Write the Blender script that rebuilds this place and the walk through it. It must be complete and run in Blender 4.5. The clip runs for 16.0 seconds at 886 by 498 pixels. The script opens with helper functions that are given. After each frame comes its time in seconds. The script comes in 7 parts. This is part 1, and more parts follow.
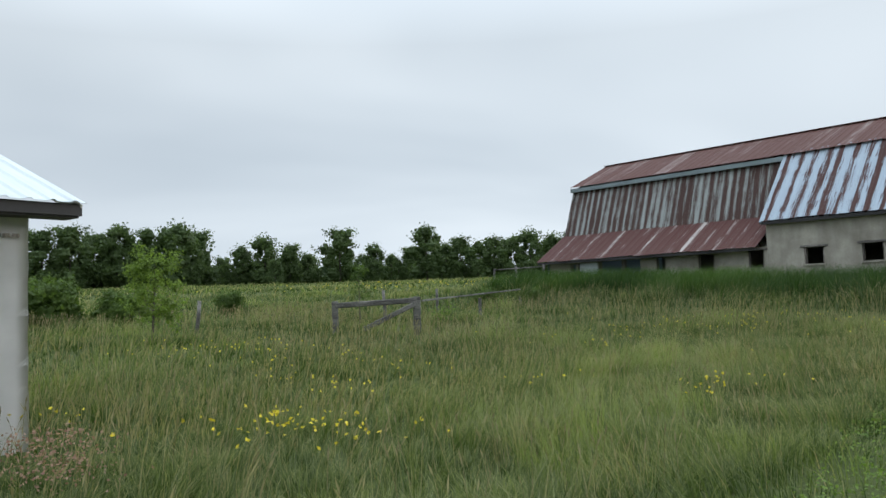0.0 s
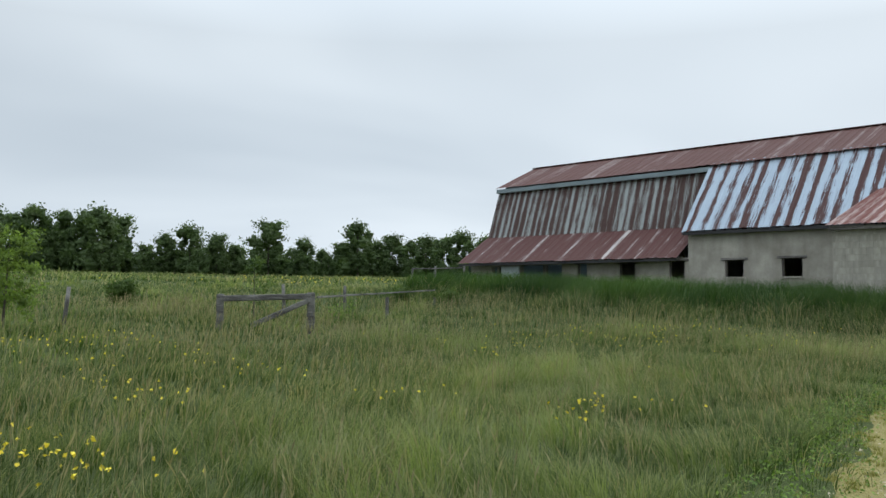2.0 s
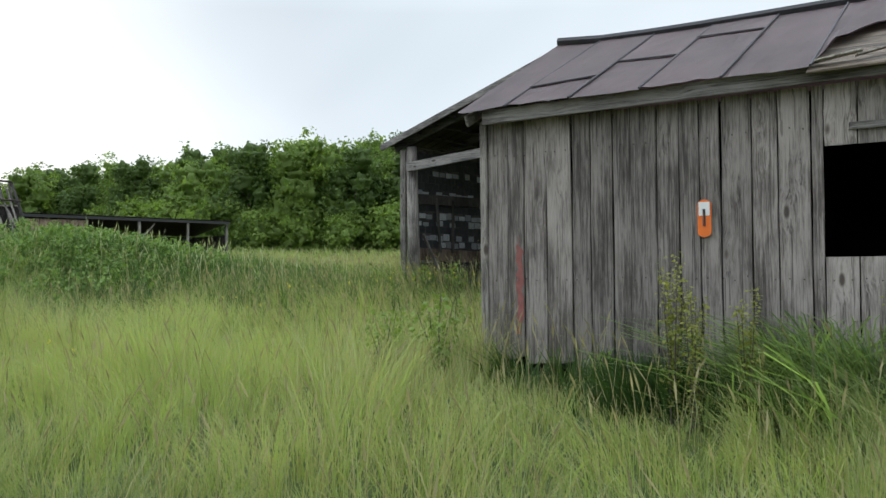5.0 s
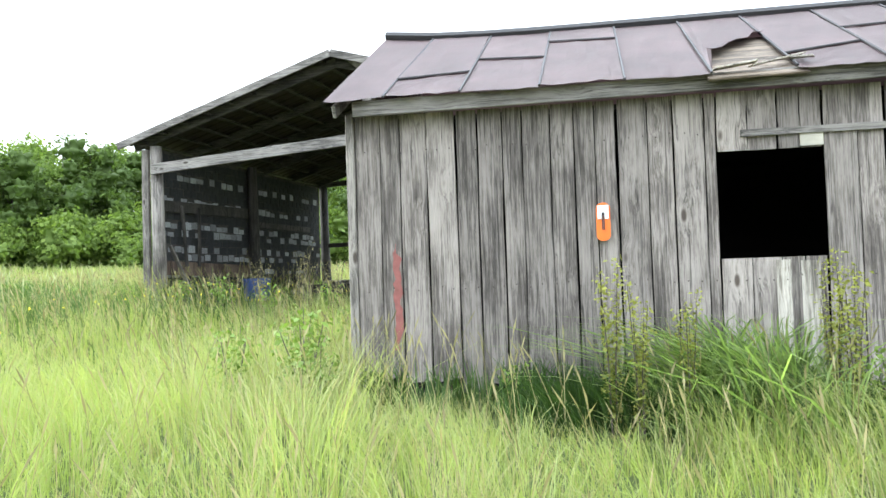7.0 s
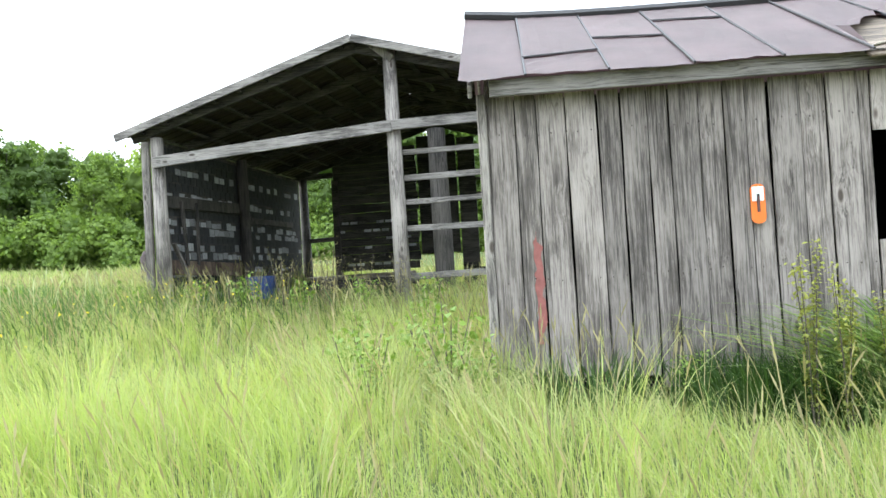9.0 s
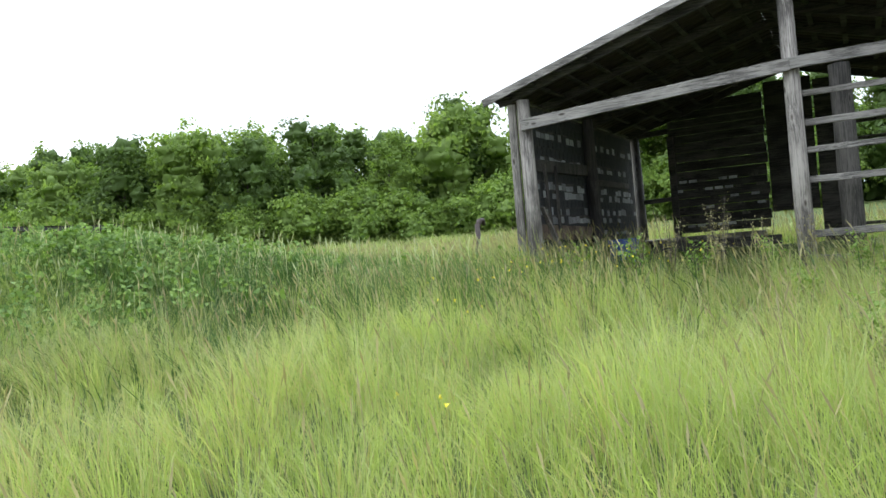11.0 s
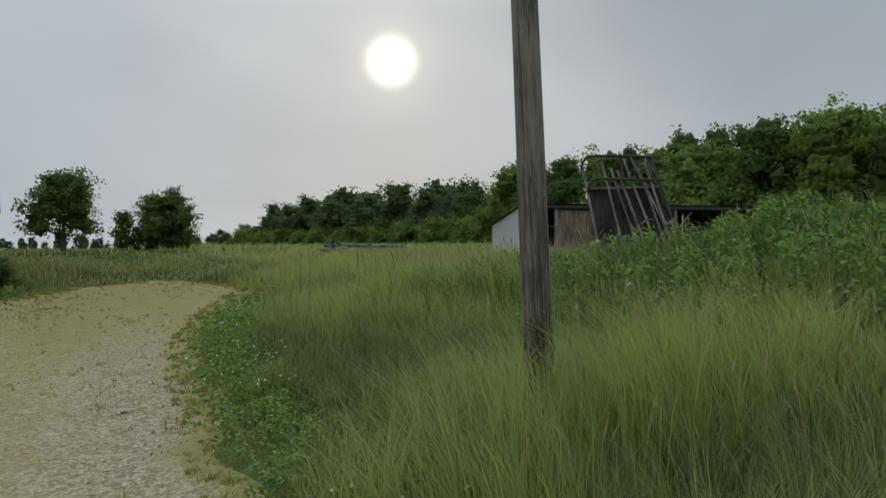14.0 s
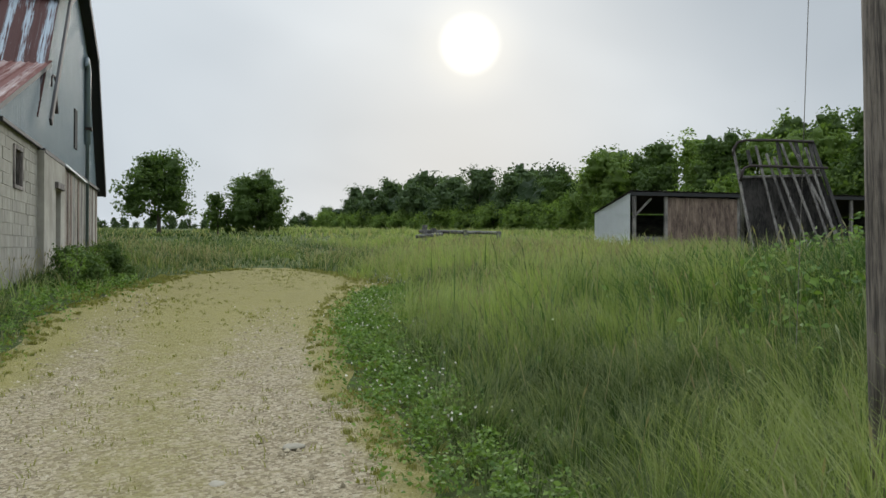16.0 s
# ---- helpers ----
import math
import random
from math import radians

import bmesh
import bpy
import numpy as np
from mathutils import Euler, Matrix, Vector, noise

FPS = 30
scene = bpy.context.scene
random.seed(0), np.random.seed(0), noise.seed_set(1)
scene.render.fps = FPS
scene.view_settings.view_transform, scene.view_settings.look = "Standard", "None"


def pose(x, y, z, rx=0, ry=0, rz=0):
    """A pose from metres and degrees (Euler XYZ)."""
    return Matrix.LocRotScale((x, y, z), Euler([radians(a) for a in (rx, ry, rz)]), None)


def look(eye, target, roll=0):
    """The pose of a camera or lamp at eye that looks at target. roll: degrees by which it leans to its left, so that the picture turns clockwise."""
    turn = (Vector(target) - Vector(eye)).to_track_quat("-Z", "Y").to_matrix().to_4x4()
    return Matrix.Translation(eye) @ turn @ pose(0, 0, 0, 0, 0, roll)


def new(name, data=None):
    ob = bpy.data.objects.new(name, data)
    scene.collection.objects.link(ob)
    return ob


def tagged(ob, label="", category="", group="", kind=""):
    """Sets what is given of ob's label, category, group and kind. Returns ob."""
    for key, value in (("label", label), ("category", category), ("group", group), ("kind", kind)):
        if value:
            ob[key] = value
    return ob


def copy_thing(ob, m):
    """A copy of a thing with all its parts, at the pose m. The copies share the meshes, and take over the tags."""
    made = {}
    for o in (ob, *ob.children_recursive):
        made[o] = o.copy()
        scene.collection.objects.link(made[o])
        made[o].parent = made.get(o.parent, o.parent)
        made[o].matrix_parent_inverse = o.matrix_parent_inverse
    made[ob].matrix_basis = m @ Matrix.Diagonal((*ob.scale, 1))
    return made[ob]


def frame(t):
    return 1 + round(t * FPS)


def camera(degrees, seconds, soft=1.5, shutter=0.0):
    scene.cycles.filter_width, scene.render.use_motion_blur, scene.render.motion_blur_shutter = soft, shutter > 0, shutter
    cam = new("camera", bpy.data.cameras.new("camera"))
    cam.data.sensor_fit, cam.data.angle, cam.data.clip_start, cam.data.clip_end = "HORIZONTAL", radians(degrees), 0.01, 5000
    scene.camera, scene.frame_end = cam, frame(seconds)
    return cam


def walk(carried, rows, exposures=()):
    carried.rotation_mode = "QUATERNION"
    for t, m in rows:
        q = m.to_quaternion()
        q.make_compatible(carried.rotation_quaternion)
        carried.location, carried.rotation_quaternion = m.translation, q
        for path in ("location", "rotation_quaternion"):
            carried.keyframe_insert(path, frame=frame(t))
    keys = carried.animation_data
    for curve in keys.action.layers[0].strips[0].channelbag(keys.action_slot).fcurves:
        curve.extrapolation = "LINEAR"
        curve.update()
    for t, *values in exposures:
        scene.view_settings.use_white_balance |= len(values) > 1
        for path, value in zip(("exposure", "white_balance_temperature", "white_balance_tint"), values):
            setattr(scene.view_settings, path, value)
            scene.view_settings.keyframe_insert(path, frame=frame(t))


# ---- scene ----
cam = camera(56.8, 16.0)
PATH = [
    (0.0, look((-0.331, -0.796, 1.337), (-0.137, 3.191, 1.579), -1.86)),
    (0.5, look((-0.089, -0.524, 1.303), (-0.155, 3.471, 1.498), -1.54)),
    (1.0, look((0.162, -0.120, 1.294), (0.012, 3.874, 1.455), -0.84)),
    (1.5, look((0.378, 0.267, 1.322), (0.324, 4.262, 1.497), -0.01)),
    (2.0, look((0.740, 0.722, 1.319), (1.234, 4.684, 1.557), 0.64)),
    (2.3, look((0.954, 0.975, 1.322), (2.103, 4.796, 1.605), 0.83)),
    (2.5, look((1.102, 1.140, 1.321), (2.749, 4.771, 1.636), 0.56)),
    (3.0, look((1.457, 1.477, 1.275), (4.004, 4.550, 1.545), -1.51)),
    (3.5, look((1.782, 1.784, 1.240), (4.671, 4.548, 1.345), -2.76)),
    (4.0, look((2.087, 2.078, 1.262), (5.564, 4.054, 1.297), -1.96)),
    (4.5, look((2.320, 2.090, 1.302), (6.304, 2.440, 1.367), -0.38)),
    (5.0, look((2.689, 2.328, 1.226), (6.586, 1.435, 1.326), -0.52)),
    (5.2, look((2.829, 2.450, 1.210), (6.639, 1.236, 1.324), -0.72)),
    (7.3, look((4.267, 3.736, 1.241), (7.423, 1.281, 1.359), -2.16)),
    (7.5, look((4.399, 3.849, 1.255), (7.485, 1.306, 1.357), -2.37)),
    (8.0, look((4.729, 4.087, 1.256), (7.711, 1.421, 1.315), -2.81)),
    (8.2, look((4.871, 4.200, 1.261), (7.849, 1.531, 1.337), -3.21)),
    (10.3, look((6.414, 5.369, 1.299), (9.432, 2.745, 1.408), -3.19)),
    (10.5, look((6.580, 5.482, 1.309), (9.793, 3.101, 1.371), -3.60)),
    (11.0, look((6.950, 5.733, 1.320), (10.617, 4.136, 1.340), -4.83)),
    (11.5, look((7.278, 6.126, 1.262), (11.175, 5.225, 1.272), -4.19)),
    (12.0, look((7.654, 6.590, 1.262), (11.647, 6.360, 1.207), -3.20)),
    (12.5, look((8.010, 7.079, 1.278), (11.987, 7.506, 1.213), -4.23)),
    (13.0, look((8.350, 7.610, 1.332), (12.286, 8.326, 1.358), -4.66)),
    (13.5, look((8.770, 8.066, 1.358), (12.664, 8.979, 1.426), -2.41)),
    (14.0, look((8.983, 8.533, 1.384), (12.824, 9.644, 1.473), -0.70)),
    (14.5, look((9.157, 8.929, 1.448), (12.959, 10.168, 1.496), -0.78)),
    (15.0, look((9.400, 9.351, 1.514), (13.161, 10.715, 1.509), -1.66)),
    (15.5, look((9.642, 9.766, 1.577), (13.388, 11.167, 1.586), -1.46)),
    (15.8, look((9.853, 9.955, 1.571), (13.588, 11.387, 1.598), -0.52)),
    (16.0, look((10.004, 10.065, 1.572), (13.728, 11.524, 1.585), 0.30)),
]
EXPOSURES = [(0.0, 0.3), (1.5, 0.35), (2.0, 0.3), (2.5, 0.1), (3.0, -0.22), (3.5, -0.25), (4.0, -0.12), (4.5, 0.05), (5.0, 0.68), (7.5, 2.3), (8.0, 2.4), (10.5, 1.5), (11.0, 1.45), (11.5, 0.95), (12.0, 0.38), (12.5, 0.25), (13.0, -0.15), (13.5, -0.35), (14.0, -0.4), (14.5, -0.08), (15.0, 0.0), (16.0, 0.05)]
walk(cam, PATH, EXPOSURES)

# ---- world, sun ----
SUN_AZ, SUN_EL = radians(70.4), radians(14.2)
SUN_DIR = Vector((math.sin(SUN_AZ) * math.cos(SUN_EL), math.cos(SUN_AZ) * math.cos(SUN_EL), math.sin(SUN_EL)))


def make_world():
    w = bpy.data.worlds.new("overcast_sky")
    scene.world = w
    w.use_nodes = True
    nt = w.node_tree
    n, l = nt.nodes, nt.links
    n.clear()
    out = n.new("ShaderNodeOutputWorld")
    bg = n.new("ShaderNodeBackground")
    sky = n.new("ShaderNodeTexSky")
    sky.sky_type = "NISHITA"
    sky.sun_disc = False
    sky.sun_elevation, sky.sun_rotation = SUN_EL, SUN_AZ
    sky.air_density, sky.dust_density = 1.0, 3.0
    skym = n.new("ShaderNodeVectorMath")
    skym.operation = "SCALE"
    skym.inputs["Scale"].default_value = 0.003
    l.new(sky.outputs[0], skym.inputs[0])
    tc = n.new("ShaderNodeTexCoord")
    # flatten the cloud deck towards the horizon
    sep = n.new("ShaderNodeSeparateXYZ")
    l.new(tc.outputs["Generated"], sep.inputs[0])
    zup = n.new("ShaderNodeMath"); zup.operation = "MAXIMUM"; zup.inputs[1].default_value = 0.0
    l.new(sep.outputs["Z"], zup.inputs[0])
    zz = n.new("ShaderNodeMath"); zz.operation = "ADD"; zz.inputs[1].default_value = 0.22
    l.new(zup.outputs[0], zz.inputs[0])
    dv = n.new("ShaderNodeVectorMath"); dv.operation = "DIVIDE"
    cz = n.new("ShaderNodeCombineXYZ")
    for k in range(3):
        l.new(zz.outputs[0], cz.inputs[k])
    l.new(tc.outputs["Generated"], dv.inputs[0]); l.new(cz.outputs[0], dv.inputs[1])
    mp = n.new("ShaderNodeMapping")
    mp.inputs["Rotation"].default_value = (0, 0, radians(25))
    mp.inputs["Scale"].default_value = (0.58, 0.85, 0.5)
    l.new(dv.outputs[0], mp.inputs[0])
    nz = n.new("ShaderNodeTexNoise")
    nz.inputs["Scale"].default_value, nz.inputs["Detail"].default_value, nz.inputs["Roughness"].default_value = 0.9, 3.0, 0.45
    nz.inputs["Distortion"].default_value = 0.4
    l.new(mp.outputs[0], nz.inputs["Vector"])
    ramp = n.new("ShaderNodeValToRGB")
    e = ramp.color_ramp.elements
    e[0].position, e[0].color = 0.32, (0.385, 0.445, 0.505, 1)
    e[1].position, e[1].color = 0.68, (0.60, 0.662, 0.715, 1)
    l.new(nz.outputs["Fac"], ramp.inputs[0])
    # lighter band low over the horizon
    hz = n.new("ShaderNodeMapRange")
    hz.inputs["From Min"].default_value, hz.inputs["From Max"].default_value = 0.0, 0.30
    hz.inputs["To Min"].default_value, hz.inputs["To Max"].default_value = 0.42, 0.0
    l.new(zup.outputs[0], hz.inputs["Value"])
    mh = n.new("ShaderNodeMixRGB"); mh.inputs[2].default_value = (0.58, 0.66, 0.74, 1)
    l.new(hz.outputs[0], mh.inputs[0]); l.new(ramp.outputs[0], mh.inputs[1])
    add = n.new("ShaderNodeMixRGB"); add.blend_type = "ADD"; add.inputs[0].default_value = 1.0
    l.new(mh.outputs[0], add.inputs[1]); l.new(skym.outputs[0], add.inputs[2])
    # the sun's disc behind thin cloud, with its halo
    dot = n.new("ShaderNodeVectorMath"); dot.operation = "DOT_PRODUCT"
    nrm = n.new("ShaderNodeVectorMath"); nrm.operation = "NORMALIZE"
    l.new(tc.outputs["Generated"], nrm.inputs[0])
    l.new(nrm.outputs[0], dot.inputs[0]); dot.inputs[1].default_value = SUN_DIR
    prev = add
    for lo, hi, power, col in ((0.9991, 0.99990, 2.6, (1.35, 1.28, 1.08)), (0.996, 0.9997, 2.4, (0.13, 0.105, 0.06)), (0.96, 0.9999, 2.4, (0.010, 0.008, 0.003))):
        mr = n.new("ShaderNodeMapRange")
        mr.inputs["From Min"].default_value, mr.inputs["From Max"].default_value = lo, hi
        l.new(dot.outputs["Value"], mr.inputs["Value"])
        pw = n.new("ShaderNodeMath"); pw.operation = "POWER"; pw.inputs[1].default_value = power
        l.new(mr.outputs[0], pw.inputs[0])
        sc = n.new("ShaderNodeVectorMath"); sc.operation = "SCALE"; sc.inputs[0].default_value = col
        l.new(pw.outputs[0], sc.inputs["Scale"])
        ad = n.new("ShaderNodeMixRGB"); ad.blend_type = "ADD"; ad.inputs[0].default_value = 1.0
        l.new(prev.outputs[0], ad.inputs[1]); l.new(sc.outputs[0], ad.inputs[2])
        prev = ad
    # thinner cloud to the north-east
    ne = n.new("ShaderNodeVectorMath"); ne.operation = "DOT_PRODUCT"
    l.new(nrm.outputs[0], ne.inputs[0]); ne.inputs[1].default_value = (math.sin(radians(28)), math.cos(radians(28)), 0)
    nr = n.new("ShaderNodeMapRange"); nr.interpolation_type = "SMOOTHSTEP"
    nr.inputs["From Min"].default_value, nr.inputs["From Max"].default_value = 0.15, 1.0
    nr.inputs["To Min"].default_value, nr.inputs["To Max"].default_value = 0.92, 1.08
    l.new(ne.outputs["Value"], nr.inputs["Value"])
    nm = n.new("ShaderNodeVectorMath"); nm.operation = "SCALE"
    l.new(prev.outputs[0], nm.inputs[0]); l.new(nr.outputs[0], nm.inputs["Scale"])
    prev = nm
    # an overcast sky is brightest overhead
    zen = n.new("ShaderNodeMapRange")
    zen.inputs["From Min"].default_value, zen.inputs["From Max"].default_value = 0.30, 1.0
    zen.inputs["To Min"].default_value, zen.inputs["To Max"].default_value = 1.0, 3.8
    l.new(zup.outputs[0], zen.inputs["Value"])
    zm = n.new("ShaderNodeVectorMath"); zm.operation = "SCALE"
    l.new(prev.outputs[0], zm.inputs[0]); l.new(zen.outputs[0], zm.inputs["Scale"])
    prev = zm
    l.new(prev.outputs[0], bg.inputs[0])
    bg.inputs[1].default_value = 1.0
    l.new(bg.outputs[0], out.inputs[0])


make_world()
sun_data = bpy.data.lights.new("sun", "SUN")
sun_data.energy, sun_data.angle, sun_data.color = 0.9, radians(12), (1.0, 0.95, 0.86)
sun = new("sun", sun_data)
sun.matrix_world = look(SUN_DIR * 100, (0, 0, 0))


# ---- materials ----
def nodes_of(name):
    m = bpy.data.materials.new(name)
    m.use_nodes = True
    nt = m.node_tree
    return m, nt.nodes, nt.links, nt.nodes["Principled BSDF"]


def noise_tex(n, l, vec, scale, detail=4.0, rough=0.55, stretch=(1, 1, 1)):
    mp = n.new("ShaderNodeMapping")
    mp.inputs["Scale"].default_value = stretch
    l.new(vec, mp.inputs[0])
    t = n.new("ShaderNodeTexNoise")
    t.inputs["Scale"].default_value, t.inputs["Detail"].default_value, t.inputs["Roughness"].default_value = scale, detail, rough
    l.new(mp.outputs[0], t.inputs["Vector"])
    return t.outputs["Fac"]


def ramp_of(n, l, fac, stops):
    r = n.new("ShaderNodeValToRGB")
    els = r.color_ramp.elements
    while len(els) < len(stops):
        els.new(0.5)
    for e, (p, c) in zip(els, stops):
        e.position, e.color = p, (*c, 1)
    l.new(fac, r.inputs[0])
    return r.outputs[0]


def mix(n, l, fac, a, b, how="MIX"):
    m = n.new("ShaderNodeMixRGB")
    m.blend_type = how
    for k, v in ((0, fac), (1, a), (2, b)):
        if isinstance(v, (int, float)):
            m.inputs[k].default_value = v
        elif isinstance(v, tuple):
            m.inputs[k].default_value = (*v, 1)
        else:
            l.new(v, m.inputs[k])
    return m.outputs[0]


def math_of(n, l, op, a, b):
    m = n.new("ShaderNodeMath")
    m.operation = op
    for k, v in ((0, a), (1, b)):
        if isinstance(v, (int, float)):
            m.inputs[k].default_value = v
        else:
            l.new(v, m.inputs[k])
    return m.outputs[0]


def bump(n, l, bsdf, height, strength, dist=0.02):
    b = n.new("ShaderNodeBump")
    b.inputs["Strength"].default_value, b.inputs["Distance"].default_value = strength, dist
    l.new(height, b.inputs["Height"])
    l.new(b.outputs[0], bsdf.inputs["Normal"])


def wood(name, dark, light, along="Z", rough=0.85, vary=0.35):
    """Weathered boards: fine grain that bends round knots, drying cracks, bleached patches and a tone of its own for each board."""
    m, n, l, b = nodes_of(name)
    tc = n.new("ShaderNodeTexCoord")
    oi = n.new("ShaderNodeObjectInfo")
    off = n.new("ShaderNodeVectorMath"); off.operation = "ADD"
    sc = n.new("ShaderNodeVectorMath"); sc.operation = "SCALE"; sc.inputs[0].default_value = (37, 17, 53)
    l.new(oi.outputs["Random"], sc.inputs["Scale"])
    l.new(tc.outputs["Object"], off.inputs[0]); l.new(sc.outputs[0], off.inputs[1])
    ax = "XYZ".index(along)
    st = lambda v: tuple(v if k == ax else 1 for k in range(3))
    # knots: some cells of a stretched pattern
    km = n.new("ShaderNodeMapping"); km.inputs["Scale"].default_value = st(0.40)
    l.new(off.outputs[0], km.inputs[0])
    kv = n.new("ShaderNodeTexVoronoi"); kv.inputs["Scale"].default_value = 5.0
    l.new(km.outputs[0], kv.inputs["Vector"])
    ks = n.new("ShaderNodeSeparateXYZ"); l.new(kv.outputs["Color"], ks.inputs[0])
    has = math_of(n, l, "GREATER_THAN", ks.outputs[0], 0.25)

    def near(a, c):
        r = n.new("ShaderNodeMapRange"); r.interpolation_type = "SMOOTHSTEP"
        r.inputs["From Min"].default_value, r.inputs["From Max"].default_value = a, c
        r.inputs["To Min"].default_value, r.inputs["To Max"].default_value = 1.0, 0.0
        l.new(kv.outputs["Distance"], r.inputs["Value"])
        return math_of(n, l, "MULTIPLY", r.outputs[0], has)
    swirl = n.new("ShaderNodeVectorMath"); swirl.operation = "SCALE"; swirl.inputs[0].default_value = (0.022, 0.022, 0.022)
    l.new(near(0.05, 0.42), swirl.inputs["Scale"])
    bent = n.new("ShaderNodeVectorMath"); bent.operation = "ADD"
    l.new(off.outputs[0], bent.inputs[0]); l.new(swirl.outputs[0], bent.inputs[1])
    g1 = noise_tex(n, l, bent.outputs[0], 60, 7, 0.72, st(0.035))
    g3 = noise_tex(n, l, bent.outputs[0], 230, 3, 0.6, st(0.05))
    g2 = noise_tex(n, l, off.outputs[0], 4.0, 4, 0.6, st(0.35))
    ck = noise_tex(n, l, bent.outputs[0], 26, 3, 0.5, st(0.022))
    f = math_of(n, l, "ADD", math_of(n, l, "MULTIPLY", g1, 0.42), math_of(n, l, "MULTIPLY", g2, 0.38))
    f = math_of(n, l, "ADD", f, math_of(n, l, "MULTIPLY", g3, 0.20))
    col = ramp_of(n, l, f, [(0.38, tuple(v * 0.42 for v in dark)), (0.455, dark), (0.535, light), (0.63, tuple(min(v * 1.30, 0.9) for v in light))])
    crack = n.new("ShaderNodeMapRange")
    crack.inputs["From Min"].default_value, crack.inputs["From Max"].default_value = 0.0, 0.028
    crack.inputs["To Min"].default_value, crack.inputs["To Max"].default_value = 0.75, 0.0
    l.new(math_of(n, l, "ABSOLUTE", math_of(n, l, "SUBTRACT", ck, 0.40), 0.0), crack.inputs["Value"])
    col = mix(n, l, crack.outputs[0], col, tuple(v * 0.25 for v in dark))
    col = mix(n, l, math_of(n, l, "MULTIPLY", near(0.10, 0.24), 0.45), col, tuple(min(v * 1.25, 0.9) for v in light))
    col = mix(n, l, math_of(n, l, "MULTIPLY", near(0.055, 0.14), 0.9), col, (dark[0] * 0.34, dark[1] * 0.27, dark[2] * 0.22))
    tone = math_of(n, l, "ADD", math_of(n, l, "MULTIPLY", oi.outputs["Random"], vary), 1.0 - vary / 2)
    g = n.new("ShaderNodeVectorMath"); g.operation = "SCALE"
    l.new(col, g.inputs[0]); l.new(tone, g.inputs["Scale"])
    l.new(g.outputs[0], b.inputs["Base Color"])
    b.inputs["Roughness"].default_value = rough
    h = math_of(n, l, "SUBTRACT", math_of(n, l, "ADD", g1, math_of(n, l, "MULTIPLY", g3, 0.4)), crack.outputs[0])
    bump(n, l, b, h, 0.55, 0.010)
    return m


def rusty(name, amount, metal=(0.36, 0.42, 0.47), rust=(0.13, 0.045, 0.03), slope="Y", spread=0.10, per_sheet=0.25, freq=2.6, stripe=0.0):
    """Galvanised sheet with rust that runs down in streaks; amount 0 to 1."""
    m, n, l, b = nodes_of(name)
    tc = n.new("ShaderNodeTexCoord")
    oi = n.new("ShaderNodeObjectInfo")
    ob = tc.outputs["Object"]
    st = (1.0, 0.045, 0.045) if slope == "Y" else (0.045, 1.0, 0.045)
    s1 = noise_tex(n, l, ob, freq, 3, 0.6, st)
    s2 = noise_tex(n, l, ob, freq * 8, 4, 0.65, st)
    s3 = noise_tex(n, l, ob, 1.7, 5, 0.65)
    f = math_of(n, l, "ADD", math_of(n, l, "MULTIPLY", s1, 0.46), math_of(n, l, "MULTIPLY", s2, 0.38))
    f = math_of(n, l, "ADD", f, math_of(n, l, "MULTIPLY", s3, 0.16))
    if stripe:
        # rust starts at the overlaps and repeats from sheet to sheet
        sp = n.new("ShaderNodeSeparateXYZ"); l.new(ob, sp.inputs[0])
        wv = math_of(n, l, "SINE", math_of(n, l, "MULTIPLY", sp.outputs[0], 2 * math.pi / stripe), 0.0)
        f = math_of(n, l, "ADD", f, math_of(n, l, "MULTIPLY", wv, 0.075))
    f = math_of(n, l, "ADD", f, math_of(n, l, "MULTIPLY", math_of(n, l, "SUBTRACT", oi.outputs["Random"], 0.5), per_sheet))
    t = 0.75 - 0.5 * amount
    mask = n.new("ShaderNodeMapRange")
    mask.inputs["From Min"].default_value, mask.inputs["From Max"].default_value = t - spread / 2, t + spread / 2
    l.new(f, mask.inputs["Value"])
    fine = noise_tex(n, l, ob, 40, 4, 0.7)
    rc = mix(n, l, fine, tuple(v * 0.6 for v in rust), tuple(v * 1.7 for v in rust))
    mc = mix(n, l, s2, tuple(v * 0.75 for v in metal), tuple(min(v * 1.25, 0.85) for v in metal))
    l.new(mix(n, l, mask.outputs[0], mc, rc), b.inputs["Base Color"])
    l.new(math_of(n, l, "SUBTRACT", 0.35, math_of(n, l, "MULTIPLY", mask.outputs[0], 0.35)), b.inputs["Metallic"])
    l.new(math_of(n, l, "ADD", math_of(n, l, "MULTIPLY", mask.outputs[0], 0.35), 0.48), b.inputs["Roughness"])
    bump(n, l, b, fine, 0.15, 0.01)
    return m


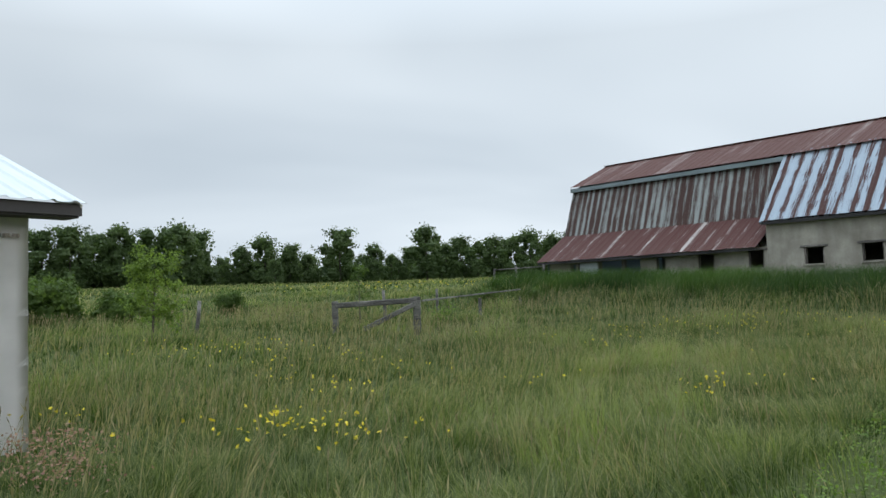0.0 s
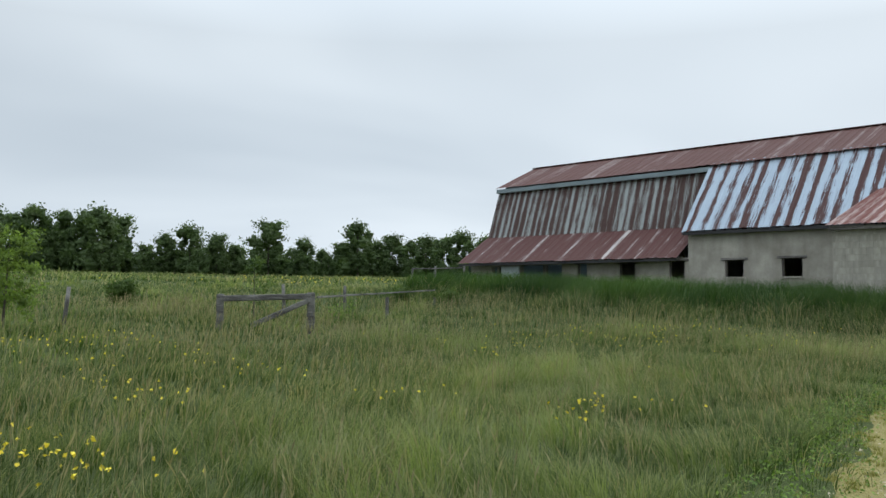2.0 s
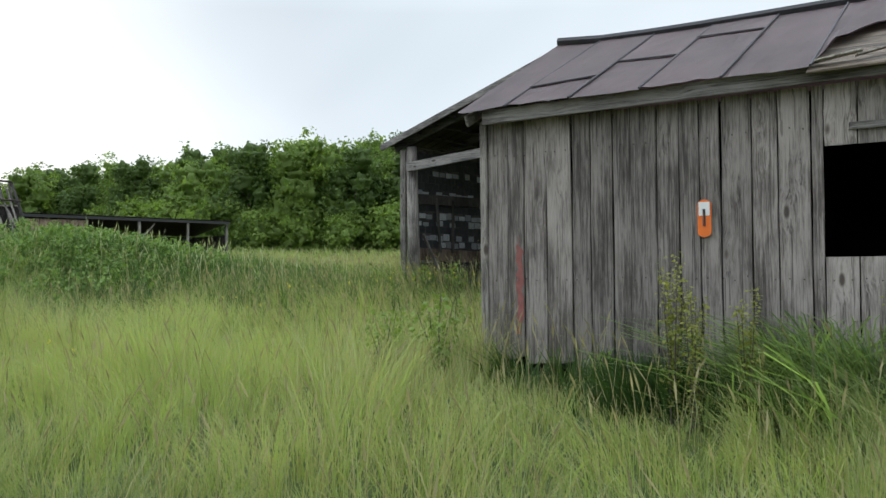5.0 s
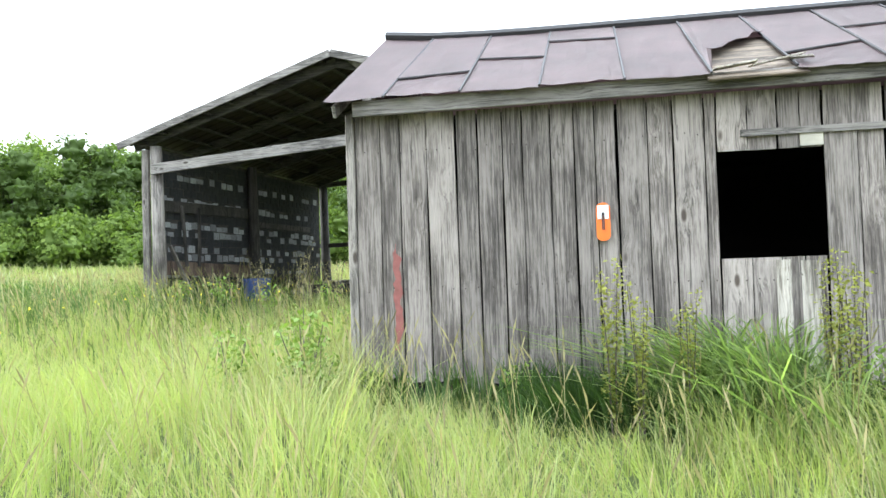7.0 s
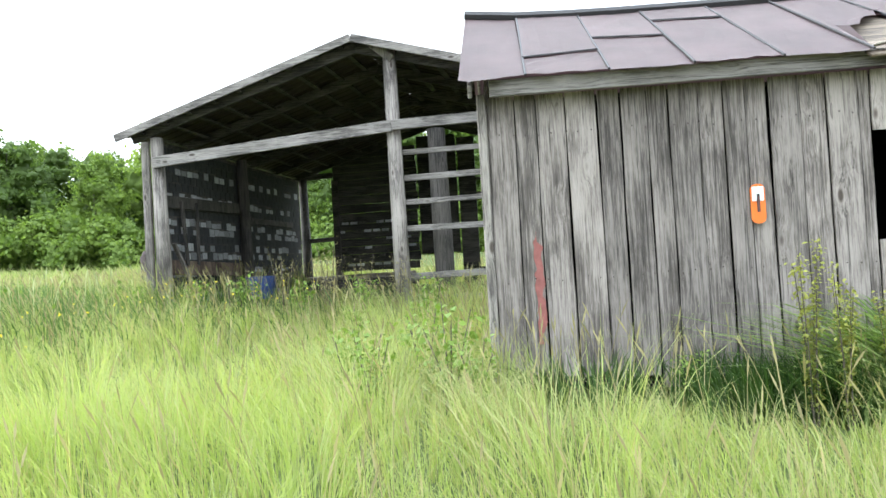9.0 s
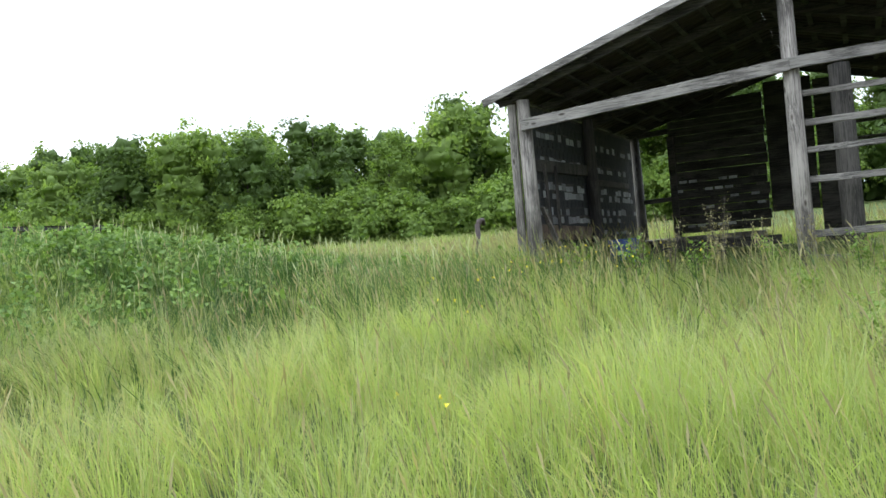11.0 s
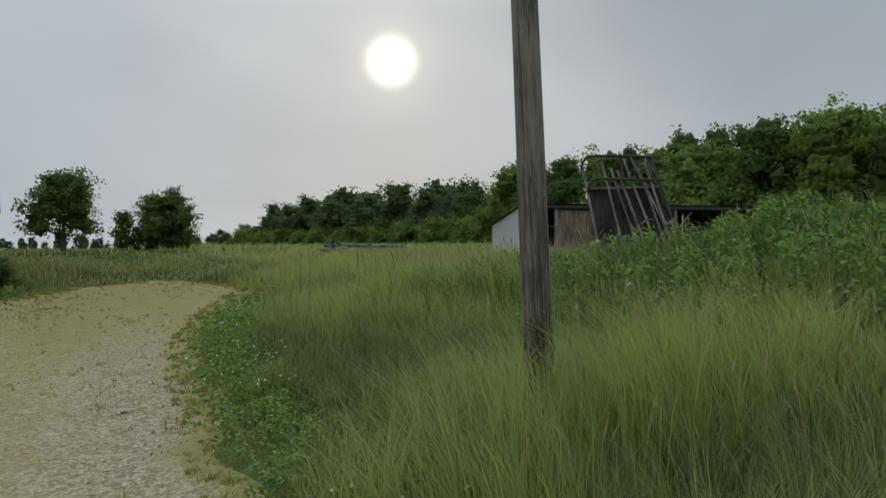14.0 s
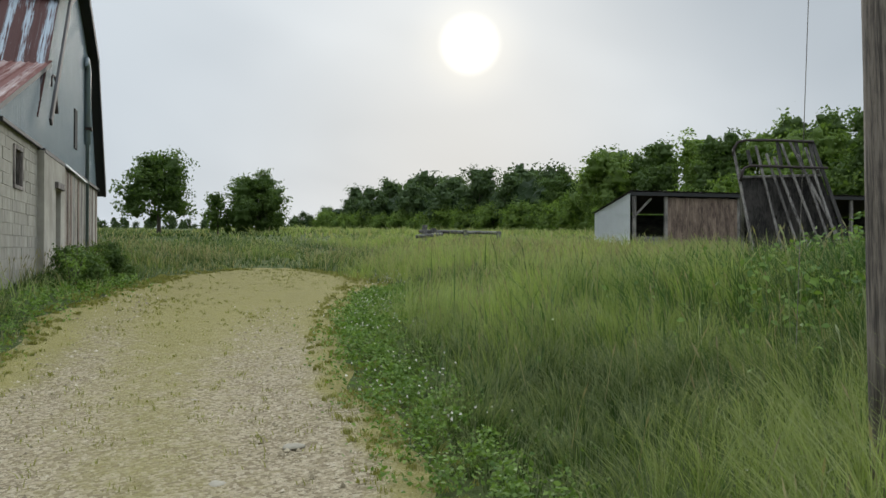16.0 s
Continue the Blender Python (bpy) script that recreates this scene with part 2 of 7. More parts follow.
def plaster(name, light, dark, scale=1.2, rough=0.9, relief=0.4, vary=0.22):
    m, n, l, b = nodes_of(name)
    tc = n.new("ShaderNodeTexCoord")
    oi = n.new("ShaderNodeObjectInfo")
    sc = n.new("ShaderNodeVectorMath"); sc.operation = "SCALE"; sc.inputs[0].default_value = (23, 41, 31)
    l.new(oi.outputs["Random"], sc.inputs["Scale"])
    mv = n.new("ShaderNodeVectorMath"); mv.operation = "ADD"
    l.new(tc.outputs["Object"], mv.inputs[0]); l.new(sc.outputs[0], mv.inputs[1])
    o = mv.outputs[0]
    a = noise_tex(n, l, o, scale, 6, 0.65)
    c = noise_tex(n, l, o, scale * 0.8, 3, 0.6, (1.5, 1.5, 0.25))
    f = noise_tex(n, l, o, 55, 3, 0.6)
    k = math_of(n, l, "ADD", math_of(n, l, "MULTIPLY", a, 0.6), math_of(n, l, "MULTIPLY", c, 0.4))
    col = ramp_of(n, l, k, [(0.34, dark), (0.50, tuple((p + q) / 2 for p, q in zip(light, dark))), (0.62, light)])
    tone = math_of(n, l, "ADD", math_of(n, l, "MULTIPLY", oi.outputs["Random"], vary), 1.0 - vary / 2)
    g = n.new("ShaderNodeVectorMath"); g.operation = "SCALE"
    l.new(col, g.inputs[0]); l.new(tone, g.inputs["Scale"])
    l.new(g.outputs[0], b.inputs["Base Color"])
    b.inputs["Roughness"].default_value = rough
    bump(n, l, b, math_of(n, l, "ADD", f, a), relief, 0.01)
    return m


def plain(name, col, rough=0.7, metal=0.0, grain=25, vary=0.3):
    m, n, l, b = nodes_of(name)
    tc = n.new("ShaderNodeTexCoord")
    f = noise_tex(n, l, tc.outputs["Object"], grain, 4, 0.6)
    l.new(mix(n, l, f, tuple(v * (1 - vary) for v in col), tuple(min(v * (1 + vary), 0.95) for v in col)), b.inputs["Base Color"])
    b.inputs["Roughness"].default_value, b.inputs["Metallic"].default_value = rough, metal
    bump(n, l, b, f, 0.15, 0.005)
    return m


def foliage(name, low, high, thin=0.35, rough=0.6, tip=None, dry=None):
    """Leaves and blades: the colour runs along the attribute 'tone' (0 to 1), with a paler tip along 'along'."""
    m, n, l, b = nodes_of(name)
    at = n.new("ShaderNodeAttribute"); at.attribute_name = "tone"
    col = mix(n, l, at.outputs["Fac"], low, high)
    if dry:
        dr = n.new("ShaderNodeAttribute"); dr.attribute_name = "dry"
        col = mix(n, l, dr.outputs["Fac"], col, dry)
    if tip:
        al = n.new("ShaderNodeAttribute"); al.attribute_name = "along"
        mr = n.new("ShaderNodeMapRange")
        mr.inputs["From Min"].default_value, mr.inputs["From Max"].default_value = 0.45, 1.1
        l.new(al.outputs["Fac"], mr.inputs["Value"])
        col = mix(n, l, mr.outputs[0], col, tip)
    l.new(col, b.inputs["Base Color"])
    b.inputs["Roughness"].default_value = rough
    b.inputs["Specular IOR Level"].default_value = 0.25
    if thin:
        tr = n.new("ShaderNodeBsdfTranslucent")
        br = n.new("ShaderNodeVectorMath"); br.operation = "MULTIPLY"; br.inputs[1].default_value = (1.25, 1.35, 0.7)
        l.new(col, br.inputs[0]); l.new(br.outputs[0], tr.inputs[0])
        ms = n.new("ShaderNodeMixShader"); ms.inputs[0].default_value = thin
        l.new(b.outputs[0], ms.inputs[1]); l.new(tr.outputs[0], ms.inputs[2])
        l.new(ms.outputs[0], n["Material Output"].inputs[0])
    return m


GREY_BOARD = wood("weathered_board", (0.118, 0.100, 0.090), (0.275, 0.240, 0.220), vary=0.55)
GREY_BEAM = wood("weathered_beam", (0.085, 0.076, 0.070), (0.205, 0.188, 0.174), "X")
GREY_POST = wood("weathered_post", (0.105, 0.092, 0.083), (0.26, 0.234, 0.212), "Z", vary=0.25)
# dark_board and dark_upright also carry the shade inside the open shed
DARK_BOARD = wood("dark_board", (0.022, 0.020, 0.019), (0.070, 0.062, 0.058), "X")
PALE_BOARD = wood("pale_board", (0.055, 0.040, 0.028), (0.16, 0.122, 0.090), "X")
BROWN_BOARD = wood("brown_board", (0.10, 0.065, 0.05), (0.24, 0.17, 0.13))
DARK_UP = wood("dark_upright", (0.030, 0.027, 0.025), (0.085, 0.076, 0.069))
OLD_WOOD = wood("old_dark_timber", (0.065, 0.06, 0.055), (0.18, 0.17, 0.155), "X")
POLE_WOOD = wood("pole_wood", (0.075, 0.06, 0.05), (0.20, 0.165, 0.135), "Z", vary=0.1)
RUST_TOP = rusty("rust_red_roof_sheet", 0.80, spread=0.20, per_sheet=0.15, metal=(0.26, 0.20, 0.185), rust=(0.072, 0.024, 0.018))
RUST_STRIPE = rusty("rust_striped_sheet", 0.48, spread=0.05, per_sheet=0.06, stripe=0.55, metal=(0.29, 0.35, 0.41), rust=(0.052, 0.020, 0.017), freq=4.2)
RUST_RIGHT = rusty("rust_brown_sheet", 0.60, spread=0.07, per_sheet=0.06, stripe=0.37, metal=(0.30, 0.35, 0.39), rust=(0.062, 0.023, 0.019), freq=5.0)
RUST_SIDE = rusty("rust_streaked_siding", 0.60, spread=0.12, per_sheet=0.08, stripe=0.373, metal=(0.27, 0.29, 0.28), rust=(0.055, 0.028, 0.023), freq=4.0)
RUST_LEAN = rusty("rust_red_lean_roof", 0.78, spread=0.10, per_sheet=0.12, stripe=0.75, metal=(0.40, 0.36, 0.34), rust=(0.066, 0.022, 0.018))
RUST_EXT = rusty("rust_orange_sheet", 0.66, spread=0.20, per_sheet=0.1, stripe=0.32, metal=(0.42, 0.33, 0.30), rust=(0.120, 0.038, 0.028), freq=4.5)
GALV = rusty("galvanised_siding", -0.1, metal=(0.22, 0.265, 0.285), slope="Z", per_sheet=0.05)
ZINC = rusty("pale_zinc_sheet", 0.05, metal=(0.55, 0.60, 0.62), per_sheet=0.05)
CONCRETE = plaster("stained_concrete", (0.44, 0.41, 0.35), (0.22, 0.20, 0.165))
BLOCK = plaster("concrete_block", (0.40, 0.375, 0.32), (0.25, 0.235, 0.195), 2.0, vary=0.10)
MORTAR = plaster("mortar", (0.39, 0.365, 0.31), (0.27, 0.25, 0.21), 3.0)
WHITE_METAL = plain("white_painted_sheet", (0.80, 0.81, 0.80), 0.55, 0, 2, 0.08)
SHINGLE = plaster("tar_shingle", (0.045, 0.046, 0.050), (0.022, 0.022, 0.025), 3.0)
SHINGLE_PALE = plaster("worn_pale_shingle", (0.42, 0.43, 0.45), (0.16, 0.165, 0.175), 9.0, vary=0.7)
TARPAPER = plaster("brown_tar_sheet", (0.175, 0.120, 0.122), (0.115, 0.080, 0.082), 0.9, 0.60, 0.15)
PALE_UP = wood("bleached_board", (0.22, 0.195, 0.165), (0.46, 0.42, 0.37))
# flat black that stands for the shade of unlit insides and openings
VOID_SHADE = plain("dark_void_paint", (0.012, 0.012, 0.013), 0.9)
BLACK_EDGE = plain("black_trim", (0.03, 0.028, 0.03), 0.7)
IRON = plain("rusted_iron", (0.045, 0.032, 0.028), 0.75, 0.3)
WHITE = plain("white_sheet", (0.72, 0.71, 0.70), 0.6, 0, 3, 0.06)
ORANGE = plain("orange_enamel", (0.75, 0.16, 0.02), 0.45, 0, 8, 0.2)
RED_PAINT = plain("faded_red_paint", (0.24, 0.085, 0.075), 0.8, 0, 20, 0.45)
GLASS_DARK = plain("dusty_dark_pane", (0.02, 0.022, 0.025), 0.25, 0, 5, 0.2)
BARK = plain("bark", (0.085, 0.07, 0.055), 0.9, 0, 30, 0.5)


# ---- helpers for building ----
def thing(name, m, label, category, group="", kind=""):
    ob = new(name)
    ob.matrix_world = m
    return tagged(ob, label, category, group, kind)


def part(name, bm, material, parent, label="", smooth=False):
    me = bpy.data.meshes.new(name)
    bm.to_mesh(me)
    bm.free()
    me.materials.append(material)
    if smooth:
        me.polygons.foreach_set("use_smooth", [True] * len(me.polygons))
    ob = new(name, me)
    ob.parent = parent
    if label:
        ob["label"] = label
    return ob


def solo(name, bm, material, label, category, group="", kind="", m=None, smooth=False):
    ob = part(name, bm, material, None, "", smooth)
    if m is not None:
        ob.matrix_world = m
    return tagged(ob, label, category, group, kind)


def again(ob, m, parent):
    """One more piece on the same mesh."""
    o = new(ob.name.split(".")[0], ob.data)
    o.parent = parent
    o.matrix_basis = m
    return o


def box(bm, x0, y0, z0, x1, y1, z1, bevel=0.0):
    vs = [bm.verts.new(p) for p in ((x0, y0, z0), (x1, y0, z0), (x1, y1, z0), (x0, y1, z0), (x0, y0, z1), (x1, y0, z1), (x1, y1, z1), (x0, y1, z1))]
    fs = [bm.faces.new([vs[i] for i in f]) for f in ((3, 2, 1, 0), (4, 5, 6, 7), (0, 1, 5, 4), (1, 2, 6, 5), (2, 3, 7, 6), (3, 0, 4, 7))]
    if bevel:
        es = {e for f in fs for e in f.edges}
        bmesh.ops.bevel(bm, geom=list(es), offset=bevel, segments=1, affect="EDGES")
    return bm


def B(*a, bevel=0.0):
    return box(bmesh.new(), *a, bevel=bevel)


def beam(bm, a, b, w, h, up=(0, 0, 1), bevel=0.006):
    """A squared timber from a to b."""
    a, b = Vector(a), Vector(b)
    d = (b - a).normalized()
    s = d.cross(Vector(up))
    s = s.normalized() if s.length > 1e-4 else Vector((1, 0, 0))
    u = s.cross(d)
    q = [[bm.verts.new(p + s * (i * w / 2) + u * (j * h / 2)) for i, j in ((-1, -1), (1, -1), (1, 1), (-1, 1))] for p in (a, b)]
    fs = [bm.faces.new(q[0]), bm.faces.new(q[1][::-1])]
    fs += [bm.faces.new((q[0][k], q[1][k], q[1][(k + 1) % 4], q[0][(k + 1) % 4])) for k in range(4)]
    if bevel:
        bmesh.ops.bevel(bm, geom=list({e for f in fs for e in f.edges}), offset=min(bevel, w / 4, h / 4), segments=1, affect="EDGES")
    bmesh.ops.recalc_face_normals(bm, faces=bm.faces[:])
    return bm


def tube(bm, pts, radii, sides=8, cap=True):
    """A round tapered run through points."""
    rings = []
    s = None
    for k, p in enumerate(pts):
        p = Vector(p)
        d = (Vector(pts[min(k + 1, len(pts) - 1)]) - Vector(pts[max(k - 1, 0)])).normalized()
        if s is None:
            s = d.cross(Vector((0, 0, 1)) if abs(d.z) < 0.9 else Vector((1, 0, 0)))
        s = (s - d * s.dot(d)).normalized()
        u = d.cross(s)
        rings.append([bm.verts.new(p + (s * math.cos(a) + u * math.sin(a)) * radii[k]) for a in [i * 2 * math.pi / sides for i in range(sides)]])
    for r0, r1 in zip(rings, rings[1:]):
        for i in range(sides):
            bm.faces.new((r0[i], r0[(i + 1) % sides], r1[(i + 1) % sides], r1[i]))
    if cap:
        bm.faces.new(rings[0][::-1])
        bm.faces.new(rings[-1])
    bmesh.ops.recalc_face_normals(bm, faces=bm.faces[:])
    return bm


def joined_boxes(rows):
    """Many small boxes in one mesh: middle x, y, z and size x, y, z."""
    bm = bmesh.new()
    for x, y, z, a, b, c in rows:
        box(bm, x - a / 2, y - b / 2, z - c / 2, x + a / 2, y + b / 2, z + c / 2)
    return bm


def walled(bm, x0, x1, z0, z1, y0, y1, holes):
    """A wall in x and z with openings (x0, x1, z0, z1) that go through it."""
    xs = sorted({x0, x1, *[h[0] for h in holes], *[h[1] for h in holes]})
    zs = sorted({z0, z1, *[h[2] for h in holes], *[h[3] for h in holes]})
    for a, b in zip(xs, xs[1:]):
        run = None
        for c, d in list(zip(zs, zs[1:])) + [(None, None)]:
            solid = c is not None and not any(h[0] <= a and b <= h[1] and h[2] <= c and d <= h[3] for h in holes)
            if solid:
                run = (run[0], d) if run else (c, d)
            elif run:
                box(bm, a, y0, run[0], b, y1, run[1])
                run = None
    bmesh.ops.remove_doubles(bm, verts=bm.verts[:], dist=0.0005)
    return bm


def sheet(bm, a, b, c, d, ribs, height=0.02, thick=0.004, steps=1):
    """A ribbed metal sheet: a-b its low edge, d-c its high edge; ribs run up the slope."""
    a, b, c, d = (Vector(v) for v in (a, b, c, d))
    nrm = (b - a).cross(d - a).normalized()
    prof = []
    for k in range(ribs):
        f = k / ribs
        w = 1 / ribs
        prof += [(f, 0), (f + 0.30 * w, 0), (f + 0.42 * w, 1), (f + 0.58 * w, 1), (f + 0.70 * w, 0)]
    prof.append((1, 0))
    rows = []
    for s in range(steps + 1):
        t = s / steps
        lo, hi = a.lerp(d, t), b.lerp(c, t)
        rows.append([bm.verts.new(lo.lerp(hi, f) + nrm * (h * height)) for f, h in prof])
    for r0, r1 in zip(rows, rows[1:]):
        for i in range(len(prof) - 1):
            bm.faces.new((r0[i], r0[i + 1], r1[i + 1], r1[i]))
    ex = bmesh.ops.extrude_face_region(bm, geom=bm.faces[:])
    bmesh.ops.translate(bm, verts=[v for v in ex["geom"] if isinstance(v, bmesh.types.BMVert)], vec=-nrm * thick)
    bmesh.ops.recalc_face_normals(bm, faces=bm.faces[:])
    return bm


def sheets(parent, name, mat, a, b, c, d, count, ribs=3, height=0.018, rng=None, ragged=0.03, lift=0.006, label=""):
    """A roof or wall side of single sheets, each its own piece, edges a little uneven."""
    a, b, c, d = (Vector(v) for v in (a, b, c, d))
    nrm = (b - a).cross(d - a).normalized()
    for k in range(count):
        f0, f1 = k / count, (k + 1) / count
        down = (a - d).normalized() * rng.uniform(-ragged, ragged)
        up = nrm * (lift * (k % 2))
        part(name, sheet(bmesh.new(), a.lerp(b, f0) + down + up, a.lerp(b, f1) + down + up, d.lerp(c, f1) + up, d.lerp(c, f0) + up, ribs, height), mat, parent, label)


# ---- ground ----
def soft_over(r, start, w):
    return np.log1p(np.exp(np.clip((r - start) / w, -30, 30))) * w + np.maximum((r - start) - 30 * w, 0)


def drive_mid(s):
    """The drive's middle line; s runs in metres from its start behind the walker."""
    x = -6.0 + s * 0.70
    return x, 0.35 + 0.98 * x - 0.0125 * np.clip(x - 8, 0, 32) ** 2


def drive_off(x, y):
    """How far to the right (+) or left (-) of the drive's middle."""
    mid = 0.35 + 0.98 * x - 0.0125 * np.clip(x - 8, 0, 32) ** 2
    slope = 0.98 - 0.025 * np.clip(x - 8, 0, 32)
    return (mid - y) / np.sqrt(1 + slope ** 2)


def drive_half(x, side=0):
    """Half the drive's width on its right (side 1) and left (-1), or the mean of both."""
    left = np.clip(1.2 + 0.24 * (x - 4.4), 1.0, 2.05) - 0.1 * np.clip(x - 16.5, 0, 8)
    right = 1.55 + 0.09 * np.clip(x - 10, 0, 8) + 0.2 * np.clip(x - 18, 0, 9)
    left, right = left * (1 - 0.9 * ramp01(x, 25, 32)), right * (1 - 0.9 * ramp01(x, 26, 32))
    return np.where(np.asarray(side) > 0, right, np.where(np.asarray(side) < 0, left, (left + right) / 2))


def ramp01(v, a, b):
    t = np.clip((v - a) / (b - a), 0, 1)
    return t * t * (3 - 2 * t)


def ground_z(x, y):
    x, y = np.asarray(x, float), np.asarray(y, float)
    r = np.hypot(x - 5, y - 4)
    z = -0.16 + 0.047 * soft_over(r, 7.5, 1.6) - 0.021 * soft_over(r, 70, 8)
    off = drive_off(x, y)
    z = z + 0.34 * ramp01(off, 2.4, 6.5) * ramp01(x, 1, 9) * (1 - 0.5 * ramp01(r, 25, 60))
    for cx, cy, sg, h in ((20.4, 6.2, 1.9, 0.80), (19.2, 3.0, 1.7, 0.28), (17.5, -3.5, 4.0, 0.35), (24.5, 5.0, 3.0, 0.2), (22.5, 10.3, 3.0, 0.45), (14.4, 8.4, 1.9, 0.26)):
        z = z + h * np.exp(-((x - cx) ** 2 + (y - cy) ** 2) / (2 * sg * sg))
    # bank along the barn's front
    h = radians(-51.2)
    by = -(x - 21.69) * math.sin(h) + (y - 22.99) * math.cos(h)
    bx = (x - 21.69) * math.cos(h) + (y - 22.99) * math.sin(h)
    z = z + 0.42 * ramp01(by, -9.0, -3.6) * (1 - ramp01(by, 11, 22)) * ramp01(bx, -34, -24) * (1 - ramp01(bx, 0.0, 4.5))
    z = z + 0.05 * np.sin(x * 0.9 + 0.4) * np.sin(y * 0.8) * ramp01(np.abs(off), 2.2, 5) + 0.12 * np.sin(x * 0.13) * np.cos(y * 0.17) * ramp01(r, 10, 30)
    return z


def gz(x, y):
    return float(ground_z(x, y))


def mesh_from(name, verts, faces, material, attrs=(), smooth=False):
    """A mesh from arrays; faces is one array of equal-sized polygons."""
    me = bpy.data.meshes.new(name)
    nv, (nf, k) = len(verts), faces.shape
    me.vertices.add(nv)
    me.vertices.foreach_set("co", np.ascontiguousarray(verts, np.float32).ravel())
    me.loops.add(nf * k)
    me.loops.foreach_set("vertex_index", np.ascontiguousarray(faces, np.int32).ravel())
    me.polygons.add(nf)
    me.polygons.foreach_set("loop_start", np.arange(0, nf * k, k, dtype=np.int32))
    if smooth:
        me.polygons.foreach_set("use_smooth", np.ones(nf, bool))
    for key, values in attrs:
        a = me.attributes.new(key, "FLOAT", "POINT")
        a.data.foreach_set("value", np.ascontiguousarray(values, np.float32))
    me.update(calc_edges=True)
    me.materials.append(material)
    return me


def grid_faces(nx, ny):
    i, j = np.meshgrid(np.arange(nx - 1), np.arange(ny - 1))
    q = (j * nx + i).ravel()
    return np.stack([q, q + 1, q + nx + 1, q + nx], 1)


def soil_material():
    m, n, l, b = nodes_of("meadow_soil")
    tc = n.new("ShaderNodeTexCoord")
    o = tc.outputs["Object"]
    big = noise_tex(n, l, o, 0.06, 5, 0.6)
    mid = noise_tex(n, l, o, 0.9, 5, 0.65)
    fine = noise_tex(n, l, o, 14, 4, 0.7)
    c1 = ramp_of(n, l, big, [(0.35, (0.045, 0.075, 0.02)), (0.55, (0.09, 0.12, 0.03)), (0.70, (0.16, 0.16, 0.035))])
    c2 = ramp_of(n, l, mid, [(0.35, (0.03, 0.055, 0.016)), (0.65, (0.10, 0.12, 0.04))])
    c = mix(n, l, 0.5, c1, c2)
    c = mix(n, l, 0.5, c, mix(n, l, fine, (0.02, 0.035, 0.012), (0.15, 0.17, 0.07)))
    l.new(c, b.inputs["Base Color"])
    b.inputs["Roughness"].default_value = 0.95
    b.inputs["Specular IOR Level"].default_value = 0.1
    bump(n, l, b, math_of(n, l, "ADD", fine, mid), 0.7, 0.12)
    return m


def gravel_material():
    m, n, l, b = nodes_of("gravel_drive")
    tc = n.new("ShaderNodeTexCoord")
    o = tc.outputs["Object"]
    vo = n.new("ShaderNodeTexVoronoi"); vo.inputs["Scale"].default_value = 38
    l.new(o, vo.inputs["Vector"])
    vo2 = n.new("ShaderNodeTexVoronoi"); vo2.inputs["Scale"].default_value = 90
    l.new(o, vo2.inputs["Vector"])
    sep = n.new("ShaderNodeSeparateXYZ"); l.new(vo.outputs["Color"], sep.inputs[0])
    stone = ramp_of(n, l, sep.outputs[0], [(0.1, (0.15, 0.112, 0.062)), (0.55, (0.36, 0.295, 0.185)), (0.95, (0.56, 0.475, 0.335))])
    mid = noise_tex(n, l, o, 1.1, 5, 0.65)
    dust = mix(n, l, mid, (0.25, 0.20, 0.125), (0.40, 0.335, 0.225))
    c = mix(n, l, 0.40, stone, dust)
    at = n.new("ShaderNodeAttribute"); at.attribute_name = "moss"
    patch = noise_tex(n, l, o, 3.2, 10, 0.92)
    k = math_of(n, l, "ADD", at.outputs["Fac"], math_of(n, l, "MULTIPLY", math_of(n, l, "SUBTRACT", patch, 0.5), 2.4))
    mr = n.new("ShaderNodeMapRange"); mr.inputs["From Min"].default_value, mr.inputs["From Max"].default_value = 0.20, 0.75
    l.new(k, mr.inputs["Value"])
    mossc = mix(n, l, noise_tex(n, l, o, 42, 5, 0.8), (0.10, 0.10, 0.024), (0.48, 0.41, 0.10))
    mossc = mix(n, l, math_of(n, l, "MULTIPLY", noise_tex(n, l, o, 1.6, 5, 0.7), 0.7), mossc, mix(n, l, noise_tex(n, l, o, 60, 3, 0.7), (0.10, 0.10, 0.035), (0.30, 0.25, 0.12)))
    c = mix(n, l, math_of(n, l, "MULTIPLY", mr.outputs[0], 0.80), c, mossc)
    l.new(c, b.inputs["Base Color"])
    b.inputs["Roughness"].default_value = 0.95
    b.inputs["Specular IOR Level"].default_value = 0.15
    h = math_of(n, l, "ADD", math_of(n, l, "MULTIPLY", vo.outputs["Distance"], -1.0), math_of(n, l, "MULTIPLY", vo2.outputs["Distance"], -0.5))
    bump(n, l, b, math_of(n, l, "ADD", h, mid), 0.8, 0.03)
    return m


SOIL, GRAVEL = soil_material(), gravel_material()


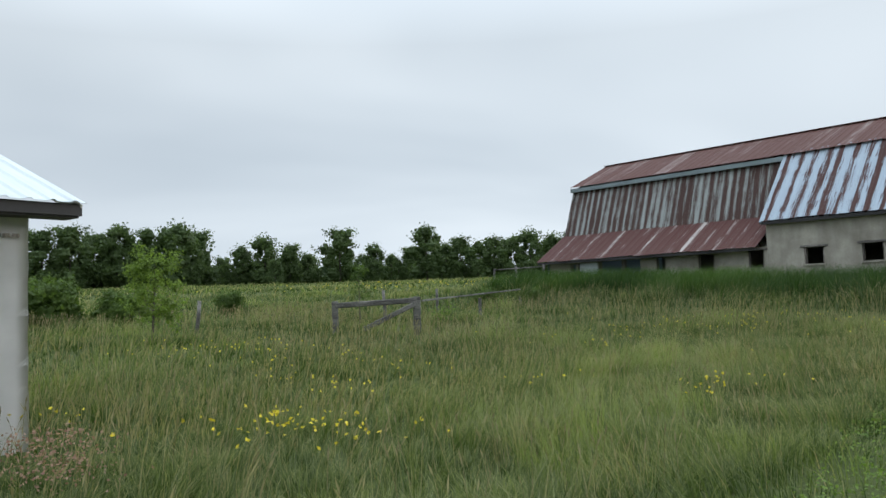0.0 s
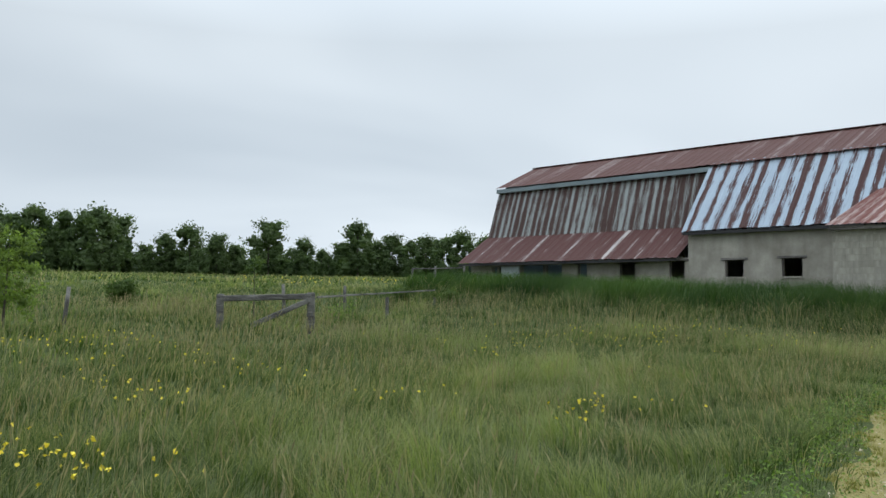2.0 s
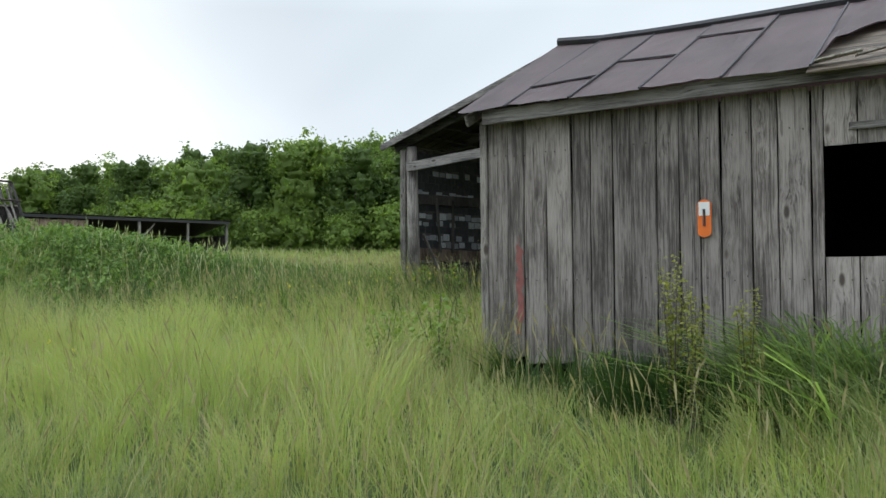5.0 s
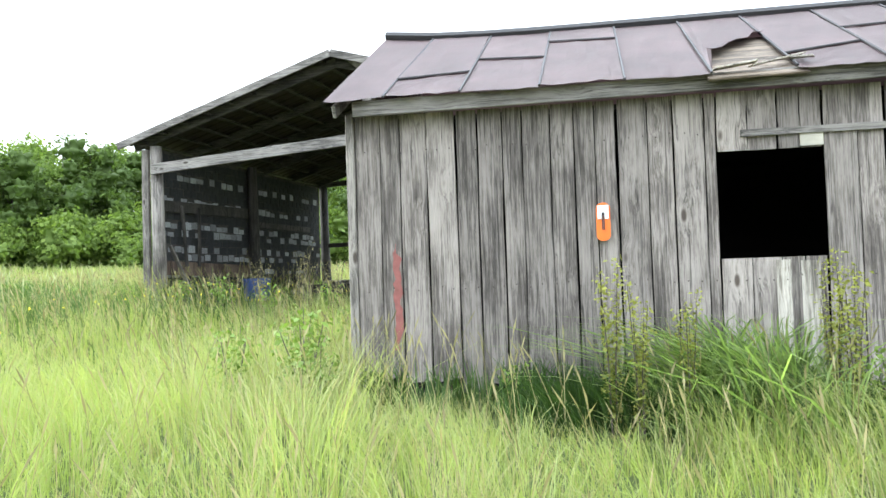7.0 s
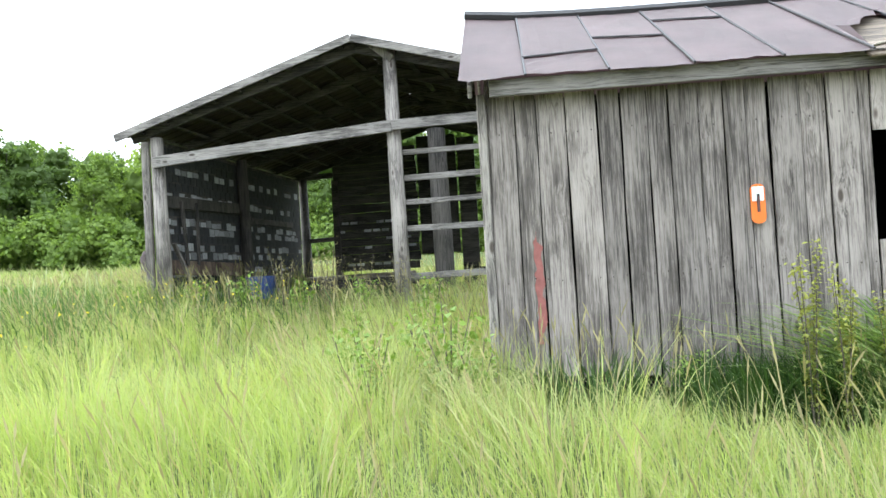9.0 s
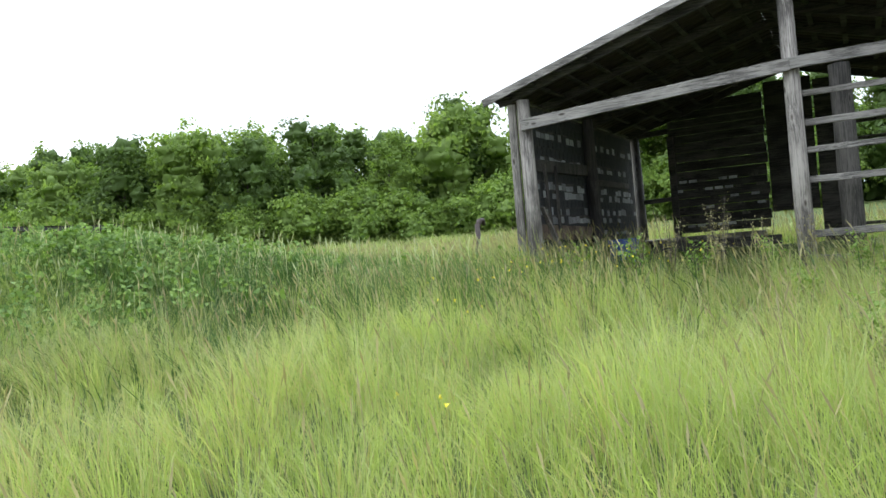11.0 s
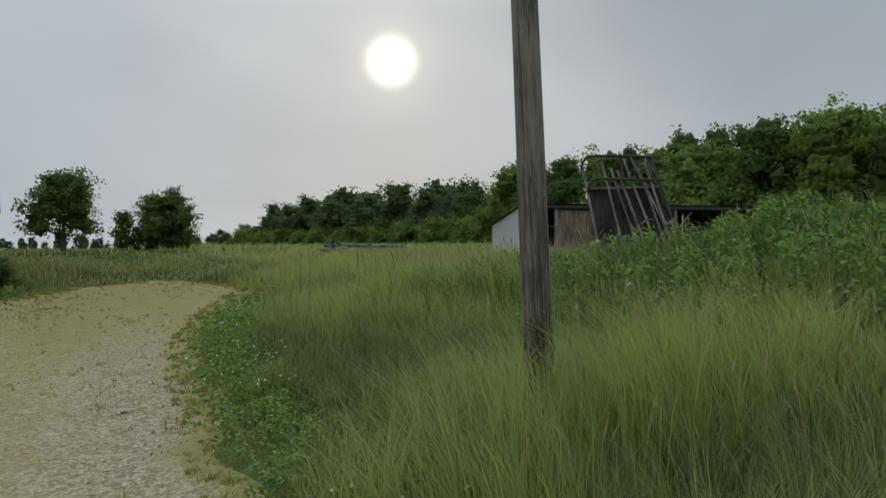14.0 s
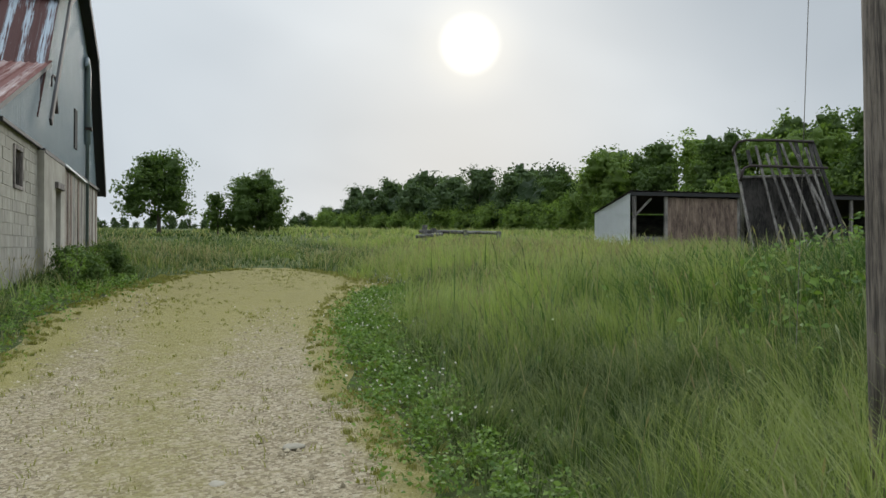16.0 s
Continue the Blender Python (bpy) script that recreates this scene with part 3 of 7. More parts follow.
def build_ground():
    def axis(c):
        k = np.arange(0, 61) * 0.5
        far = 30 * (70.0 ** (np.arange(1, 46) / 45))
        pos = np.r_[k, far]
        return np.r_[-pos[:0:-1], pos] + c
    xs, ys = axis(10.0), axis(10.0)
    X, Y = np.meshgrid(xs, ys)
    Z = ground_z(X, Y)
    off = drive_off(X, Y)
    off = np.abs(off) - drive_half(X, np.sign(off))
    Z -= 0.05 * (1 - ramp01(off, -0.8, 0.0)) * (X > -7) * (X < 31)
    me = mesh_from("ground", np.stack([X.ravel(), Y.ravel(), Z.ravel()], 1), grid_faces(len(xs), len(ys)), SOIL, smooth=True)
    tagged(new("ground", me), "rough meadow soil with matted green grass", "ground", kind="structure")
    # the drive
    s, w = np.arange(0, 52, 0.25), np.linspace(-1, 1, 25)
    S, Wd = np.meshgrid(s, w, indexing="ij")
    mx, my = drive_mid(S)
    slope = 0.98 - 0.025 * np.clip(mx - 8, 0, 32)
    L = np.sqrt(1 + slope ** 2)
    half = drive_half(mx, np.sign(Wd)) * (1 + 0.07 * np.sin(S * 1.3 + np.sign(Wd)) + 0.05 * np.sin(S * 3.1 + 2 * np.sign(Wd)))
    X, Y = mx + slope / L * Wd * half, my - 1 / L * Wd * half
    rut = 0.02 * np.exp(-((np.abs(Wd) - 0.5) / 0.18) ** 2)
    Z = ground_z(X, Y) + 0.03 - rut - 0.10 * ramp01(np.abs(Wd), 0.86, 1.0)
    moss = 1.1 * ramp01(np.abs(Wd), np.where(Wd < 0, 0.45, 0.65), 0.95) + 0.34 * np.exp(-(Wd / 0.28) ** 2) + 0.75 * ramp01(mx, 15, 23) + 0.12 * (1 - ramp01(mx, 5, 11)) + 0.16
    me = mesh_from("road", np.stack([X.ravel(), Y.ravel(), Z.ravel()], 1), grid_faces(len(w), len(s))[:, ::-1], GRAVEL, [("moss", moss.ravel())], True)
    tagged(new("road", me), "pale gravel farm drive with yellow-green moss edges", "road", kind="structure")


build_ground()


# ---- the gambrel barn ----
def build_barn():
    rng = random.Random(11)
    m = pose(21.69, 22.99, 0, 0, 0, -51.2)
    barn = thing("barn", m, "old gambrel barn with rusty striped metal roof over concrete walls", "barn")
    L, US, G = 23.6, 11.65, 0.2
    eave, brk, top, bbrk, beave = (-0.05, 4.10), (2.62, 7.18), (5.6, 8.50), (8.58, 7.18), (11.1, 3.40)
    # block walls under the roof
    holes = [(-10.08, -9.30, 2.25, 2.90), (-7.87, -7.10, 2.25, 2.92)]
    part("front_wall", walled(bmesh.new(), -11.60, -4.85, G, 4.02, 0.25, 0.55, holes), CONCRETE, barn, "stained concrete wall with square openings")
    lean_holes = [(-12.45, -11.74, 2.2, 2.92), (-14.8, -14.0, 2.1, 2.90), (-16.96, -16.43, 2.3, 2.90), (-20.2, -17.8, 0.9, 2.90), (-22.0, -21.4, 1.6, 2.84)]
    part("lean_wall", walled(bmesh.new(), -23.4, -11.601, G, 3.05, 0.24, 0.50, lean_holes), CONCRETE, barn, "low stained concrete wall with openings")
    part("back_wall", B(-L + 0.2, 10.5, G, -0.1, 10.8, 3.6), CONCRETE, barn)
    # window frames and lintels of the front
    for x0, x1, z0, z1 in holes + lean_holes[:3]:
        y = 0.25 if x0 > -11 else 0.24
        win = part("window", B(x0 - 0.14, y - 0.05, z1 + 0.002, x1 + 0.16, y + 0.10, z1 + 0.09, bevel=0.01), GREY_BEAM, barn, "unglazed window with weathered wooden lintel")
        part("frame", B(x0 + 0.002, y + 0.05, z0 + 0.002, x0 + 0.05, y + 0.14, z1), GREY_BOARD, win)
        part("frame", B(x1 - 0.05, y + 0.05, z0 + 0.002, x1 - 0.002, y + 0.14, z1), GREY_BOARD, win)
        part("sill", B(x0 - 0.06, y - 0.06, z0 - 0.07, x1 + 0.06, y - 0.003, z0 - 0.002), CONCRETE, win)
    part("boarded_hatch", B(-21.35, 0.18, 1.1, -20.25, 0.236, 2.86), ZINC, barn, "pale sheet-metal panel")
    part("timber_post", B(-18.9, 0.28, G, -18.72, 0.45, 2.89), GREY_POST, barn)
    part("timber_post", B(-21.7, 0.29, G, -21.55, 0.43, 2.83), GREY_POST, barn)
    # roof slopes
    ox = 0.30
    zl = lambda p, x: (x, p[0], p[1])
    # gambrel top slopes
    sheets(barn, "roof_sheet", RUST_TOP, zl((brk[0] - 0.22, brk[1] - 0.10), -L), zl((brk[0] - 0.22, brk[1] - 0.10), ox), zl(top, ox), zl(top, -L), 32, 2, 0.02, rng)
    sheets(barn, "roof_sheet", RUST_TOP, zl((bbrk[0] + 0.2, bbrk[1] - 0.1), ox), zl((bbrk[0] + 0.2, bbrk[1] - 0.1), -L), zl(top, -L), zl(top, ox), 16, 2, 0.02, rng)
    part("ridge_cap", beam(bmesh.new(), (-L, top[0], top[1] + 0.03), (ox, top[0], top[1] + 0.03), 0.28, 0.03), RUST_TOP, barn)
    # steep lower slope of the near half
    sheets(barn, "roof_sheet", RUST_STRIPE, zl(eave, -US), zl(eave, -4.6), zl(brk, -4.6), zl(brk, -US), 10, 3, 0.02, rng, 0.02)
    sheets(barn, "roof_sheet", RUST_RIGHT, zl(eave, -4.6), zl(eave, 0.05), zl(brk, 0.05), zl(brk, -4.6), 6, 3, 0.02, rng, 0.02)
    part("eave_board", B(-US, eave[0] + 0.03, eave[1] - 0.17, -4.9, eave[0] + 0.09, eave[1] - 0.04), BLACK_EDGE, barn)
    sheets(barn, "roof_sheet", RUST_STRIPE, zl(beave, ox), zl(beave, -L), zl(bbrk, -L), zl(bbrk, ox), 20, 3, 0.02, rng)
    # set-back siding and lean-to roof of the far half
    sheets(barn, "siding_sheet", RUST_SIDE, (-L, 1.80, 4.42), (-US, 1.80, 4.42), (-US, 2.72, 7.02), (-L, 2.72, 7.02), 16, 5, 0.018, rng, 0.015)
    part("band", B(-L, 2.44, 6.82, -US, 2.60, 7.02), GALV, barn, "galvanised strip under the upper roof edge")
    part("step_cheek", beam(bmesh.new(), (-US - 0.05, 0.0, 4.0), (-US - 0.05, 2.60, 7.05), 0.10, 0.14), RUST_STRIPE, barn)
    sheets(barn, "roof_sheet", RUST_LEAN, (-L - 0.1, -0.42, 3.03), (-US - 0.1, -0.42, 3.03), (-US - 0.1, 1.84, 4.44), (-L - 0.1, 1.84, 4.44), 16, 2, 0.02, rng)
    part("eave_board", B(-L - 0.05, -0.38, 2.90, -US - 0.15, -0.33, 3.0), BLACK_EDGE, barn)
    # cheek walls closing the step
    bm = bmesh.new()
    for x in (-US + 0.03,):
        vs = [bm.verts.new((x, y, z)) for y, z in ((0.3, 2.95), (1.84, 4.38), (2.68, 7.0), (eave[0] + 0.35, 4.3))]
        bm.faces.new(vs)
    bmesh.ops.solidify(bm, geom=bm.faces[:], thickness=0.03)
    part("cheek_wall", bm, GALV, barn)
    # gable ends
    bm = bmesh.new()
    vs = [bm.verts.new((-0.05, y, z)) for y, z in ((0.3, 3.55), (0.35, 4.3), (2.68, 7.02), (5.6, 8.38), (8.52, 7.02), (10.9, 3.50))]
    bm.faces.new(vs)
    bmesh.ops.solidify(bm, geom=bm.faces[:], thickness=0.05)
    part("gable_board", bm, DARK_BOARD, barn)
    bm = bmesh.new()
    vs = [bm.verts.new((-L + 0.2, y, z)) for y, z in ((0.1, 0.2), (0.1, 3.05), (1.8, 4.3), (2.65, 7.0), (5.6, 8.4), (8.5, 7.0), (10.9, 3.5), (10.9, 0.2))]
    bm.faces.new(vs)
    bmesh.ops.solidify(bm, geom=bm.faces[:], thickness=0.05)
    part("gable_far", bm, GALV, barn)
    # vertical galvanised sheets on the near gable
    edge = lambda y: min(4.2 + (y - 0.25) * 1.20, 7.08 + (y - 2.62) * 0.443, 7.08 + (8.58 - y) * 0.443, 3.4 + (11.05 - y) * 1.50)
    y = 0.32
    while y < 10.9:
        y1 = min(y + 0.72, 10.95)
        zb = 3.52 + rng.uniform(-0.015, 0.015)
        part("siding_sheet", sheet(bmesh.new(), (0.01, y, zb), (0.01, y1, zb), (0.01, y1, edge(y1)), (0.01, y, edge(y)), 6, 0.014), GALV, barn)
        y = y1
    # rake boards: dark overhanging verge
    for a, b in ((eave, brk), (brk, top), (top, bbrk), (bbrk, beave)):
        part("verge_board", beam(bmesh.new(), (ox - 0.03, a[0], a[1] - 0.10), (ox - 0.03, b[0], b[1] - 0.10), 0.05, 0.17), BLACK_EDGE, barn, "dark tarred verge board")
    part("soffit", beam(bmesh.new(), (0.15, bbrk[0], bbrk[1] - 0.12), (0.15, beave[0], beave[1] - 0.12), 0.26, 0.03), BLACK_EDGE, barn)
    part("soffit", beam(bmesh.new(), (0.15, top[0], top[1] - 0.12), (0.15, bbrk[0], bbrk[1] - 0.12), 0.26, 0.03), BLACK_EDGE, barn)
    # gable ground floor: concrete, then upright boards
    ghol = [(1.75, 2.45, 1.3, 2.85)]
    bm = walled(bmesh.new(), 0.25, 3.1, G, 3.50, -0.12, 0.12, ghol)
    bmesh.ops.rotate(bm, verts=bm.verts[:], cent=(0, 0, 0), matrix=Matrix.Rotation(radians(90), 3, "Z"))
    part("gable_wall", bm, CONCRETE, barn, "pale concrete gable wall")
    part("lintel", B(0.10, 1.6, 2.86, 0.19, 2.6, 3.0, bevel=0.01), GREY_BOARD, barn)
    part("door_leaf", B(-0.08, 1.76, G, -0.03, 2.44, 2.84), DARK_BOARD, barn, "dark plank door set back in the wall")
    y = 3.12
    while y < 10.7:
        w = rng.uniform(0.16, 0.30)
        part("upright_board", B(-0.02, y, G, 0.06 + rng.uniform(0, 0.02), y + w - 0.012, 3.48), rng.choice((GREY_POST, BROWN_BOARD, CONCRETE, CONCRETE)), barn)
        y += w
    part("flashing", beam(bmesh.new(), (0.10, 3.0, 3.50), (0.10, 7.2, 3.42), 0.10, 0.05), ZINC, barn, "bent pale flashing strip")
    part("sill_beam", beam(bmesh.new(), (0.09, 0.3, 3.50), (0.09, 10.8, 3.46), 0.08, 0.09), BLACK_EDGE, barn)
    # no hole here: a black slab gives the opening's shade
    part("gable_slit", B(0.02, 5.35, 4.15, 0.05, 5.85, 5.15), VOID_SHADE, barn, "narrow opening drawn as a black slab")
    dp = part("downpipe", tube(bmesh.new(), [(0.10, 7.6, 1.0), (0.10, 7.6, 4.5), (0.10, 7.6, 4.52), (0.10, 7.6, 6.6), (0.10, 7.35, 6.85), (0.10, 7.2, 6.6)], [0.05, 0.05, 0.09, 0.09, 0.07, 0.06], 8), GALV, barn, "grey vent pipe with hooked top", True)
    part("bracket", B(0.05, 7.45, 4.9, 0.22, 7.75, 4.98), IRON, dp)
    hk = [(0.05 + 0.02, 1.75 + 0.35 * math.cos(a), 4.95 + 0.30 * math.sin(a)) for a in [math.pi * (1 - i / 8) for i in range(9)]] + [(0.07, 2.1, 4.5)]
    part("hay_hook", tube(bmesh.new(), hk, [0.02] * 9 + [0.045], 6), IRON, barn, "black iron hook", True)
    # ---- the block milk house in front ----
    ext = thing("milk_house", m, "concrete-block milk house with a rusty lean-to roof", "outbuilding")
    yf, zt = -3.32, 3.62
    door = (-1.66, -0.74, G, 3.20)
    part("front_core", walled(bmesh.new(), -4.84, -0.012, G, zt, yf + 0.006, yf + 0.22, [door]), MORTAR, ext)
    gw = [(-2.05, -1.30, 2.62, 3.32)]
    bm = walled(bmesh.new(), yf + 0.23, 0.24, G, zt - 0.02, 0.010, 0.24, gw)
    bmesh.ops.rotate(bm, verts=bm.verts[:], cent=(0, 0, 0), matrix=Matrix.Rotation(radians(90), 3, "Z"))
    part("side_core", bm, MORTAR, ext)
    part("rear_core", B(-4.84, yf + 0.222, G, -4.66, 0.24, zt), MORTAR, ext)
    block = None
    for row in range(17):
        z = G + 0.02 + row * 0.1985
        x = -4.86 - (0.2 if row % 2 else 0)
        while x < -0.1:
            x0, x1 = max(x, -4.86), min(x + 0.392, -0.06)
            x += 0.40
            if x1 - x0 < 0.08 or (x1 > door[0] and x0 < door[1] and z < door[3]):
                if x0 < door[0] - 0.08 and x1 > door[0] and z < door[3]:
                    x1 = door[0] - 0.004
                elif x1 > door[1] + 0.08 and z < door[3]:
                    x0 = door[1] + 0.004
                else:
                    continue
            o = part("block", B(-0.5, -0.09, 0, 0.5, 0.09, 0.194, bevel=0.004), BLOCK, ext) if block is None else again(block, Matrix(), ext)
            block = block or o
            o.matrix_basis = Matrix.LocRotScale(((x0 + x1) / 2, yf + 0.09 + rng.uniform(-0.003, 0.003), z), None, (x1 - x0, 1, 1))
        yy = yf + (0.2 if row % 2 else 0.0)
        while yy < 0.1:
            y0, y1 = yy, min(yy + 0.392, 0.24)
            yy += 0.40
            if y1 > gw[0][0] and y0 < gw[0][1] and z + 0.19 > gw[0][2] and z < gw[0][3]:
                continue
            o = again(block, Matrix.LocRotScale((-0.09 + rng.uniform(-0.004, 0.006), (y0 + y1) / 2, z), Euler((0, 0, radians(90))), (y1 - y0, 1, 1)), ext)
    wn = part("window", B(-0.10, -2.05, 2.60, 0.03, -1.30, 2.66), GREY_BOARD, ext, "small wooden window with dark pane")
    part("frame", B(-0.10, -2.05, 2.661, 0.02, -1.98, 3.34), GREY_BOARD, wn)
    part("frame", B(-0.10, -1.37, 2.661, 0.02, -1.30, 3.34), GREY_BOARD, wn)
    part("frame", B(-0.10, -1.979, 3.27, 0.02, -1.371, 3.34), GREY_BOARD, wn)
    part("pane", B(-0.09, -1.979, 2.661, -0.07, -1.371, 3.269), GLASS_DARK, wn)
    # triangular side wall above the blocks
    for k in range(7):
        y0, y1 = -3.30 + k * 0.514, -3.30 + (k + 1) * 0.514
        zt0, zt1 = 3.66 + (y0 + 3.45) * 0.352, 3.66 + (y1 + 3.45) * 0.352
        part("siding_sheet", sheet(bmesh.new(), (0.015, y0, 3.58), (0.015, y1, 3.58), (0.015, y1, zt1), (0.015, y0, zt0), 5, 0.014), GALV, ext)
    part("sill_beam", beam(bmesh.new(), (0.05, -3.3, 3.57), (0.05, 0.3, 3.55), 0.06, 0.07), BLACK_EDGE, ext)
    sheets(ext, "roof_sheet", RUST_EXT, (-4.98, -3.62, 3.72), (0.08, -3.62, 3.72), (0.08, 1.50, 5.50), (-4.7, 1.50, 5.50), 8, 4, 0.02, rng)
    part("eave_board", B(-4.9, -3.50, 3.56, 0.02, -3.45, 3.685), GREY_BEAM, ext)
    part("verge_board", beam(bmesh.new(), (0.05, -3.55, 3.69), (0.05, 1.45, 5.42), 0.04, 0.10), BLACK_EDGE, ext)
    part("lintel", B(-1.86, yf - 0.05, 3.21, -0.50, yf + 0.04, 3.31, bevel=0.01), GREY_BEAM, ext)
    dr = part("door", B(-1.64, yf + 0.08, 0.7, -0.76, yf + 0.12, 3.19), BROWN_BOARD, ext, "grey weathered plank door with small dark pane")
    for k in range(5):
        x0 = -1.63 + k * 0.172
        part("plank", B(x0, yf + 0.055, 0.72 + rng.uniform(0, 0.1), x0 + 0.163, yf + 0.079, 3.17, bevel=0.004), GREY_BOARD, dr)
    part("rail", B(-1.62, yf + 0.03, 1.15, -0.78, yf + 0.054, 1.30), GREY_BEAM, dr)
    part("rail", B(-1.62, yf + 0.03, 2.45, -0.78, yf + 0.054, 2.58), GREY_BEAM, dr)
    part("pane", B(-1.36, yf + 0.02, 2.63, -1.0, yf + 0.05, 2.95), GLASS_DARK, dr)
    part("door_frame", B(-1.72, yf - 0.012, 0.6, -1.655, yf + 0.1, 3.2), GREY_POST, ext)
    part("post", B(-0.74, yf - 0.20, 0.4, -0.56, yf - 0.03, 3.60, bevel=0.015), GREY_POST, ext, "squared grey timber post by the door")
    part("meter_box", B(-0.46, yf - 0.10, 1.80, -0.22, yf - 0.012, 2.05, bevel=0.015), WHITE, ext, "small white meter box")
    part("conduit", tube(bmesh.new(), [(-0.34, yf - 0.05, 2.05), (-0.34, yf - 0.05, 2.5), (-0.5, yf - 0.05, 2.55)], [0.015] * 3, 6), IRON, ext)


build_barn()


# ---- the plank shed ----
def build_shed():
    rng = random.Random(5)
    m = pose(9.5, 0.0, 0, 0, 0, -136.2)
    shed = thing("shed", m, "weathered grey plank shed with brown sheet roof", "shed")
    LN, DP, G = 6.2, 4.3, 0.05
    win = (2.38, 3.12, 1.29, 2.08)
    x = -0.39
    k = 0
    while x < LN:
        w = rng.uniform(0.155, 0.235)
        for edge in win[:2]:
            if x + 0.03 < edge < x + w:
                w = edge - x
        zb = 0.30 + 0.16 * math.exp(-max(x, 0) * 1.2) + rng.uniform(-0.07, 0.05)
        y = -0.012 * (k % 2) - rng.uniform(0, 0.008)
        runs = [(zb, 2.52)]
        if x + w > win[0] + 0.01 and x < win[1] - 0.01:
            runs = [(zb, win[2]), (win[3], 2.52)]
        for z0, z1 in runs:
            bm = bmesh.new()
            n = 5
            lean = rng.uniform(-0.006, 0.006)
            pts = []
            for i in range(n + 1):
                t = i / n
                z = z0 + (z1 - z0) * t
                wob = rng.uniform(-0.004, 0.004)
                pts.append((x + 0.005 + wob + lean * t, x + w - 0.007 + wob + lean * t, z))
            tip = rng.uniform(-0.03, 0.03)
            rings = []
            for i, (a, b, z) in enumerate(pts):
                da, db = (tip, -tip) if i == 0 and z0 == zb else (0, 0)
                rings.append([bm.verts.new(v) for v in ((a, y - 0.022, z + da), (b, y - 0.022, z + db), (b, y, z + db), (a, y, z + da))])
            for r0, r1 in zip(rings, rings[1:]):
                for i in range(4):
                    bm.faces.new((r0[i], r0[(i + 1) % 4], r1[(i + 1) % 4], r1[i]))
            bm.faces.new(rings[0][::-1]); bm.faces.new(rings[-1])
            bmesh.ops.recalc_face_normals(bm, faces=bm.faces[:])
            part("plank", bm, GREY_BOARD, shed)
        x += w
        k += 1
    # peeling red paint, ragged all round
    bm = bmesh.new()
    row = None
    for i in range(22):
        z = 0.66 + 0.84 * i / 21
        a = -0.095 + rng.uniform(-0.010, 0.018) + (0.02 if i > 19 else 0)
        b = -0.030 + rng.uniform(-0.026, 0.008) - (0.025 if i > 18 or i < 3 else 0)
        new_row = [bm.verts.new((q, -0.0425, z)) for q in (a, b)]
        if row:
            bm.faces.new((row[0], row[1], new_row[1], new_row[0]))
        row = new_row
    ex = bmesh.ops.extrude_face_region(bm, geom=bm.faces[:])
    bmesh.ops.translate(bm, verts=[v for v in ex["geom"] if isinstance(v, bmesh.types.BMVert)], vec=(0, 0.003, 0))
    bmesh.ops.recalc_face_normals(bm, faces=bm.faces[:])
    part("red_paint", bm, RED_PAINT, shed, "ragged strip of peeling red paint")
    # a board with its lower half broken away shows the one behind
    tagged(part("nail_rows", joined_boxes([(x + rng.uniform(-0.01, 0.01), -0.0425, z + rng.uniform(-0.02, 0.02), 0.008, 0.006, 0.010) for z in (1.14, 2.22) for x in [-0.3 + 0.098 * i for i in range(66)] if not (win[0] - 0.05 < x < win[1] + 0.05 and z > 1.25)]), IRON, shed, "rusty nail heads"), kind="stuff")
    part("bare_board", B(2.76, -0.0425, 0.34, 2.86, -0.0355, 1.27), PALE_UP, shed, "bleached bare board under the window")
    part("bare_board", B(2.93, -0.0425, 0.30, 3.06, -0.0355, 1.26), PALE_UP, shed, "bleached bare board under the window")
    # other walls and floor, coloured black for the unlit inside
    part("back_wall", B(-0.37, DP - 0.05, G, LN, DP, 2.5), VOID_SHADE, shed)
    part("end_wall", B(LN - 0.05, 0.03, G, LN, DP - 0.051, 2.5), VOID_SHADE, shed)
    y = 0.0
    while y < DP - 0.06:
        w = rng.uniform(0.16, 0.24)
        ztop = 2.50 + min(y + w / 2, DP - y - w / 2) * 0.50
        part("plank", B(-0.40 - rng.uniform(0, 0.012), y + 0.004, 0.30 + rng.uniform(-0.1, 0.1), -0.375, min(y + w, DP - 0.052) - 0.004, ztop), GREY_BOARD, shed)
        y += w
    part("floor", B(-0.36, 0.03, 0.30, LN - 0.06, DP - 0.06, 0.36), VOID_SHADE, shed)
    # added black ceiling and lining keep the window opening dark
    part("inner_ceiling", B(-0.36, 0.03, 2.46, LN - 0.06, DP - 0.06, 2.50), VOID_SHADE, shed)
    part("inner_lining", B(-0.365, 0.0, 0.37, -0.33, DP - 0.06, 2.45), VOID_SHADE, shed)
    # corner post and plate seen at the open gable top
    part("corner_post", B(-0.46, -0.05, 0.3, -0.392, 0.06, 2.55, bevel=0.01), GREY_POST, shed)
    part("fascia", beam(bmesh.new(), (-0.36, -0.16, 2.56), (LN + 0.2, -0.16, 2.60), 0.03, 0.125), GREY_BEAM, shed, "split grey fascia board")
    part("verge_board", beam(bmesh.new(), (-0.50, -0.20, 2.54), (-0.50, 1.92, 3.62), 0.03, 0.10), GREY_BEAM, shed)
    part("verge_board", beam(bmesh.new(), (-0.50, DP + 0.2, 2.50), (-0.50, 1.92, 3.62), 0.03, 0.10), GREY_BEAM, shed)
    part("lintel", B(2.55, -0.060, 2.18, 3.80, -0.034, 2.23), GREY_BEAM, shed)
    part("patch_board", B(2.96, -0.048, 2.09, 3.12, -0.034, 2.22), CONCRETE, shed, "small pale patch board")
    # sagging roof of brown sheets; one is torn open over old boards
    e0, p0 = (-0.24, 2.63), (1.90, 3.72)
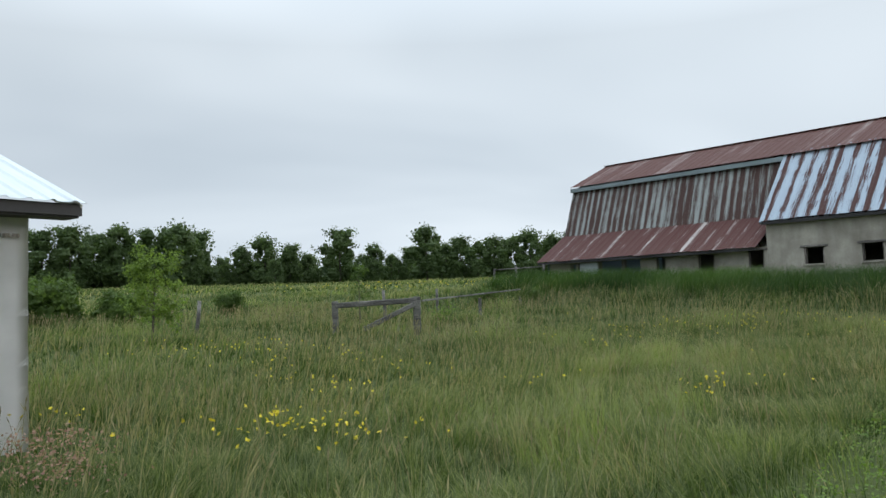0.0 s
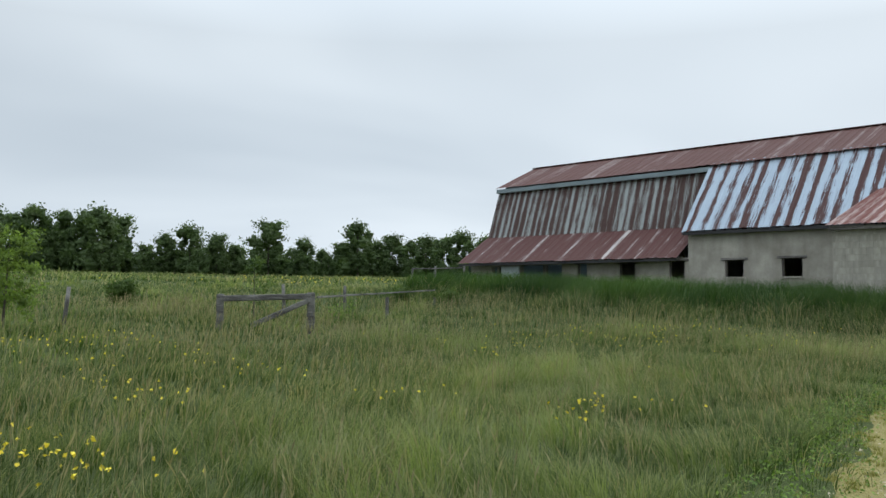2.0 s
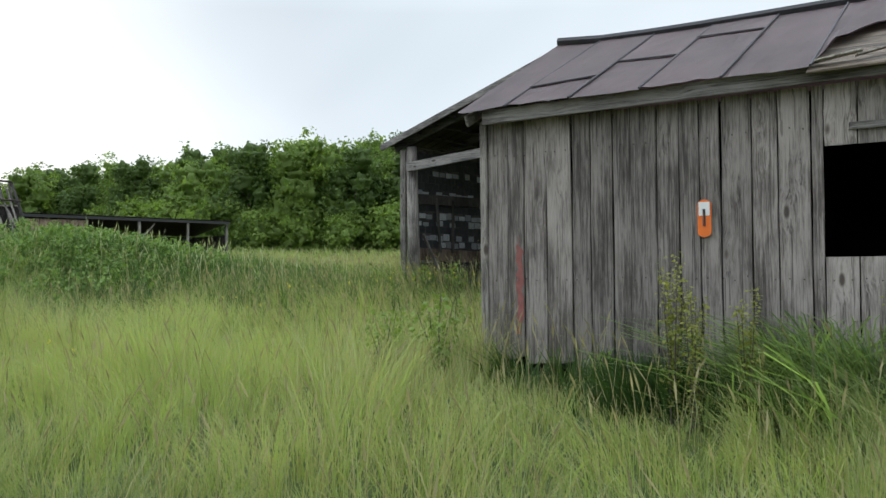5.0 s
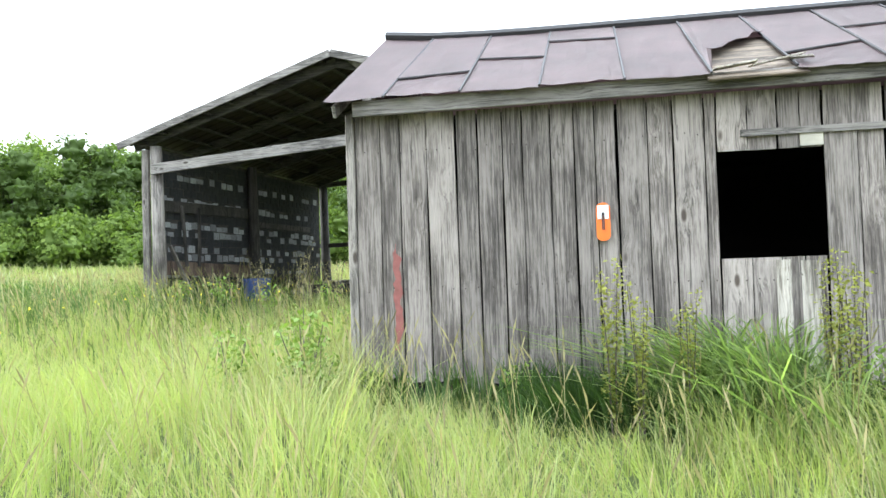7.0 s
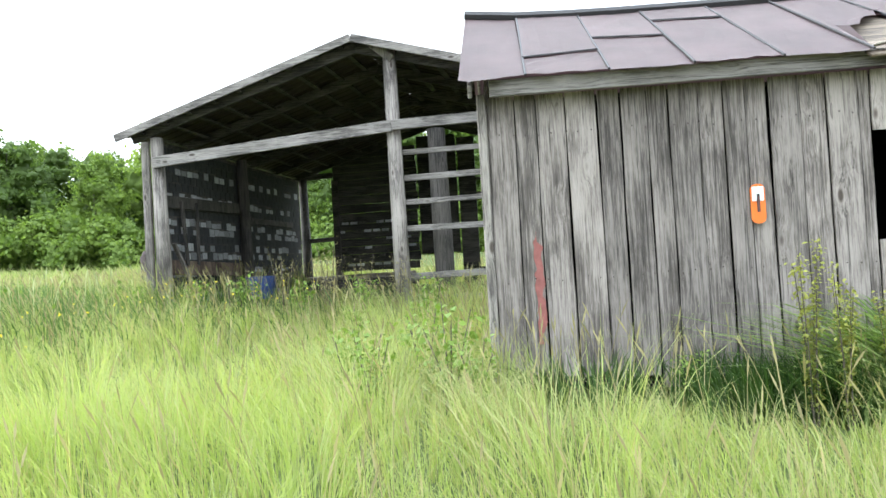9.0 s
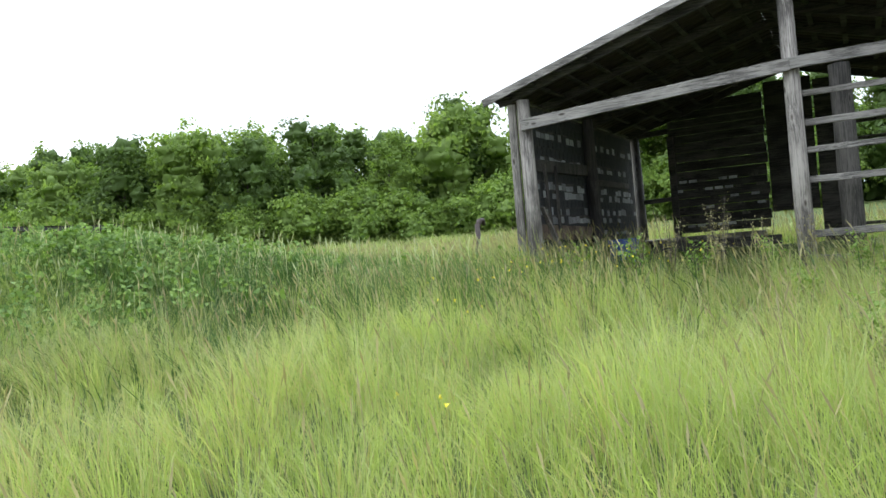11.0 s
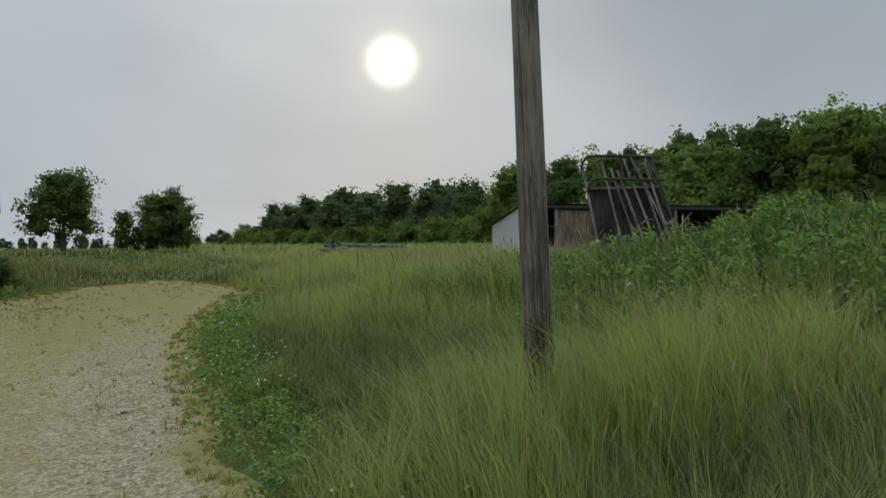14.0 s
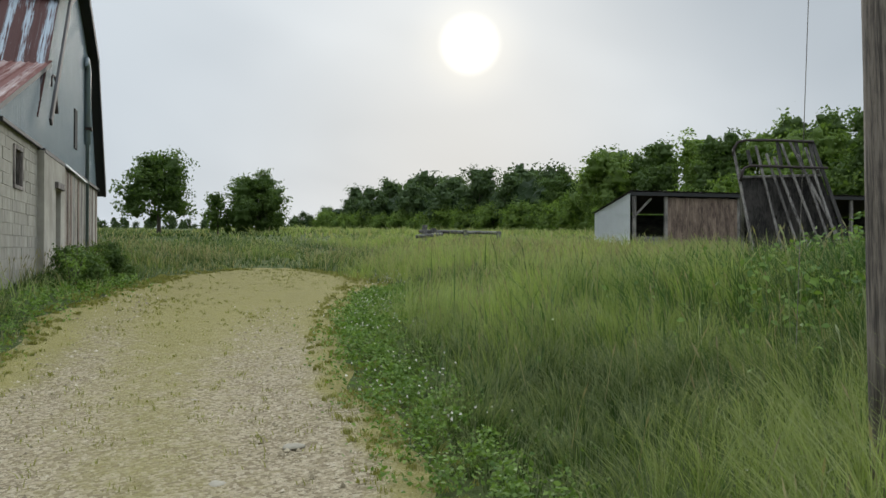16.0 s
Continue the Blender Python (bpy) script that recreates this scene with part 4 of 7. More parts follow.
    sag = lambda x, t: -0.012 * (1 - t) - 0.09 * (1 - math.exp(-(x + 0.6) / 0.6)) * t
    on = lambda x, t, up=0.0: (x, e0[0] + (p0[0] - e0[0]) * t, e0[1] + (p0[1] - e0[1]) * t + sag(x, t) + up)
    seams = [-0.58, -0.09, 0.51, 1.11, 1.73, 2.34, 2.93, 3.55, 4.15, 4.75, 5.36, 5.95, 6.45]
    laps = {1: (0.22, 0.27), 2: (0.50, 0.46), 3: (0.74, 0.71), 6: (0.20, 0.31), 7: (0.55, 0.58), 9: (0.4, 0.36), 10: (0.6, 0.62)}
    for k, (x, x1) in enumerate(zip(seams, seams[1:])):
        lap = laps.get(k)
        for a, b in ([((0, 0), lap), (lap, (1, 1))] if lap else [((0, 0), (1, 1))]):
            bm = bmesh.new()
            nx, ny = 8, 7
            up = 0.010 * (k % 2) + (0.010 if a[0] > 0 else 0)
            rows = []
            for j in range(ny):
                row = []
                for i in range(nx):
                    f = i / (nx - 1)
                    lo, hi = a[0] + (a[1] - a[0]) * f, b[0] + (b[1] - b[0]) * f
                    if k == 5:
                        lo = 0.0 if f < 0.05 else 0.20 + 0.34 * f + 0.03 * math.sin(i * 2.3)
                    t = lo + (hi - lo) * j / (ny - 1)
                    if j == 0:
                        t += rng.uniform(-0.012, 0.012)
                    lift = 0.05 if (k == 5 and j == 0 and f > 0.05) else 0
                    row.append(bm.verts.new(on(x + 0.003 + (x1 - x - 0.006) * f, t, up + lift + rng.uniform(-0.004, 0.004))))
                rows.append(row)
            for r0, r1 in zip(rows, rows[1:]):
                for i in range(nx - 1):
                    bm.faces.new((r0[i], r0[i + 1], r1[i + 1], r1[i]))
            bmesh.ops.solidify(bm, geom=bm.faces[:], thickness=0.008)
            part("roof_sheet", bm, TARPAPER, shed)
            if a[0] > 0:
                part("lap", beam(bmesh.new(), on(x, a[0], up + 0.004), on(x1, a[1], up + 0.004), 0.012, 0.014, bevel=0.002), BLACK_EDGE, shed)
        if k:
            t0 = 0.0 if k != 6 else 0.02
            part("seam", beam(bmesh.new(), on(x, t0 - 0.01, 0.014), on(x + rng.uniform(-0.02, 0.02), 1, 0.016), 0.018, 0.018, bevel=0.003), BLACK_EDGE, shed)
    for j in range(7):
        t = 0.03 + j * 0.085
        part("roof_board", beam(bmesh.new(), on(2.25 + rng.uniform(0, 0.1), t, -0.035), on(3.08 + rng.uniform(-0.1, 0.05), t + 0.01, -0.035), 0.19, 0.02, (0, -0.454, 0.891)), PALE_BOARD, shed, "bare roof board under the torn sheet")
    for x0, ta, x1, tb, w in ((2.36, 0.02, 2.66, 0.03, 0.09), (2.62, 0.03, 3.02, 0.10, 0.07), (2.84, 0.10, 3.06, 0.05, 0.06)):
        part("torn_flap", beam(bmesh.new(), on(x0, ta, 0.02), on(x1, tb, 0.05), w, 0.010, bevel=0.0), PALE_UP, shed, "splintered pale lath hanging at the tear")
    pts = [on(seams[0] + (seams[-1] - seams[0]) * i / 14, 1.0, 0.03) for i in range(15)]
    part("ridge_cap", tube(bmesh.new(), pts, [0.045] * 15, 6), BLACK_EDGE, shed)
    bm = bmesh.new()
    for a, b in (((-0.55, DP + 0.3, 2.45), (LN + 0.1, DP + 0.3, 2.5)),):
        vs = [bm.verts.new(v) for v in (a, b, (LN + 0.1, p0[0], p0[1] - 0.11), (-0.55, p0[0], p0[1] - 0.06))]
        bm.faces.new(vs)
    bmesh.ops.solidify(bm, geom=bm.faces[:], thickness=0.02)
    part("back_slope", bm, TARPAPER, shed)
    # orange thermometer sign
    th = thing("thermometer", m @ pose(1.54, -0.048, 1.60), "orange and white enamel thermometer on the shed wall", "thermometer")
    bm = bmesh.new()
    out = []
    for cx, cz, a0 in ((0, 0.105, 0), (0, -0.105, math.pi)):
        out += [(cx + 0.052 * math.cos(a0 + a), cz + 0.040 * math.sin(a0 + a)) for a in [i * math.pi / 8 for i in range(9)]]
    f = bm.faces.new([bm.verts.new((px, 0, pz)) for px, pz in out])
    ex = bmesh.ops.extrude_face_region(bm, geom=[f])
    bmesh.ops.translate(bm, verts=[v for v in ex["geom"] if isinstance(v, bmesh.types.BMVert)], vec=(0, -0.012, 0))
    bmesh.ops.recalc_face_normals(bm, faces=bm.faces[:])
    part("plate", bm, ORANGE, th)
    part("upper_panel", B(-0.042, -0.017, 0.02, 0.042, -0.0125, 0.125, bevel=0.002), WHITE, th, "white upper panel")
    part("scale_slot", B(-0.010, -0.022, -0.06, 0.010, -0.0175, 0.07), BLACK_EDGE, th)
    tube_bm = tube(bmesh.new(), [(0, -0.024, -0.055), (0, -0.024, 0.05)], [0.004, 0.003], 6)
    part("glass_tube", tube_bm, RED_PAINT, th)


build_shed()


# ---- the open pole shed ----
def build_open_shed():
    rng = random.Random(8)
    m = pose(17.86, -0.60, 0, 0, 0, -140.83)
    sh = thing("open_shed", m, "open-fronted pole shed of weathered timber, shade coloured into its inner wood", "shed")
    W, D, G = 7.0, 7.1, 0.2
    # inner timbers get darker wood than the front: shade put in the colour
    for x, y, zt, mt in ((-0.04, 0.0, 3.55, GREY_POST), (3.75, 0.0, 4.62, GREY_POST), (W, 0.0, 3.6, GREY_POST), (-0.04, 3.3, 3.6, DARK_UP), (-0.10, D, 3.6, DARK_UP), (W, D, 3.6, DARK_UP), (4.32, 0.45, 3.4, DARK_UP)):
        part("post", tube(bmesh.new(), [(x + 0.02, y, G), (x, y + 0.02, 1.8), (x - 0.01, y, zt)], [0.125, 0.115, 0.10] if x < 4 or y > 0.5 else [0.15, 0.15, 0.14], 10), mt, sh, "", True)
    part("split_post", beam(bmesh.new(), (-0.24, -0.04, G), (-0.22, -0.04, 3.5), 0.07, 0.12), GREY_POST, sh)
    part("post", B(0.64, D - 0.12, 1.1, 0.78, D + 0.02, 3.5), DARK_BOARD, sh)
    part("front_beam", beam(bmesh.new(), (-0.05, -0.14, 3.15), (3.75, -0.14, 3.40), 0.06, 0.17), GREY_BEAM, sh)
    part("front_beam", beam(bmesh.new(), (3.70, -0.13, 3.41), (W, -0.13, 3.44), 0.06, 0.15), GREY_BEAM, sh)
    part("brace", beam(bmesh.new(), (3.45, -0.05, 4.70), (3.80, -0.05, 4.40), 0.12, 0.12), GREY_POST, sh)
    # roof: ribbed dark sheets on rafters
    pk = (3.23, 4.76)
    for y in (0.0, 1.4, 2.8, 4.2, 5.6, 7.0):
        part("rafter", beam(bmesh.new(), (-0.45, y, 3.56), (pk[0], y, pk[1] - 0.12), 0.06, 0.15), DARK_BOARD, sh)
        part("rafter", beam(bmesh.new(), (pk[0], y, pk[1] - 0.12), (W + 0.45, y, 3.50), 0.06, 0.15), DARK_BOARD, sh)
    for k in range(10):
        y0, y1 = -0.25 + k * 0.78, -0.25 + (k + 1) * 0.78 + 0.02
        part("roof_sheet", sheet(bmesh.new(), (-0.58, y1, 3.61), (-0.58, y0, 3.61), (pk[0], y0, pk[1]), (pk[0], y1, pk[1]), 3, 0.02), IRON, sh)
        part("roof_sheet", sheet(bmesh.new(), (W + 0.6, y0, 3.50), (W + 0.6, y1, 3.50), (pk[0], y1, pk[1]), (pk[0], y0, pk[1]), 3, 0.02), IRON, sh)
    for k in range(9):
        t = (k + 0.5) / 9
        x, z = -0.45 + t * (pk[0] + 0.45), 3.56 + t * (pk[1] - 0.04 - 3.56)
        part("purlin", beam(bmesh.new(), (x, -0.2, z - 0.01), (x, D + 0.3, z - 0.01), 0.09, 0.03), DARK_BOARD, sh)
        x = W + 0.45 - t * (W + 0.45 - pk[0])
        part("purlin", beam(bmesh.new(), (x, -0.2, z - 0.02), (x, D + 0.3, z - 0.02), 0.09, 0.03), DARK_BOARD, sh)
    part("verge_board", beam(bmesh.new(), (-0.60, -0.27, 3.55), (pk[0], -0.27, pk[1] - 0.03), 0.03, 0.12), GREY_BEAM, sh)
    part("verge_board", beam(bmesh.new(), (pk[0], -0.27, pk[1] - 0.03), (W + 0.6, -0.27, 3.46), 0.03, 0.12), GREY_BEAM, sh)
    # side wall: tar shingles in rows, many worn pale, with timbers across
    back = part("side_sheathing", B(-0.20, 0.1, 0.75, -0.165, 6.92, 3.55), DARK_BOARD, sh, "dark sheathing boards of the side wall")
    shingle = {}
    for row in range(19):
        z = 0.80 + row * 0.142
        y = 0.12 + 0.11 * (row % 2)
        worn = row % 3 == 1 or row in (0, 6, 9)
        while y < 6.75:
            w = 0.215
            pale = worn and rng.random() < (0.70 if y < 3.1 else 0.42)
            mt = SHINGLE_PALE if pale else SHINGLE
            h = 0.135
            if mt not in shingle:
                shingle[mt] = part("shingle", B(0, 0, 0, 0.008, 1, 1, bevel=0.0), mt, back)
                o = shingle[mt]
            else:
                o = again(shingle[mt], Matrix(), back)
            o.matrix_basis = Matrix.LocRotScale((-0.163, y, z + rng.uniform(-0.012, 0.012)), None, (1, w - rng.uniform(0.008, 0.05), h * (rng.uniform(0.6, 1.0) if pale else 1)))
            y += w
    for z0, z1, y0, y1, h, mt in ((2.58, 2.64, 0.12, 3.2, 0.20, DARK_UP), (1.53, 1.46, 0.12, 3.2, 0.24, BROWN_BOARD), (2.43, 2.44, 3.4, 6.2, 0.12, DARK_UP), (1.35, 1.36, 3.4, 6.2, 0.10, DARK_UP)):
        part("rail", beam(bmesh.new(), (-0.115, y0, z0), (-0.115, y1, z1), 0.05, h), mt, sh)
    part("ladder_rail", beam(bmesh.new(), (-0.05, 0.85, 1.55), (-0.06, 0.75, 2.62), 0.05, 0.05), DARK_UP, sh)
    part("ladder_rail", beam(bmesh.new(), (-0.05, 1.25, 1.55), (-0.06, 1.3, 2.62), 0.05, 0.05), DARK_UP, sh)
    part("leaning_board", beam(bmesh.new(), (0.05, 0.2, 1.9), (0.3, 0.7, 0.7), 0.10, 0.03), GREY_POST, sh)
    # back: doorway, then boards coloured dark for the inside shade, then open rails
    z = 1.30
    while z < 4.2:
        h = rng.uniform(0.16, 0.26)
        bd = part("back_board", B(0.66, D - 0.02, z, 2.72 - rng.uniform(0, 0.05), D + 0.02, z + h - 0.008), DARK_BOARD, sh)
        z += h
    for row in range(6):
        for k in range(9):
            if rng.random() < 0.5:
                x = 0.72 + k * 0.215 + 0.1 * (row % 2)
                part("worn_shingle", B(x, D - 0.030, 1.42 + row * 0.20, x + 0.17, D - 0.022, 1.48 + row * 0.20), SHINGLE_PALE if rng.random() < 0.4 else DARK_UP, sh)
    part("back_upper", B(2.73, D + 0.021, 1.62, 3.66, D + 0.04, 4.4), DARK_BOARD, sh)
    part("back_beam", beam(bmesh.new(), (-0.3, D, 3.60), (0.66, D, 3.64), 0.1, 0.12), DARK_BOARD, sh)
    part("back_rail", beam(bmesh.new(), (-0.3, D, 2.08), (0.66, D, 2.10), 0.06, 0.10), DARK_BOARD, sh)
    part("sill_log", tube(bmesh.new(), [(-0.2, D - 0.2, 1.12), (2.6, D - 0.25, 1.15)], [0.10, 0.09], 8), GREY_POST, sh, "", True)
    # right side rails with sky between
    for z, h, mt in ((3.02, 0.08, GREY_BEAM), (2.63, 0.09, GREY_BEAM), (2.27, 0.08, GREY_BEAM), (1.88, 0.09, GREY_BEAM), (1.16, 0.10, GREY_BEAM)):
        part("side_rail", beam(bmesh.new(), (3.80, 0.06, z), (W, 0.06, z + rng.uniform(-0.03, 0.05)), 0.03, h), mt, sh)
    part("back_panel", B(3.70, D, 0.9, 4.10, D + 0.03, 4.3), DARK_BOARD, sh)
    for z in (1.2, 2.95, 3.3):
        part("back_rail", beam(bmesh.new(), (4.1, D, z), (W, D, z + 0.04), 0.03, 0.07), DARK_UP, sh)
    part("platform", B(3.8, 0.15, 0.78, 6.8, 0.75, 0.86, bevel=0.01), GREY_BEAM, sh)
    part("platform_block", B(4.6, 0.2, 0.3, 4.9, 0.6, 0.779), DARK_BOARD, sh)
    # a heap of boards and a blue tub inside
    solo("timber_baulk", box(bmesh.new(), -1.2, -0.12, 0.0, 1.2, 0.12, 0.18, bevel=0.02), DARK_BOARD, "dark squared timber baulk lying on the shed floor", "timber", m=m @ pose(1.9, 4.5, gz(21.0, -5.2) + 0.02, 0, 0, 20))
    tub = bmesh.new()
    tube(tub, [(0, 0, 0), (0, 0, 0.02), (0, 0, 0.40)], [0.20, 0.22, 0.26], 14)
    bmesh.ops.delete(tub, geom=[max(tub.faces, key=lambda f: f.calc_center_median().z)], context="FACES")
    p = m @ Vector((0.9, 1.6, 0))
    solo("tub", tub, plain("blue_plastic", (0.03, 0.06, 0.19), 0.5), "blue plastic tub in the long grass", "tub", m=pose(p.x, p.y, gz(p.x, p.y)), smooth=True)


build_open_shed()


# ---- pole and its wire ----
def build_pole():
    bz = gz(14.55, 9.485)
    pole = thing("utility_pole", pose(14.55, 9.45, bz - 0.1, -1.8), "tall weathered brown wooden utility pole in long grass", "pole")
    hs = [0, 1.0, 2.2, 3.5, 5.0, 6.5, 8.0, 9.2]
    part("shaft", tube(bmesh.new(), [(0.012 * math.sin(h * 2), 0.01 * math.cos(h), h) for h in hs], [0.108 - 0.0045 * h for h in hs], 16), POLE_WOOD, pole, "", True)
    part("band", tube(bmesh.new(), [(0, 0, 4.95), (0, 0, 5.02)], [0.098, 0.098], 16), IRON, pole)
    part("bracket", beam(bmesh.new(), (-0.18, 0, 5.55), (0.16, 0, 5.60), 0.03, 0.03), IRON, pole)
    part("crossarm", beam(bmesh.new(), (-0.9, 0.14, 8.7), (0.9, 0.14, 8.7), 0.09, 0.11), POLE_WOOD, pole)
    # thin guy wire runs down from the top
    a, b = Vector((14.55, 9.70, bz + 8.05)), Vector((17.4, 9.82, gz(17.4, 9.82)))
    pts = [a.lerp(b, t) for t in np.linspace(0, 1, 12)]
    tagged(part("guy_wire", tube(bmesh.new(), pts, [0.0032] * 12, 5), GREY_POST, None), "thin steel guy wire running down from the pole", "wire")


build_pole()


# ---- trees ----
LEAF_DARK = foliage("leaf_dark_green", (0.027, 0.053, 0.013), (0.115, 0.175, 0.042), 0.42)
LEAF_LIGHT = foliage("leaf_fresh_green", (0.042, 0.082, 0.016), (0.205, 0.285, 0.065), 0.47)
LEAF_FAR = foliage("leaf_far_green", (0.028, 0.050, 0.020), (0.105, 0.155, 0.055), 0.35)


def leaf_cards(rng, centres, out, size, tone, spread=0.6):
    """Small bent leaves (four corners each), turned every way, mostly facing out of the crown."""
    n = len(centres)
    d = rng.normal(size=(n, 3)) * spread + out
    d /= np.linalg.norm(d, axis=1)[:, None]
    a = np.cross(d, rng.normal(size=(n, 3)))
    a /= np.linalg.norm(a, axis=1)[:, None]
    b = np.cross(d, a)
    s = (size * rng.uniform(0.55, 1.25, n))[:, None]
    droop = d * s * 0.25
    v = np.stack([centres - a * s, centres - b * s * 0.62 + droop, centres + a * s, centres + b * s * 0.62 + droop], 1).reshape(-1, 3)
    f = np.arange(4 * n).reshape(n, 4)
    return v, f, np.repeat(np.clip(tone + rng.uniform(-0.18, 0.18, n), 0, 1), 4)


def ball_grid(n):
    """A cube pressed to a ball: points and four-cornered faces."""
    t = np.tan(np.linspace(-1, 1, n + 1) * math.pi / 4)
    U, V = np.meshgrid(t, t)
    one = np.ones(U.size)
    vs, fs = [], []
    for k in range(3):
        for sg in (1, -1):
            q = np.stack([sg * one, U.ravel() * sg, V.ravel()], 1)
            vs.append(np.roll(q, k, axis=1))
            fs.append(grid_faces(n + 1, n + 1) + len(fs) * U.size)
    v = np.concatenate(vs)
    return v / np.linalg.norm(v, axis=1)[:, None], np.concatenate(fs)


def crown_mesh(name, seed, height, width, base, leaves, size, mat, gaps=0.35, lobes=16, heart=0.54):
    """A crown of lobes: twiggy dense hearts, clothed in leaf sprays that stand out unevenly."""
    rng = np.random.default_rng(seed)
    k = lobes
    t = (np.arange(k) + rng.uniform(0, 1, k)) / k
    zc = base + (height - base) * (0.06 + 0.84 * t)
    rad = width / 2 * np.sqrt(np.clip(1 - ((t - 0.34) / 0.74) ** 2, 0.03, 1))
    ang = np.arange(k) * 2.4 + rng.uniform(-0.6, 0.6, k)
    rr = rad * rng.uniform(0.30, 0.80, k)
    lc = np.stack([rr * np.cos(ang), rr * np.sin(ang), zc], 1)
    lr = width * rng.uniform(0.13, 0.23, k)
    # sprays: clusters of leaves on the lobes' skin
    sprays = max(leaves // 14, 20)
    sp = rng.choice(k, sprays, p=lr ** 2 / (lr ** 2).sum())
    u = rng.normal(size=(sprays, 3)) + (0, 0, 0.25)
    u /= np.linalg.norm(u, axis=1)[:, None]
    sc = lc[sp] + u * (lr[sp] * (0.72 + 0.45 * rng.uniform(0, 1, sprays) ** 1.6))[:, None] * (1, 1, 0.88)
    hole = np.sin(sc[:, 0] * 0.28 / size + seed) * np.sin(sc[:, 1] * 0.25 / size) * np.sin(sc[:, 2] * 0.32 / size + 1) > gaps
    sc, u, sp = sc[~hole], u[~hole], sp[~hole]
    pick = rng.integers(0, len(sc), leaves)
    c = sc[pick] + rng.normal(size=(leaves, 3)) * size * (1.9, 1.9, 1.3)
    shade = rng.uniform(-0.20, 0.20, k)[sp][pick] + rng.uniform(-0.16, 0.16, len(sc))[pick]
    v, f, tn = leaf_cards(rng, c, u[pick], size, 0.62 + shade)
    # dense hearts of the lobes
    bv, bf = ball_grid(5)
    vs, fs, ts = [v], [f], [tn]
    m = len(v)
    for i in range(k):
        w = heart + 0.22 * np.sin(bv[:, 0] * 5 + i) * np.sin(bv[:, 1] * 4 + 2 * i) + 0.14 * np.sin(bv[:, 2] * 7 + i)
        vs.append(lc[i] + bv * (lr[i] * w)[:, None])
        fs.append(bf + m)
        ts.append(np.full(len(bv), 0.6))
        m += len(bv)
    return mesh_from(name, np.concatenate(vs), np.concatenate(fs), mat, [("tone", np.concatenate(ts))])


def trunk_mesh(name, seed, height, girth, lean=0.1, limbs=7, base=0.3):
    rng = random.Random(seed)
    bm = bmesh.new()
    top = (rng.uniform(-lean, lean), rng.uniform(-lean, lean), height * 0.86)
    tube(bm, [(0, 0, -0.3), (0, 0, height * 0.12), (top[0] * 0.5, top[1] * 0.5, height * 0.5), top], [girth * 1.25, girth, girth * 0.6, girth * 0.12], 8)
    for k in range(limbs):
        t = base + (0.8 - base) * k / limbs
        a = rng.uniform(0, 6.28)
        p = Vector((top[0] * t, top[1] * t, height * t))
        ln = height * rng.uniform(0.18, 0.32) * (1.15 - t)
        q = p + Vector((math.cos(a) * ln, math.sin(a) * ln, ln * rng.uniform(0.5, 1.0)))
        mid = p.lerp(q, 0.5) + Vector((0, 0, -0.04 * ln))
        tube(bm, [p, mid, q], [girth * 0.42 * (1.1 - t), girth * 0.25 * (1.1 - t), girth * 0.06], 5)
    me = bpy.data.meshes.new(name)
    bm.to_mesh(me)
    bm.free()
    me.materials.append(BARK)
    return me


def tree_kind(seed, height, width, base, leaves, size, mat, girth, label, group, gaps=0.35, lobes=16, category="tree", limbs=7, heart=0.54):
    t = thing("tree" if category == "tree" else category, pose(0, 0, -500), label, category, group)
    for nm, me in (("trunk", trunk_mesh("trunk", seed, height, girth, limbs=limbs)), ("crown", crown_mesh("crown", seed, height, width, base, leaves, size, mat, gaps, lobes, heart))):
        o = new(nm, me)
        o.parent = t
    return t


def plant(kind, x, y, scale, turn, first):
    m = pose(x, y, gz(x, y) - 0.05, 0, 0, turn)
    if first:
        kind.matrix_world = m
        kind.scale = (scale,) * 3
        return kind
    o = copy_thing(kind, m)
    o.scale = (scale,) * 3
    return o


